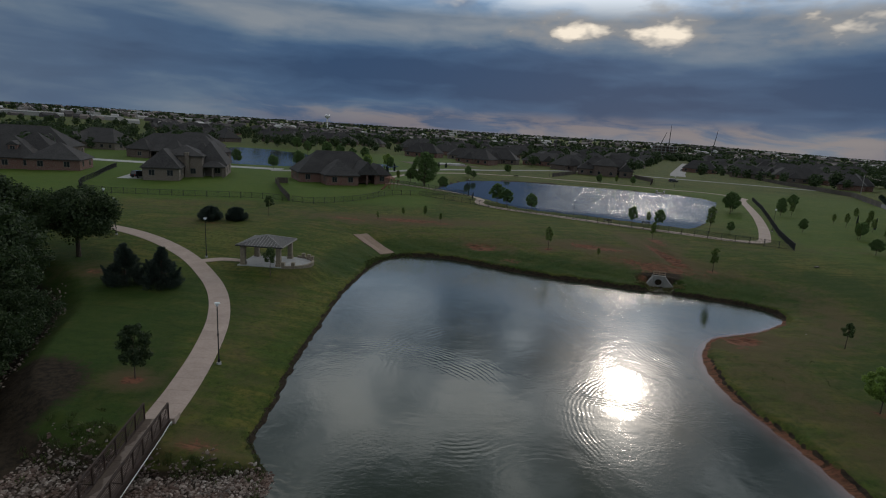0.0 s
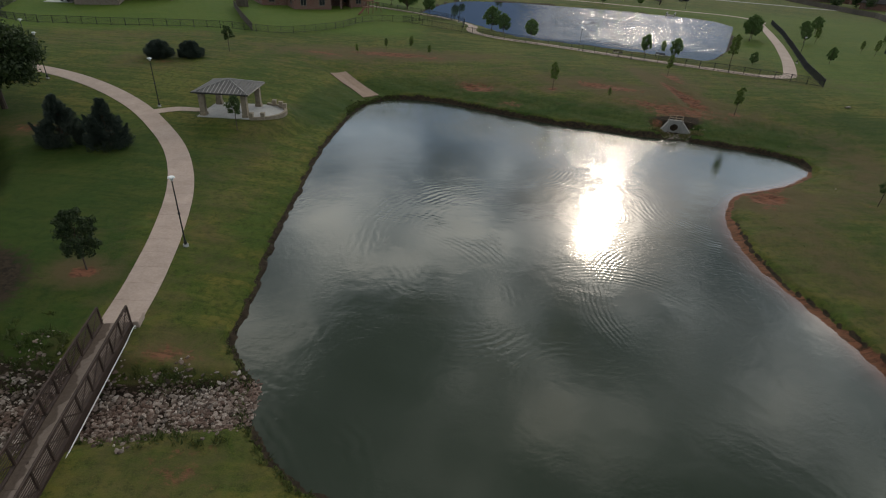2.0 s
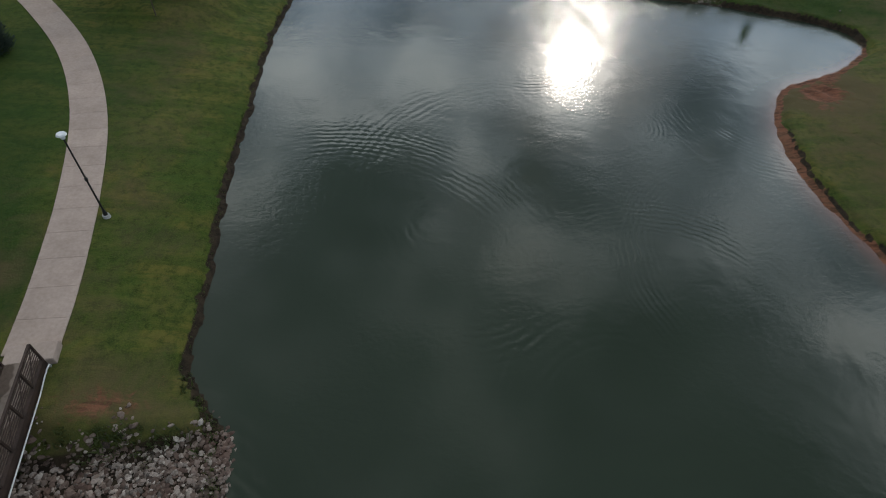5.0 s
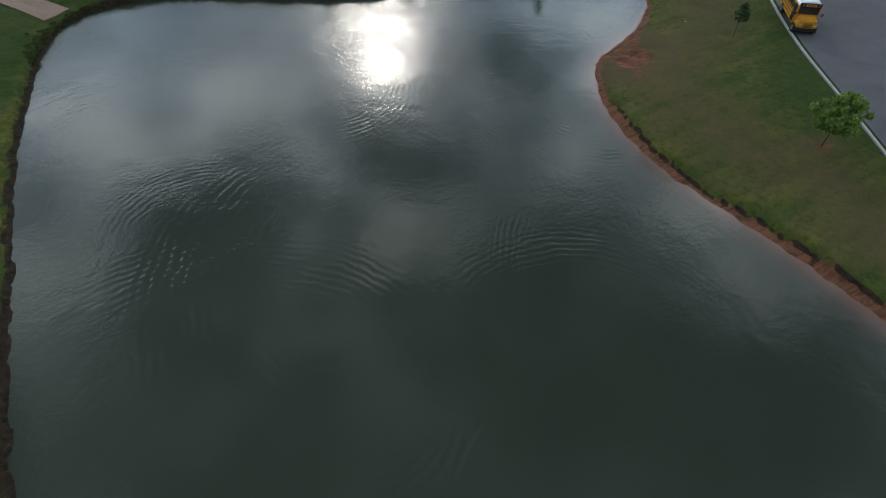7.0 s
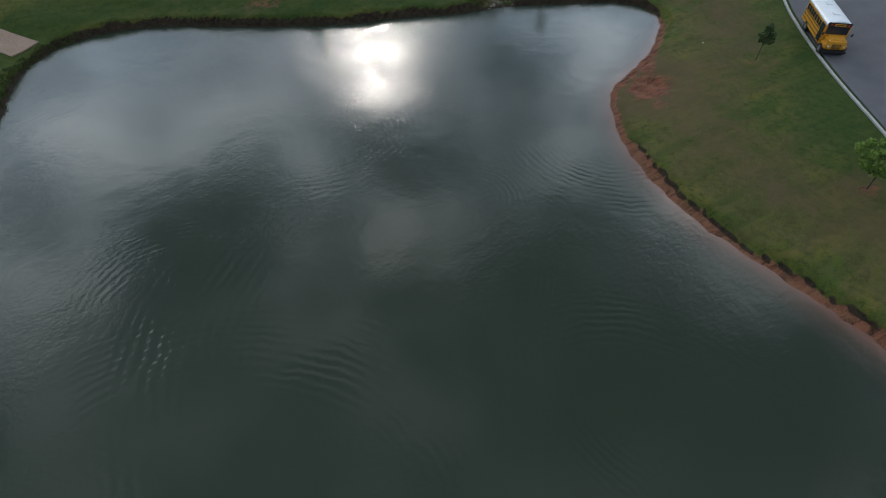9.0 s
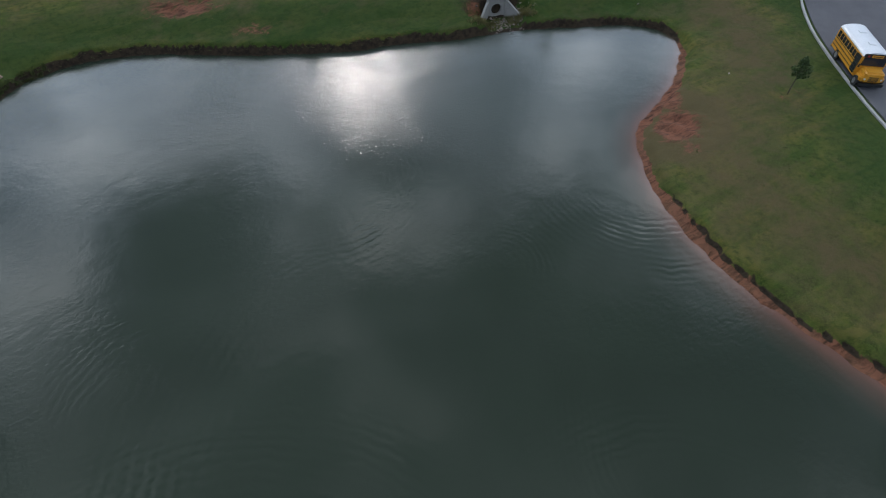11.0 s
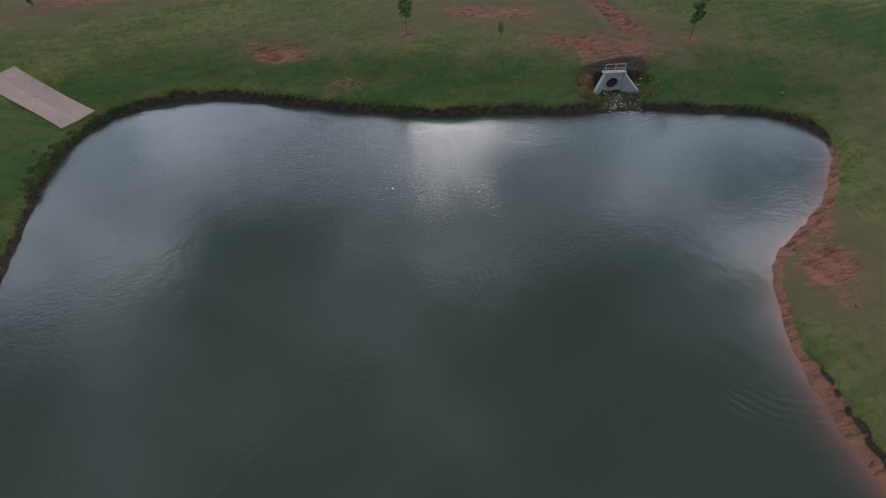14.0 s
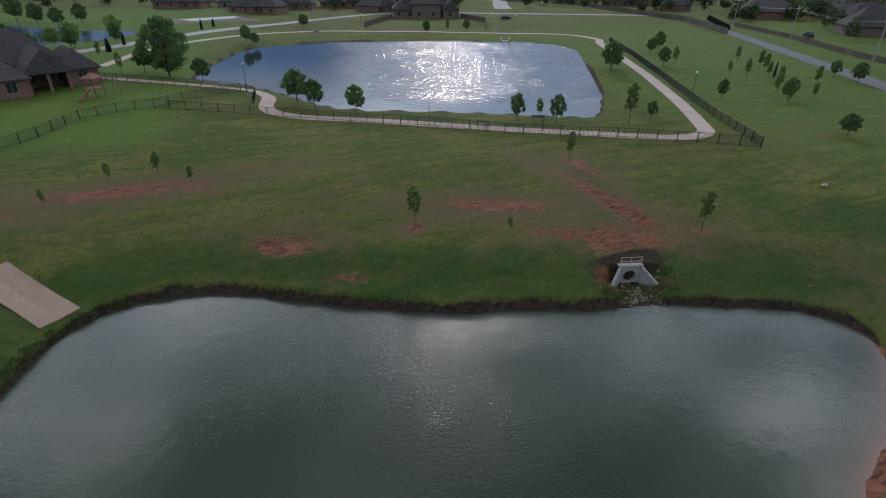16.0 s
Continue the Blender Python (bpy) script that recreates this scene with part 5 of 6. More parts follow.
def along(line, step, out, spread, seed):
    """Places scattered beside a line, pushed out to its left by a distance."""
    r = np.random.default_rng(seed)
    line = np.asarray(line)
    seg = np.hypot(*np.diff(line, axis=0).T)
    s = np.concatenate(([0], np.cumsum(seg)))
    res = []
    for v in np.arange(0, s[-1], step):
        x, y = np.interp(v, s, line[:, 0]), np.interp(v, s, line[:, 1])
        k = min(int(np.searchsorted(s, v, side="right")) - 1, len(seg) - 1)
        dx, dy = (line[k + 1] - line[k]) / (seg[k] + 1e-9)
        o = out + abs(r.normal(0, spread))
        res.append((float(x - dy * o + r.normal(0, 0.1)), float(y + dx * o + r.normal(0, 0.1))))
    return res


west_shore = rounded(POND_1[:14], 6, False)
rough_grass("rough_grass", "long dark grass hanging over the cut bank", along(west_shore, 0.30, 0.20, 0.06, 3), 0.07, WEED, 31, 10, 0.07)
corner = rounded([(-11.9, 72.5), (-11.0, 77.0), (-8.5, 81.1), (-5.5, 82.6)], 8, False)
rough_grass("rough_grass", "thick dark uncut grass on the steep bank below the ramp", along(corner, 0.07, 0.15, 0.3, 9), 0.2, WEED, 36, 14, 0.12)
south_west = rounded(POND_1[-4:] + POND_1[:1], 6, False)
rough_grass("rough_grass", "long grass on the bank beside the stones", along(south_west, 0.2, 0.2, 0.1, 4), 0.2, WEED, 32, 16, 0.1)
rnd = random.Random(19)
beds = [(rnd.gauss(-13.6, 1.9), rnd.gauss(21.2, 0.35)) for _ in range(38)] + [(rnd.gauss(-12.6, 1.6), rnd.gauss(17.0, 0.3)) for _ in range(26)] + [(rnd.gauss(-21.5, 1.6), rnd.gauss(21.6, 1.2)) for _ in range(70)]
rough_grass("weeds", "green weeds growing between the stones", beds, 0.28, WEED, 33, 18, 0.14)
sides = [(rnd.gauss(31.6, 0.7), rnd.gauss(71.4, 0.4)) for _ in range(60)] + [(rnd.gauss(35.6, 0.7), rnd.gauss(70.9, 0.4)) for _ in range(60)]
rough_grass("weeds", "yellowish weeds round the drain's stones", sides, 0.34, WEED_PALE, 34, 20, 0.16)
east_bank = [(rnd.gauss(35.6, 1.6), rnd.gauss(40.8, 2.4)) for _ in range(26)] + [(rnd.gauss(32.8, 1.0), rnd.gauss(41.5, 3.0)) for _ in range(16)]
rough_grass("weeds", "scattered dark weed clumps in the worn turf", east_bank, 0.07, WEED, 35, 16, 0.13)

# ---- houses ----
def brick_material(name, dark, light, mortar):
    m, n, b = material(name, 0.9)
    at = n.add("ShaderNodeTexCoord").outputs["Object"]
    sep = n.add("ShaderNodeSeparateXYZ", None, i0=at)
    run = n.math("ADD", sep.outputs[0], sep.outputs[1])
    uv = n.add("ShaderNodeCombineXYZ", None, i0=run, i1=sep.outputs[2], i2=0.0).outputs[0]
    br = n.tree.nodes.new("ShaderNodeTexBrick")
    n.put(br, "Vector", uv)
    for k, v in (("Scale", 1.0), ("Brick Width", 0.22), ("Row Height", 0.075), ("Mortar Size", 0.008), ("Color1", (*dark, 1)), ("Color2", (*light, 1)), ("Mortar", (*mortar, 1))):
        br.inputs[k].default_value = v
    wide = n.noise(at, 0.5, 4.0)
    n.put(b, "Base Color", n.mix(n.math("MULTIPLY", n.ramp(wide, (0.35, 0.0), (0.65, 1.0)), 0.35), br.outputs[0], light))
    return m


def shingle_material(name, dark, light):
    m, n, b = material(name, 0.95)
    at = n.add("ShaderNodeTexCoord").outputs["Object"]
    sep = n.add("ShaderNodeSeparateXYZ", None, i0=at)
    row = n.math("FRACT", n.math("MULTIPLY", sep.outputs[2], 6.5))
    a = n.noise(at, 3.0, 4.0, 0.65)
    g = n.noise(at, 0.35, 3.0)
    t = n.math("ADD", n.math("MULTIPLY", a, 0.7), n.math("MULTIPLY", g, 0.3))
    c = n.mix(n.ramp(t, (0.35, 0.0), (0.65, 1.0)), dark, light)
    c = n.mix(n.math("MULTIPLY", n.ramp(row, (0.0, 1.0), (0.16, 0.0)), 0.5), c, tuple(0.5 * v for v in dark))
    r = n.add("ShaderNodeObjectInfo").outputs["Random"]
    k = n.math("ADD", n.math("MULTIPLY", r, 0.4), 0.8)
    n.put(b, "Base Color", n.mix(1.0, c, n.add("ShaderNodeCombineColor", None, i0=k, i1=k, i2=k).outputs[0], "MULTIPLY"))
    b.inputs["Specular IOR Level"].default_value = 0.25
    return m


BRICK_RED = brick_material("red_brick", (0.115, 0.048, 0.035), (0.18, 0.082, 0.06), (0.22, 0.19, 0.165))
BRICK_TAN = brick_material("tan_brick", (0.12, 0.092, 0.07), (0.19, 0.15, 0.118), (0.23, 0.205, 0.18))
BRICK_BROWN = brick_material("brown_brick", (0.085, 0.056, 0.044), (0.135, 0.092, 0.074), (0.18, 0.155, 0.135))
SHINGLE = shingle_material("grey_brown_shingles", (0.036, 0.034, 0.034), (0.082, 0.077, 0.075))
WINDOW_TRIM = mottled("dull_window_trim", (0.13, 0.12, 0.11), (0.21, 0.195, 0.18), 1.0, 0.7)
GLASS_DARK = mottled("dark_window_glass", (0.012, 0.014, 0.018), (0.03, 0.034, 0.04), 1.0, 0.08, 0.0, 0.0)
DOOR_WOOD = mottled("garage_door", (0.30, 0.26, 0.22), (0.42, 0.37, 0.32), 1.0, 0.7)


def hip_roof(bm, x0, y0, x1, y1, z, rise, over=0.5, gable=None):
    x0, y0, x1, y1 = x0 - over, y0 - over, x1 + over, y1 + over
    w, d = x1 - x0, y1 - y0
    cx, cy = (x0 + x1) / 2, (y0 + y1) / 2
    inset = min(w, d) / 2
    if w >= d:
        i = 0 if gable == "x" else inset * 0.95
        ridge = [(x0 + i, cy, z + rise), (x1 - i, cy, z + rise)]
    else:
        i = 0 if gable == "y" else inset * 0.95
        ridge = [(cx, y0 + i, z + rise), (cx, y1 - i, z + rise)]
    c = [bm.verts.new(v) for v in ((x0, y0, z), (x1, y0, z), (x1, y1, z), (x0, y1, z))]
    lowc = [bm.verts.new((v.co.x, v.co.y, z - 0.2)) for v in c]
    r = [bm.verts.new(v) for v in ridge]
    if w >= d:
        fs = [(c[0], c[1], r[1], r[0]), (c[1], c[2], r[1]), (c[2], c[3], r[0], r[1]), (c[3], c[0], r[0])]
    else:
        fs = [(c[0], c[1], r[0]), (c[1], c[2], r[1], r[0]), (c[2], c[3], r[1]), (c[3], c[0], r[0], r[1])]
    for f in fs:
        bm.faces.new(f)
    for k in range(4):
        bm.faces.new((lowc[k], lowc[(k + 1) % 4], c[(k + 1) % 4], c[k]))
    bm.faces.new(lowc[::-1])
    bmesh.ops.recalc_face_normals(bm, faces=bm.faces)


def window_part(parent, x, y, z, w, h, face):
    """A framed window that stands proud of a wall that faces s(outh), e(ast) or w(est)."""
    turn = {"s": 0, "e": 90, "w": -90, "n": 180}[face]
    m = pose(x, y, z, 0, 0, turn)
    bm = bmesh.new()
    f = 0.07
    for a in ((-w / 2 - f, -0.06, -f, -w / 2, 0.02, h + f), (w / 2, -0.06, -f, w / 2 + f, 0.02, h + f), (-w / 2, -0.06, -f, w / 2, 0.02, 0), (-w / 2, -0.06, h, w / 2, 0.02, h + f), (-0.03, -0.05, 0, 0.03, 0.02, h)):
        box(bm, *a, m)
    win = part("window", bm, WINDOW_TRIM, parent)
    bm = bmesh.new()
    box(bm, -w / 2, -0.03, 0, w / 2, 0.01, h, m)
    part("pane", bm, GLASS_DARK, win)


def house(x, y, turn, blocks, wall, label, group="houses round the park", windows=True, chimney=None, dormers=(), porch=(), garage=(), sides=True):
    """blocks: x0, y0, x1, y1, eaves, rise, gable axis or None, in the house's own metres."""
    z = height(x, y)
    top = thing("house", pose(x, y, z - 0.1, 0, 0, turn), label, "house", group)
    for x0, y0, x1, y1, e, rise, gable in blocks:
        bm = bmesh.new()
        box(bm, x0, y0, -0.6, x1, y1, e)
        wp = part("wall", bm, wall, top)
        bm = bmesh.new()
        hip_roof(bm, x0, y0, x1, y1, e + 0.02, rise, 0.5, gable)
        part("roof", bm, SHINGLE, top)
        if windows:
            n = max(1, int((x1 - x0) / 4.2))
            for i in range(n):
                window_part(wp, x0 + (i + 0.5) * (x1 - x0) / n, y0, 1.0, 1.3, 1.4, "s")
            n = max(1, int((y1 - y0) / 5.5)) if sides else 0
            for i in range(n):
                yy = y0 + (i + 0.5) * (y1 - y0) / n
                window_part(wp, x1, yy, 1.0, 1.1, 1.4, "e")
                window_part(wp, x0, yy, 1.0, 1.1, 1.4, "w")
    if chimney:
        cx, cy, ch = chimney
        bm = bmesh.new()
        box(bm, cx - 0.5, cy - 0.4, 0, cx + 0.5, cy + 0.4, ch)
        box(bm, cx - 0.58, cy - 0.48, ch, cx + 0.58, cy + 0.48, ch + 0.15)
        part("chimney", bm, wall, top)
    for dx, dy, dz, dw in dormers:
        bm = bmesh.new()
        box(bm, dx - dw / 2, dy, dz - 1.0, dx + dw / 2, dy + 2.2, dz + 1.1)
        d = part("dormer", bm, wall, top)
        bm = bmesh.new()
        hip_roof(bm, dx - dw / 2, dy, dx + dw / 2, dy + 3.0, dz + 1.12, 0.9, 0.25, "y")
        part("dormer_roof", bm, SHINGLE, d)
        window_part(d, dx, dy, dz - 0.5, dw * 0.5, 1.1, "s")
    for px0, py0, px1, py1, ph, rise in porch:
        bm = bmesh.new()
        hip_roof(bm, px0, py0, px1, py1, ph, rise, 0.4, "y")
        por = part("porch_roof", bm, SHINGLE, top)
        n = max(2, int((px1 - px0) / 2.4) + 1)
        for i in range(n):
            xx = px0 + 0.25 + (px1 - px0 - 0.5) * i / (n - 1)
            bm = bmesh.new()
            box(bm, xx - 0.22, py0 + 0.05, -0.5, xx + 0.22, py0 + 0.49, ph - 0.2)
            part("column", bm, wall, por)
    for gx0, gy0, gw, face in garage:
        bm = bmesh.new()
        if face == "s":
            box(bm, gx0 - gw / 2, gy0 - 0.05, 0, gx0 + gw / 2, gy0 + 0.05, 2.2)
        else:
            box(bm, gx0 - 0.05, gy0 - gw / 2, 0, gx0 + 0.05, gy0 + gw / 2, 2.2)
        part("garage_door", bm, DOOR_WOOD, top)
    return top


house(-26, 140.5, 27, [(-9, 0, 0, 11, 2.9, 4.0, None), (-15, 7, 8.4, 20, 2.9, 6.0, None), (6.1, 4.5, 10.9, 16, 2.9, 2.8, None)], BRICK_RED,
      "low red brick house with a broad dark shingle roof", porch=[(0.1, 1.6, 6.0, 10.0, 3.2, 3.5)], chimney=None)
house(-73, 138, 18, [(-9.0, -11, -0.5, 3, 3.0, 4.6, None), (-5.5, -3, 4, 8, 5.8, 2.6, None), (1.0, 1, 9.5, 17, 3.4, 6.2, None)], BRICK_TAN,
      "tan brick two-storey house with steep dark roofs", porch=[(3.6, -2.6, 9.4, 1.4, 3.0, 1.4)], chimney=(0.3, -3.6, 6.6))
house(-116, 138, 20, [(-16, -8, 3, 8, 3.0, 5.6, None), (1, -9, 13, 3, 3.0, 4.2, None), (-8, -2, 6, 12, 3.2, 6.2, None)], BRICK_RED,
      "large brick house with grey hip roofs and dormers", dormers=((-8.5, -5.5, 5.2, 2.2), (-3, -5.5, 5.2, 2.0)), porch=[(-15, -11, -8, -7.6, 3.0, 1.2)])
house(-108, 200, 3, [(-17, -6, 17, 9, 3.4, 6.0, None), (-14, -9, -7, -3, 3.4, 3.8, "y"), (-2, -9, 5, -3, 3.4, 4.0, "y"), (9, -9, 15, -3, 3.4, 3.6, "y")], BRICK_BROWN,
      "wide brown brick house with three gables and dark roofs", porch=[(-7, -8.6, -2, -5.7, 3.0, 1.0)])
house(-152, 178, 20, [(-16, -8, 16, 9, 3.4, 6.6, None)], BRICK_BROWN, "brown brick house under a broad hip roof")
house(-160, 232, -10, [(-13, -7, 13, 8, 3.2, 6, None), (-9, -10, -1, 0, 3.2, 4.2, "y")], BRICK_TAN, "tan brick house with a steep dark roof")
house(-128, 255, 10, [(-12, -7, 12, 8, 3.2, 6, None), (2, -10, 9, 0, 3.2, 4.0, "y")], BRICK_BROWN, "brown brick house with a steep dark roof")
house(82, 281, -14, [(-14, -6, 14, 8, 3.4, 6.0, None), (-6, -8, 6, 2, 5.6, 3.8, "y"), (7, -9, 13, 0, 3.4, 4.0, "y")], BRICK_BROWN,
      "dark brick house facing the far pond", dormers=((-9, -4, 5.0, 2.0),))
board_fence([(66, 278), (57, 262), (47, 243)], "weathered board fence beside a garden", 1.8, far=True)
board_fence([(95, 272), (97, 250), (87, 226)], "weathered board fence beside a garden", 1.8, far=True)
board_fence([(205, 400), (196, 345), (186, 290), (180, 232), (157, 187)], "long weathered board fence behind the houses", 2.0, 4.0, far=True)
board_fence([(185, 212), (169, 174), (148, 134), (131, 98)], "low weathered board fence along the lane", 1.25, 4.0, far=True)

rnd = random.Random(77)
walls = (BRICK_RED, BRICK_TAN, BRICK_BROWN)
words = {0: "red brick", 1: "tan brick", 2: "brown brick"}
proto = []
for i in range(6):
    w, d = rnd.uniform(17, 24), rnd.uniform(11, 14)
    wing = rnd.uniform(-w / 3, w / 6)
    bl = [(-w / 2, -d / 2, w / 2, d / 2, 3.1, rnd.uniform(4.6, 6.2), None), (wing, -d / 2 - 3, wing + 7, 1, 3.1, 4.0, "y" if i % 2 else None)]
    px, py = (-20 + 26 * i, 345 + 7 * (i % 2))
    proto.append(house(px, py, rnd.uniform(-25, 25), bl, walls[i % 3], words[i % 3] + " suburban house with a dark hip roof", "suburban houses", sides=False))
taken = [(p.location.x, p.location.y) for p in proto]
fields = 0
tries = 0
while fields < 190 and tries < 9000:
    tries += 1
    y = rnd.uniform(300, 1000)
    x = rnd.uniform(-0.55, 0.72) * (y + 30)
    if y < 360 and (x < 10 or 120 < x < 175):
        continue
    if abs(x - (137 + (y - 337) * 0.465)) < 20:
        continue
    if -0.42 * y < x < -0.02 * y and y < 430:
        continue
    if min((x - a) ** 2 + (y - b) ** 2 for a, b in taken) < 24 ** 2:
        continue
    taken.append((x, y))
    copy_thing(proto[rnd.randrange(6)], pose(x, y, height(x, y) - 0.1, 0, 0, rnd.choice((0, 90, 180, 30, -30, 12, -12)) + rnd.uniform(-8, 8)))
    fields += 1
for x, y in ((226, 235), (238, 200), (205, 172), (185, 138), (225, 150), (255, 225), (180, 104), (215, 118), (236, 250), (222, 290), (218, 330), (232, 372), (150, 70), (178, 78)):
    copy_thing(proto[rnd.randrange(6)], pose(x, y, height(x, y) - 0.1, 0, 0, rnd.choice((60, -30, 150)) + rnd.uniform(-12, 12)))

ASPHALT_PALE = mottled("pale_street_concrete", (0.22, 0.215, 0.205), (0.31, 0.30, 0.29), 0.3, 0.9)

# ---- lanes, drives and far roads ----
ribbon([(137, 318), (150, 350), (195, 450), (262, 598)], 9.0, "road", "pale suburban street running away from the pond", "road", ASPHALT_PALE, 14, lift=0.06)
ribbon([(172, 212), (163, 192), (139, 148), (117, 109), (100, 82), (92, 66)], 5.0, "lane", "narrow grey asphalt lane beyond the lawn", "road", ASPHALT, 9, lift=0.06)
ribbon(rounded([(-62, 172), (-30.6, 193), (-16.7, 213), (1.4, 241), (18, 262), (45, 287), (78, 306), (119, 291), (154, 276), (192, 258)], 4, False), 5.0, "road", "pale suburban street curving behind the far pond", "road", ASPHALT_PALE, 10, lift=0.06)
ribbon(rounded([(-82.5, 126), (-84, 133), (-88, 146), (-94, 160), (-105, 174)], 3, False), 5.6, "driveway", "pale concrete driveway beside a house", "driveway", CONCRETE_GREY, 7, lift=0.06)
ribbon([(-130, 172), (-105, 172), (-88, 176), (-60, 178)], 7.0, "road", "pale concrete street between houses", "road", CONCRETE_GREY, 9, lift=0.05)
ribbon([(-46, 160), (-50, 186), (-48, 205)], 5.0, "driveway", "pale concrete driveway behind a brick house", "driveway", CONCRETE_GREY, 8, lift=0.05)

# ---- school bus ----
BUS_YELLOW = mottled("school_bus_yellow", (0.62, 0.27, 0.018), (0.74, 0.34, 0.03), 0.8, 0.4, 0.0, 0.02)
BUS_WHITE = mottled("white_roof_paint", (0.66, 0.68, 0.70), (0.78, 0.80, 0.82), 0.7, 0.4, 0.0, 0.02)
RUBBER = mottled("tyre_rubber", (0.012, 0.012, 0.012), (0.03, 0.03, 0.03), 6.0, 0.9)
CHROME = mottled("grey_wheel_rim", (0.2, 0.2, 0.2), (0.35, 0.35, 0.35), 4.0, 0.4, 0.6)
LAMP_RED = mottled("red_lamp_glass", (0.35, 0.02, 0.015), (0.5, 0.04, 0.02), 3.0, 0.3)
LAMP_CLEAR = mottled("clear_lamp_glass", (0.6, 0.6, 0.58), (0.75, 0.75, 0.72), 3.0, 0.2)


def soft_box(x0, y0, z0, x1, y1, z1, r, seg=2):
    bm = bmesh.new()
    box(bm, x0, y0, z0, x1, y1, z1)
    bmesh.ops.bevel(bm, geom=bm.edges[:], offset=r, segments=seg, affect="EDGES")
    return bm


def school_bus(x, y, turn):
    z = height(x, y) + 0.07
    top = thing("school_bus", pose(x, y, z, 0, 0, turn) @ Matrix.Scale(0.84, 4), "yellow school bus with white roof parked by the kerb", "bus")
    L0, L1, w = -6.2, 0.0, 1.18
    body = part("body", soft_box(L0, -w, 0.55, L1, w, 2.55, 0.10), BUS_YELLOW, top)
    bm = bmesh.new()
    prof = [(w * math.cos(a), 2.50 + 0.42 * math.sin(a)) for a in np.linspace(0, math.pi, 13)]
    r0 = [bm.verts.new((L0 + 0.05, a, b)) for a, b in prof]
    r1 = [bm.verts.new((L1 - 0.02, a, b)) for a, b in prof]
    for k in range(12):
        bm.faces.new((r0[k], r0[k + 1], r1[k + 1], r1[k]))
    bm.faces.new(r0[::-1])
    bm.faces.new(r1)
    bmesh.ops.recalc_face_normals(bm, faces=bm.faces)
    roof = part("roof", bm, BUS_WHITE, top, "white rounded roof")
    for xx in (-1.9, -4.4):
        bm = bmesh.new()
        box(bm, xx - 0.28, -0.3, 2.90, xx + 0.28, 0.3, 2.97)
        part("hatch", bm, BUS_WHITE, roof)
    part("hood", soft_box(-0.05, -0.86, 0.62, 1.35, 0.86, 1.62, 0.16, 3), BUS_YELLOW, top)
    bm = bmesh.new()
    for k in range(5):
        box(bm, 1.33, -0.42, 0.78 + 0.1 * k, 1.37, 0.42, 0.83 + 0.1 * k)
    part("grille", bm, BLACK_METAL, top)
    part("front_cap", soft_box(-0.12, -1.1, 2.40, 0.06, 1.1, 2.78, 0.06), BLACK_METAL, top, "black front cap above the windscreen")
    bm = bmesh.new()
    box(bm, 0.055, -0.5, 2.48, 0.075, 0.5, 2.70)
    part("sign_plate", bm, BUS_YELLOW, top, "yellow sign plate with a dark bar")
    bm = bmesh.new()
    box(bm, 0.073, -0.4, 2.55, 0.08, 0.4, 2.63)
    part("bar", bm, BLACK_METAL, top)
    for s in (-1, 1):
        part("fender", soft_box(0.12, s * 0.86 - 0.22, 0.62, 1.22, s * 0.86 + 0.22, 1.18, 0.12), BUS_YELLOW, top)
        bm = bmesh.new()
        bar(bm, (1.30, s * 0.72, 1.0), (1.37, s * 0.72, 1.0), 0.085, n=12)
        part("headlight", bm, LAMP_CLEAR, top, "round clear headlight")
        for zz in (0.95, 1.3, 1.62):
            bm = bmesh.new()
            box(bm, L0 + 0.1, s * (w + 0.004) - 0.012, zz - 0.035, L1 - 0.1, s * (w + 0.004) + 0.012, zz + 0.035)
            part("stripe", bm, BLACK_METAL, body)
        for k in range(8):
            xa = L0 + 0.3 + k * 0.66
            bm = bmesh.new()
            box(bm, xa, s * (w + 0.003) - 0.012, 1.75, xa + 0.54, s * (w + 0.003) + 0.012, 2.32)
            win = part("window", bm, GLASS_DARK, body)
            bm = bmesh.new()
            box(bm, xa, s * (w + 0.008) - 0.014, 2.02, xa + 0.54, s * (w + 0.008) + 0.014, 2.06)
            part("sash", bm, BLACK_METAL, win)
        bm = bmesh.new()
        bar(bm, (0.1, s * 1.0, 1.75), (0.4, s * 1.34, 1.85), 0.02, n=5)
        box(bm, 0.37, s * 1.34 - 0.07, 1.68, 0.43, s * 1.34 + 0.07, 1.96)
        part("mirror", bm, BLACK_METAL, top)
        for xx in (0.66, -4.4):
            bm = bmesh.new()
            bar(bm, (xx, s * (w - 0.30), 0.48), (xx, s * (w + 0.0), 0.48), 0.48, n=20)
            tyre = part("wheel", bm, RUBBER, top)
            bm = bmesh.new()
            bar(bm, (xx, s * (w - 0.02), 0.48), (xx, s * (w + 0.02), 0.48), 0.25, n=14)
            part("rim", bm, CHROME, tyre)
        for xx in (-0.02,):
            bm = bmesh.new()
            bar(bm, (L1 + 0.0, s * 0.78, 2.6), (L1 + 0.09, s * 0.78, 2.6), 0.1, n=10)
            part("warning_light", bm, LAMP_RED, top)
    bm = bmesh.new()
    box(bm, L1 - 0.02, -1.02, 1.65, L1 + 0.015, 1.02, 2.42)
    part("windscreen", bm, GLASS_DARK, top)
    part("front_bumper", soft_box(1.34, -1.1, 0.38, 1.52, 1.1, 0.66, 0.04), BLACK_METAL, top)
    part("rear_bumper", soft_box(L0 - 0.14, -1.1, 0.45, L0 + 0.02, 1.1, 0.70, 0.04), BLACK_METAL, top)
    bm = bmesh.new()
    box(bm, L1 - 1.05, -w - 0.014, 0.75, L1 - 0.2, -w + 0.01, 2.4)
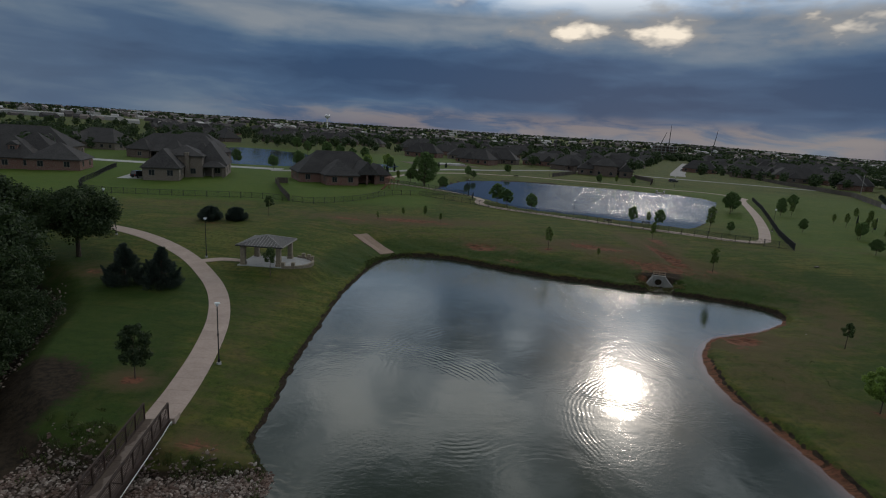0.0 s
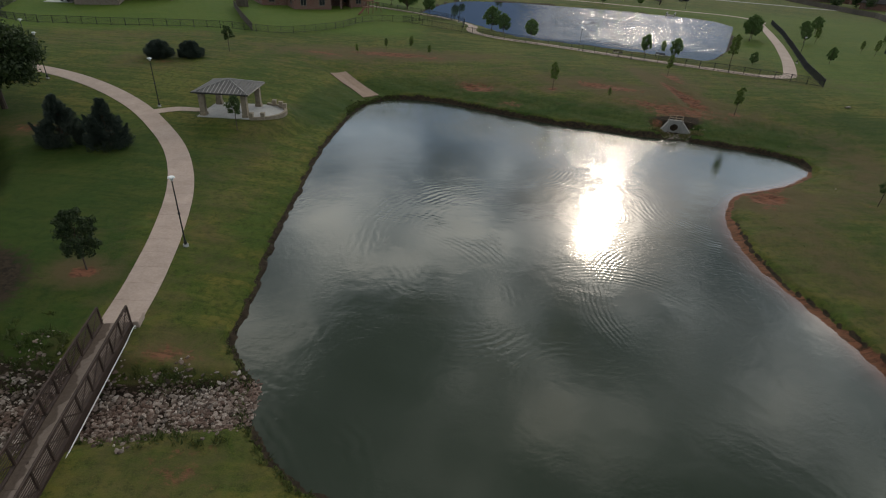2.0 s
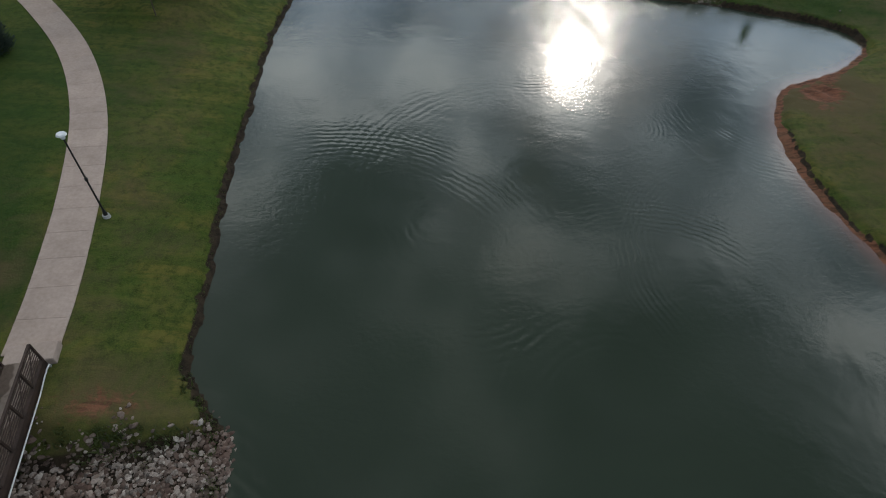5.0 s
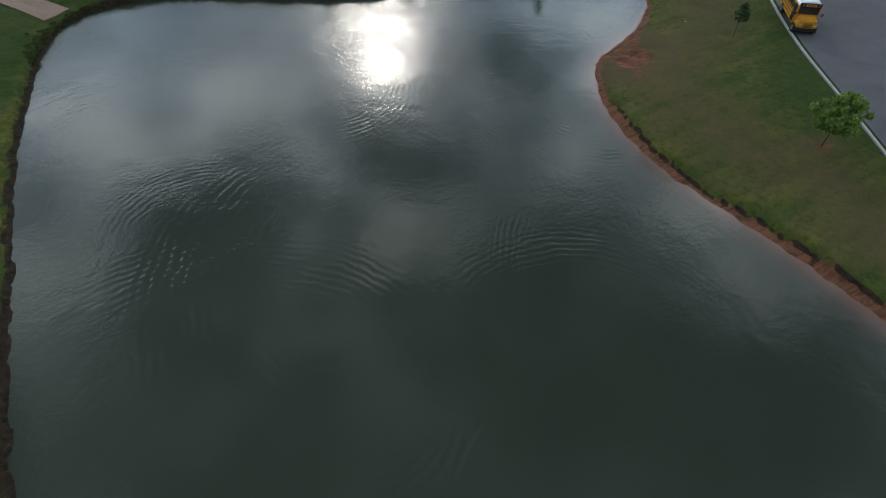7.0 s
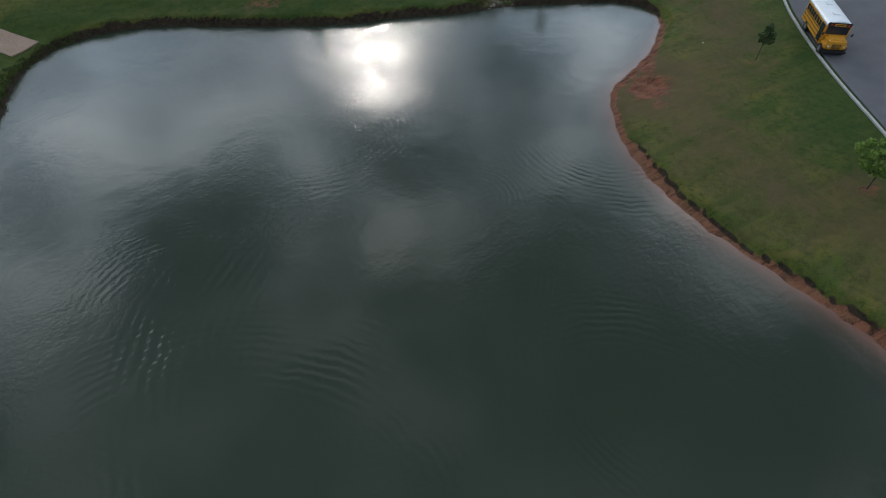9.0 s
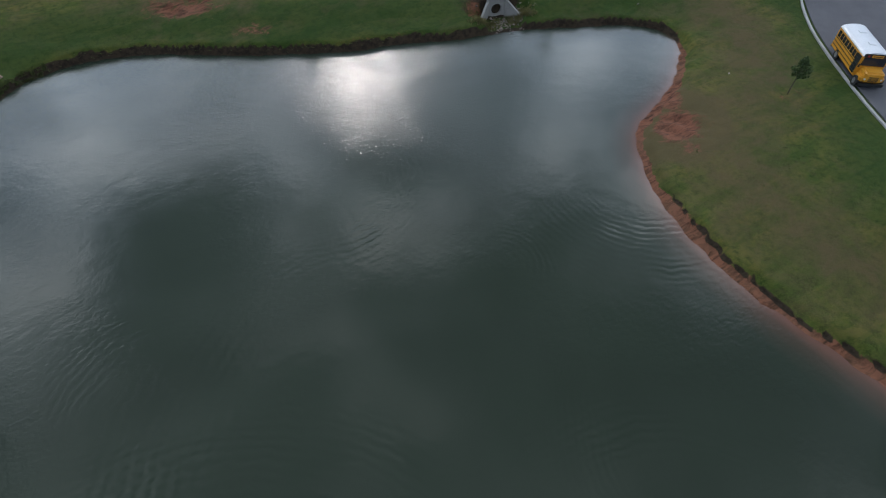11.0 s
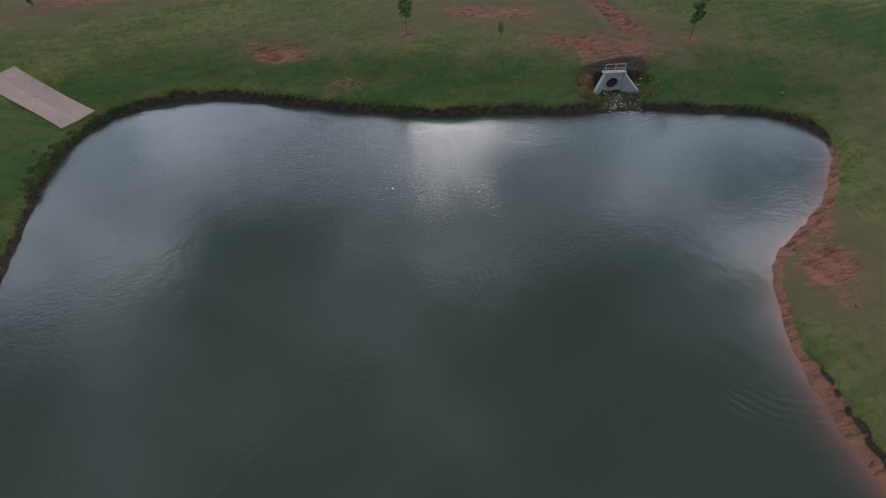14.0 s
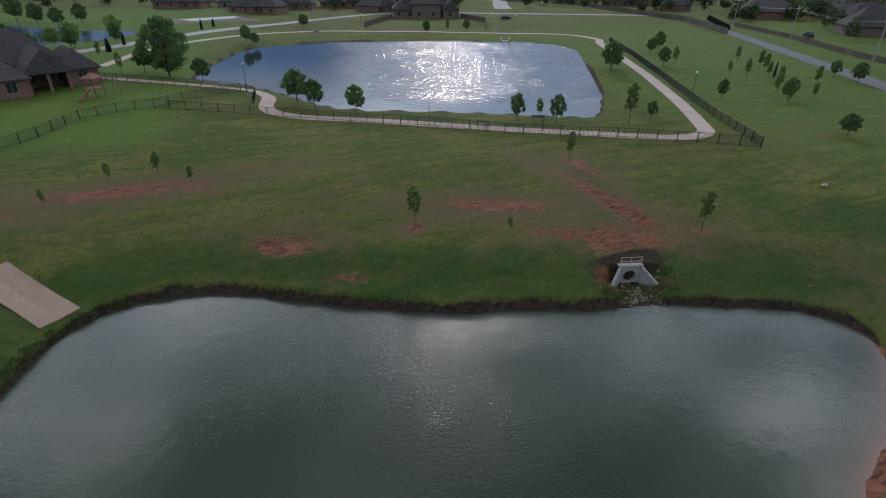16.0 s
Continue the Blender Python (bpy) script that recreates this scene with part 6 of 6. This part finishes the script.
    part("entry_door", bm, GLASS_DARK, top)
    bm = bmesh.new()
    box(bm, L0 + 0.2, -0.9, 0.35, 1.2, 0.9, 0.56)
    part("chassis", bm, BLACK_METAL, top)
    return top


school_bus(51.45, 46.15, 230.7)

# ---- far woods, skyline ----
rng = np.random.default_rng(4)


def far_woods(name, label, n, lo, hi, left, right, size, mat, seed, holes=(), m=70):
    r = np.random.default_rng(seed)
    vs, fs, k = [], [], 0
    made = 0
    while made < n:
        y = lo + (hi - lo) * r.random() ** 1.4
        x = r.uniform(left, right) * (y + 40)
        if any(abs(x - a) < c and abs(y - b) < d for a, b, c, d in holes):
            continue
        if min((x - a) ** 2 + (y - b) ** 2 for a, b in taken) < 11 ** 2:
            continue
        if abs(x - (137 + (y - 337) * 0.465)) < 16 and 300 < y < 620:
            continue
        h = r.uniform(4.5, 9.5)
        d = r.normal(size=(m, 3))
        d /= np.linalg.norm(d, axis=1)[:, None]
        c = np.array((x, y, height(x, y) + h * 0.56))
        p = c + d * np.array((h * 0.42, h * 0.42, h * 0.46)) * (r.random(m) ** 0.35)[:, None] * r.uniform(0.75, 1.15, (m, 1))
        u = r.normal(size=(m, 3))
        v = np.cross(u, d)
        u *= size * h / np.linalg.norm(u, axis=1)[:, None]
        v *= size * h / (np.linalg.norm(v, axis=1)[:, None] + 1e-9)
        vs.append(np.stack((p - u, p - v, p + u, p + v), 1).reshape(-1, 3))
        fs.append(np.arange(4 * m).reshape(-1, 4) + k)
        k += 4 * m
        made += 1
    ob = new(name, quads_mesh(name, np.concatenate(vs), np.concatenate(fs), mat))
    return tagged(ob, label, "woods", kind="stuff")


OPEN = [(-60, 272, 100, 75), (30, 260, 150, 42), (60, 180, 110, 60)]
far_woods("woods", "dark scattered trees among the distant houses", 560, 270, 900, -0.75, 0.95, 0.085, LEAF_DARK, 8, OPEN + [(-500, 780, 300, 140)], m=130)
far_woods("woods", "thin dark line of trees along the horizon", 2400, 2000, 3700, -0.95, 1.15, 0.26, LEAF_DARK, 15, m=20)
far_woods("woods", "hazy distant belt of dark green trees", 4200, 620, 2600, -0.95, 1.15, 0.17, LEAF_DARK, 9, [(-640, 860, 330, 230)])
far_woods("woods", "green trees between the gardens beyond the lane", 330, 60, 330, 0.88, 1.75, 0.065, LEAF_DARK, 10, [(60, 120, 88, 200), (150, 190, 30, 70)], m=120)
far_woods("woods", "dark belt of trees behind the eastern gardens", 420, 220, 900, 0.72, 1.5, 0.11, LEAF_DARK, 14)
far_woods("woods", "green trees behind the western houses", 120, 150, 420, -1.0, -0.45, 0.09, LEAF_DARK, 13, [(-108, 150, 30, 40), (-70, 145, 30, 40), (-108, 200, 24, 30), (-105, 270, 30, 60)])


def town_material():
    m, n, b = material("distant_roofs", 0.9)
    t = n.add("ShaderNodeNewGeometry").outputs["Random Per Island"]
    c = n.ramp(t, (0.0, (0.06, 0.055, 0.055)), (0.45, (0.12, 0.10, 0.095)), (0.7, (0.24, 0.20, 0.18)), (1.0, (0.55, 0.54, 0.52)))
    n.put(b, "Base Color", c)
    return m


def distant_town():
    """Hundreds of far small roofs, too many and too small to count."""
    r = random.Random(23)
    vs, fs = [], []
    for _ in range(900):
        y = 800 + 1700 * r.random() ** 1.2
        x = r.uniform(-0.9, 1.05) * (y + 40)
        w, d, h, up_h = r.uniform(9, 26), r.uniform(8, 14), r.uniform(3, 6), r.uniform(1.5, 4)
        z = height(x, y) - 0.3
        m = pose(x, y, z, 0, 0, r.uniform(0, 180))
        k = len(vs)
        w, d = w / 2, d / 2
        vs += [m @ Vector(p) for p in ((-w, -d, 0), (w, -d, 0), (w, d, 0), (-w, d, 0), (-w, -d, h), (w, -d, h), (w, d, h), (-w, d, h), (-w, 0, h + up_h), (w, 0, h + up_h))]
        fs += [tuple(j + k for j in f) for f in ((0, 1, 5, 4), (1, 2, 6, 9, 5), (2, 3, 7, 6), (3, 0, 4, 8, 7), (4, 5, 9, 8), (6, 7, 8, 9))]
    ob = new("distant_town", mesh_from("distant_town", vs, fs, town_material()))
    tagged(ob, "far town of small pale and brown roofs", "town", kind="stuff")


distant_town()

WHITE_METAL = mottled("pale_sheet_metal", (0.24, 0.235, 0.22), (0.36, 0.35, 0.33), 0.1, 0.7)


def far_building(x, y, w, d, h, turn, label):
    top = thing("warehouse", pose(x, y, height(x, y) - 0.3, 0, 0, turn), label, "building", "distant pale warehouses")
    bm = bmesh.new()
    box(bm, -w / 2, -d / 2, 0, w / 2, d / 2, h)
    part("wall", bm, WHITE_METAL, top)
    bm = bmesh.new()
    hip_roof(bm, -w / 2, -d / 2, w / 2, d / 2, h + 0.2, 1.5, 0.4, "x")
    part("roof", bm, WHITE_METAL, top)


for x, y, w, h in ((-700, 860, 80, 6), (-600, 900, 50, 6), (-800, 1120, 80, 6), (-860, 1400, 60, 6), (-600, 1200, 50, 5), (-480, 1400, 70, 5), (-300, 1500, 50, 5), (-180, 1600, 60, 5), (0, 1700, 50, 5), (250, 1750, 60, 5), (700, 900, 40, 6)):
    far_building(x, y, w, 22, h, rnd.uniform(-8, 8), "long pale warehouse on the horizon")


TANK_WHITE = mottled("white_painted_tank", (0.62, 0.62, 0.60), (0.78, 0.78, 0.76), 0.1, 0.6)


def water_tower(x, y):
    top = thing("water_tower", pose(x, y, height(x, y)), "white water tower on a slim stem far off", "water tower")
    bm = bmesh.new()
    bar(bm, (0, 0, 0), (0, 0, 27), 2.2, 1.5, 14)
    part("stem", bm, TANK_WHITE, top)
    bm = bmesh.new()
    bmesh.ops.create_uvsphere(bm, u_segments=20, v_segments=12, radius=7.5, matrix=Matrix.Translation((0, 0, 31)) @ Matrix.Diagonal((1, 1, 0.72, 1)))
    part("tank", bm, TANK_WHITE, top)


water_tower(-360, 1480)


def crane(x, y, lean, tall, side):
    top = thing("crane", pose(x, y, height(x, y)), "thin dark lattice crane on the horizon", "crane", "far cranes")
    bm = bmesh.new()
    a, b = Vector((0, 0, 0)), Vector((lean, 0, tall))
    for o in ((-0.8, 0, 0), (0.8, 0, 0)):
        bar(bm, a + Vector(o), b, 0.35, 0.25, 5)
    for k in range(10):
        p, q = a.lerp(b, k / 10), a.lerp(b, (k + 1) / 10)
        s = 0.8 * (1 - k / 10)
        bar(bm, p + Vector((-s, 0, 0)), q + Vector((s, 0, 0)), 0.18, n=4)
    part("boom", bm, BLACK_METAL, top)
    bm = bmesh.new()
    box(bm, -4, -3, 0, 4, 3, 4)
    part("cab", bm, BLACK_METAL, top)


crane(338, 850, 0.0, 50, 0)
crane(318, 850, 14, 38, 0)
crane(420, 880, 6, 46, 0)


def frame_building(x, y):
    top = thing("building_shell", pose(x, y, height(x, y), 0, 0, -8), "grey unfinished building frame beside cranes", "building")
    for k in range(4):
        bm = bmesh.new()
        box(bm, -18, -8, 4.2 * k + 3.6, 18, 8, 4.2 * k + 4.2)
        part("floor_slab", bm, CONCRETE_GREY, top)
        for i in range(7):
            bm = bmesh.new()
            box(bm, -17.5 + i * 5.8, -7.8, 4.2 * k, -16.9 + i * 5.8, -7.2, 4.2 * k + 3.6)
            part("column", bm, CONCRETE_GREY, top)
    bm = bmesh.new()
    box(bm, -17, -2, 0, 17, 6, 16)
    part("core_wall", bm, BRICK_BROWN, top)


frame_building(328, 840)


POLE_GREY = mottled("bleached_pole_timber", (0.20, 0.185, 0.17), (0.33, 0.31, 0.285), 1.5, 0.9, vary=0.15)


def utility_pole(x, y, turn):
    top = thing("utility_pole", pose(x, y, height(x, y), 0, 0, turn), "weathered wooden utility pole with a crossarm", "pole", "utility poles along the lane")
    bm = bmesh.new()
    bar(bm, (0, 0, -0.3), (0, 0, 10.5), 0.17, 0.11, 8)
    part("pole", bm, POLE_GREY, top)
    bm = bmesh.new()
    box(bm, -1.2, -0.06, 9.7, 1.2, 0.06, 9.85)
    part("crossarm", bm, POLE_GREY, top)
    return top


up_ = utility_pole(150, 158, 60)
for x, y in ((131, 122), (168, 196), (186, 236), (112, 88)):
    copy_thing(up_, pose(x, y, height(x, y), 0, 0, 60))


def power_line(points):
    x0, y0 = points[0]
    top = thing("power_line", pose(x0, y0, height(x0, y0)), "thin dark overhead cables between the utility poles", "cable")
    inv = top.matrix_basis.inverted()
    for off in (-1.0, 0.0, 1.0):
        bm = bmesh.new()
        for (xa, ya), (xb, yb) in zip(points, points[1:]):
            a, b = Vector((xa + 0.5 * off, ya - 0.8 * off, height(xa, ya) + 9.9)), Vector((xb + 0.5 * off, yb - 0.8 * off, height(xb, yb) + 9.9))
            last = None
            for k in range(9):
                u = k / 8
                p = a.lerp(b, u) - Vector((0, 0, 1.1 * 4 * u * (1 - u)))
                if last is not None:
                    bar(bm, inv @ last, inv @ p, 0.016, n=4)
                last = p
        part("cable", bm, BLACK_METAL, top)


power_line([(112, 88), (131, 122), (150, 158), (168, 196), (186, 236)])
for k in range(9):
    u = k / 8
    x, y = 169 + 24 * u, 199 + 34 * u
    copy_thing(b1, pose(x, y, height(x, y) - 0.05, 0, 0, 70 * k) @ Matrix.Diagonal((0.42, 0.42, 0.8, 1)))


# ---- parked cars ----
CAR_DARK = mottled("dark_car_paint", (0.012, 0.014, 0.02), (0.03, 0.033, 0.042), 0.8, 0.25, 0.2, 0.0)
CAR_SILVER = mottled("silver_car_paint", (0.30, 0.31, 0.32), (0.42, 0.43, 0.44), 0.8, 0.25, 0.4, 0.0)


def parked_car(x, y, turn, paint, label, tall=1.0):
    top = thing("car", pose(x, y, height(x, y) + 0.06, 0, 0, turn), label, "car", "parked cars")
    part("body", soft_box(-2.3, -0.92, 0.35, 2.3, 0.92, 1.0, 0.14, 2), paint, top)
    bm = bmesh.new()
    lo = [(-2.1, -0.84), (1.0, -0.84), (1.0, 0.84), (-2.1, 0.84)]
    hi = [(-1.8, -0.68), (0.25, -0.68), (0.25, 0.68), (-1.8, 0.68)]
    a = [bm.verts.new((u, v, 0.98)) for u, v in lo]
    b = [bm.verts.new((u, v, 0.98 + 0.68 * tall)) for u, v in hi]
    for k in range(4):
        bm.faces.new((a[k], a[(k + 1) % 4], b[(k + 1) % 4], b[k]))
    bm.faces.new(b)
    bm.faces.new(a[::-1])
    bmesh.ops.recalc_face_normals(bm, faces=bm.faces)
    part("glasshouse", bm, GLASS_DARK, top, "dark glazed cabin")
    part("roof", soft_box(-1.85, -0.72, 0.96 + 0.68 * tall, 0.32, 0.72, 1.04 + 0.68 * tall, 0.03), paint, top)
    for sx in (-1.45, 1.42):
        for s in (-1, 1):
            bm = bmesh.new()
            bar(bm, (sx, s * 0.70, 0.34), (sx, s * 0.93, 0.34), 0.34, n=16)
            wh = part("wheel", bm, RUBBER, top)
            bm = bmesh.new()
            bar(bm, (sx, s * 0.92, 0.34), (sx, s * 0.95, 0.34), 0.19, n=12)
            part("rim", bm, CHROME, wh)
    for s in (-0.66, 0.66):
        bm = bmesh.new()
        box(bm, 2.24, s - 0.16, 0.68, 2.32, s + 0.16, 0.82)
        part("headlight", bm, LAMP_CLEAR, top)
        bm = bmesh.new()
        box(bm, -2.33, s - 0.14, 0.7, -2.25, s + 0.14, 0.86)
        part("tail_light", bm, LAMP_RED, top)
    return top


parked_car(-81.2, 128.5, 80, CAR_DARK, "dark sport utility car parked on a concrete driveway", 1.15)
parked_car(-79.8, 133.5, 80, CAR_SILVER, "pale car parked on a concrete driveway", 0.9)
parked_car(176, 173, 60, CAR_DARK, "dark sport utility car beside a house beyond the lane", 1.15)
parked_car(110, 258, 10, CAR_DARK, "small dark car on a street beyond the pond", 0.95)
parked_car(172, 396, 65, CAR_SILVER, "pale car on the suburban street", 0.95)
parked_car(190, 430, 65, CAR_DARK, "dark car on the suburban street", 0.95)

# ---- small things ----
PLAY_WOOD = mottled("reddish_timber", (0.13, 0.055, 0.035), (0.24, 0.11, 0.07), 2.0, 0.85)


def play_frame(x, y, turn):
    top = thing("play_frame", pose(x, y, height(x, y), 0, 0, turn), "wooden climbing frame with slide on a house lawn", "play frame")
    for sx in (-0.9, 0.9):
        for sy in (-0.9, 0.9):
            bm = bmesh.new()
            box(bm, sx - 0.06, sy - 0.06, -0.1, sx + 0.06, sy + 0.06, 2.9)
            part("post", bm, PLAY_WOOD, top)
    bm = bmesh.new()
    box(bm, -1, -1, 1.3, 1, 1, 1.4)
    part("platform", bm, PLAY_WOOD, top)
    bm = bmesh.new()
    hip_roof(bm, -0.9, -0.9, 0.9, 0.9, 2.9, 0.7, 0.2)
    part("roof", bm, PLAY_WOOD, top)
    bm = bmesh.new()
    bar(bm, (1, 0, 2.2), (4.2, 0, 2.2), 0.06, n=6)
    part("swing_beam", bm, PLAY_WOOD, top)
    for s in (-1, 1):
        bm = bmesh.new()
        bar(bm, (4.2, 0, 2.2), (4.5, s * 0.9, -0.1), 0.05, n=6)
        part("leg", bm, PLAY_WOOD, top)
    bm = bmesh.new()
    for k in range(8):
        bar(bm, (-1 - 0.3 * k, 0, 1.35 - 0.17 * k), (-1.3 - 0.3 * k, 0, 1.18 - 0.17 * k), 0.22, n=6)
    part("slide", bm, PLAY_WOOD, top)


play_frame(-16.8, 137.2, 60)


def park_bench(x, y, turn):
    top = thing("park_bench", pose(x, y, height(x, y), 0, 0, turn), "dark metal park bench facing the pond", "bench", "benches by the pond path")
    for k in range(4):
        bm = bmesh.new()
        box(bm, -0.9, -0.2 + 0.12 * k, 0.43, 0.9, -0.11 + 0.12 * k, 0.46)
        part("seat_slat", bm, BLACK_METAL, top)
    for k in range(3):
        bm = bmesh.new()
        box(bm, -0.9, -0.27, 0.55 + 0.13 * k, 0.9, -0.24, 0.64 + 0.13 * k)
        part("back_slat", bm, BLACK_METAL, top)
    for s in (-0.8, 0.8):
        bm = bmesh.new()
        box(bm, s - 0.03, -0.26, -0.05, s + 0.03, -0.2, 0.95)
        box(bm, s - 0.03, 0.2, -0.05, s + 0.03, 0.26, 0.46)
        box(bm, s - 0.03, -0.2, 0.40, s + 0.03, 0.2, 0.43)
        part("leg_frame", bm, BLACK_METAL, top)
    return top


bench = park_bench(35.2, 107.6, -32)
copy_thing(bench, pose(43.6, 107.6, height(43.6, 107.6), 0, 0, -28))
copy_thing(bench, pose(28, 226.5, height(28, 226.5), 0, 0, 0))


def outfall(x, y, turn):
    top = thing("outfall", pose(x, y, height(x, y) + 0.1, 0, 0, turn), "pale concrete outfall chute at the far pond", "outfall")
    for s in (-1, 1):
        bm = bmesh.new()
        box(bm, s * 1.3 - 0.15, -3, -0.6, s * 1.3 + 0.15, 3, 0.5)
        part("side_wall", bm, KERB_GREY, top)
    bm = bmesh.new()
    box(bm, -1.15, -3, -0.5, 1.15, 3, -0.1)
    part("chute", bm, KERB_GREY, top)


outfall(80, 195.5, -25)
for x, y, s in ((60.9, 77.2, 0.5), (46.5, 66.2, 0.16), (44.0, 52.8, 0.12), (-15.2, 12.2, 0.3)):
    ob = new("boulder", ROCKS[2])
    ob.matrix_basis = pose(x, y, height(x, y) + 0.1 * s, 0, 0, 40) @ Matrix.Diagonal((1.6 * s, 0.8 * s, 0.5 * s, 1))
    tagged(ob, "pale flat stone lying in the grass", "stone", "loose stones")

# ---- beyond the far pond ----
SOIL_PLOT = mottled("bare_brown_soil", (0.075, 0.05, 0.038), (0.16, 0.105, 0.08), 0.25, 0.95)
ribbon([(-24, 265), (10, 285)], 17, "building_plot", "bare brown soil of a building plot", "plot", SOIL_PLOT, 12, lift=0.04, gap=-0.02)
slab = thing("foundation", pose(-6, 275.5, height(-6, 275.5) + 0.05, 0, 0, 30), "pale concrete house foundation on bare soil", "foundation")
bm = bmesh.new()
box(bm, -9, -5, -0.4, 9, 5, 0.35)
box(bm, 9.01, -2, -0.4, 13, 5, 0.3)
part("slab", bm, CONCRETE_GREY, slab)
for x, y, s, r in ((-33.4, 199.9, 1.5, 30), (-38.0, 201.4, 1.15, 80), (-28.4, 223.1, 1.5, 140)):
    plant(kerb_tree, x, y, s, r)
for x, y, s, r in ((-16.7, 158.2, 0.95, 20), (-23.9, 178.3, 0.9, 130)):
    plant(sap, x, y, s, r)
cypress = conifer(15, 3.3, 1.5, 0.45)
tagged(cypress, "narrow dark columnar evergreen on the lawn", "tree", "columnar evergreens")
cypress.name = "cypress"
plant(cypress, -24.3, 190.1, 0.62, 0, True, sz=0.9)
for x, y, s, sz in ((-23.0, 202.3, 0.7, 1.05), (-6.6, 239.3, 0.7, 1.0), (-3.4, 249.2, 0.8, 0.8), (106.5, 130.5, 0.4, 0.85), (105.7, 123.4, 0.42, 0.95)):
    plant(cypress, x, y, s, 40, sz=sz)

# ---- true size ----
# the plan above is drawn a little small: a school bus is 2.3 m wide and the footpath 2.5 m
SIZE = 1.15
for ob in scene.objects:
    if ob.parent is None and ob not in (cam, sun):
        ob.matrix_basis = Matrix.Scale(SIZE, 4) @ ob.matrix_basis
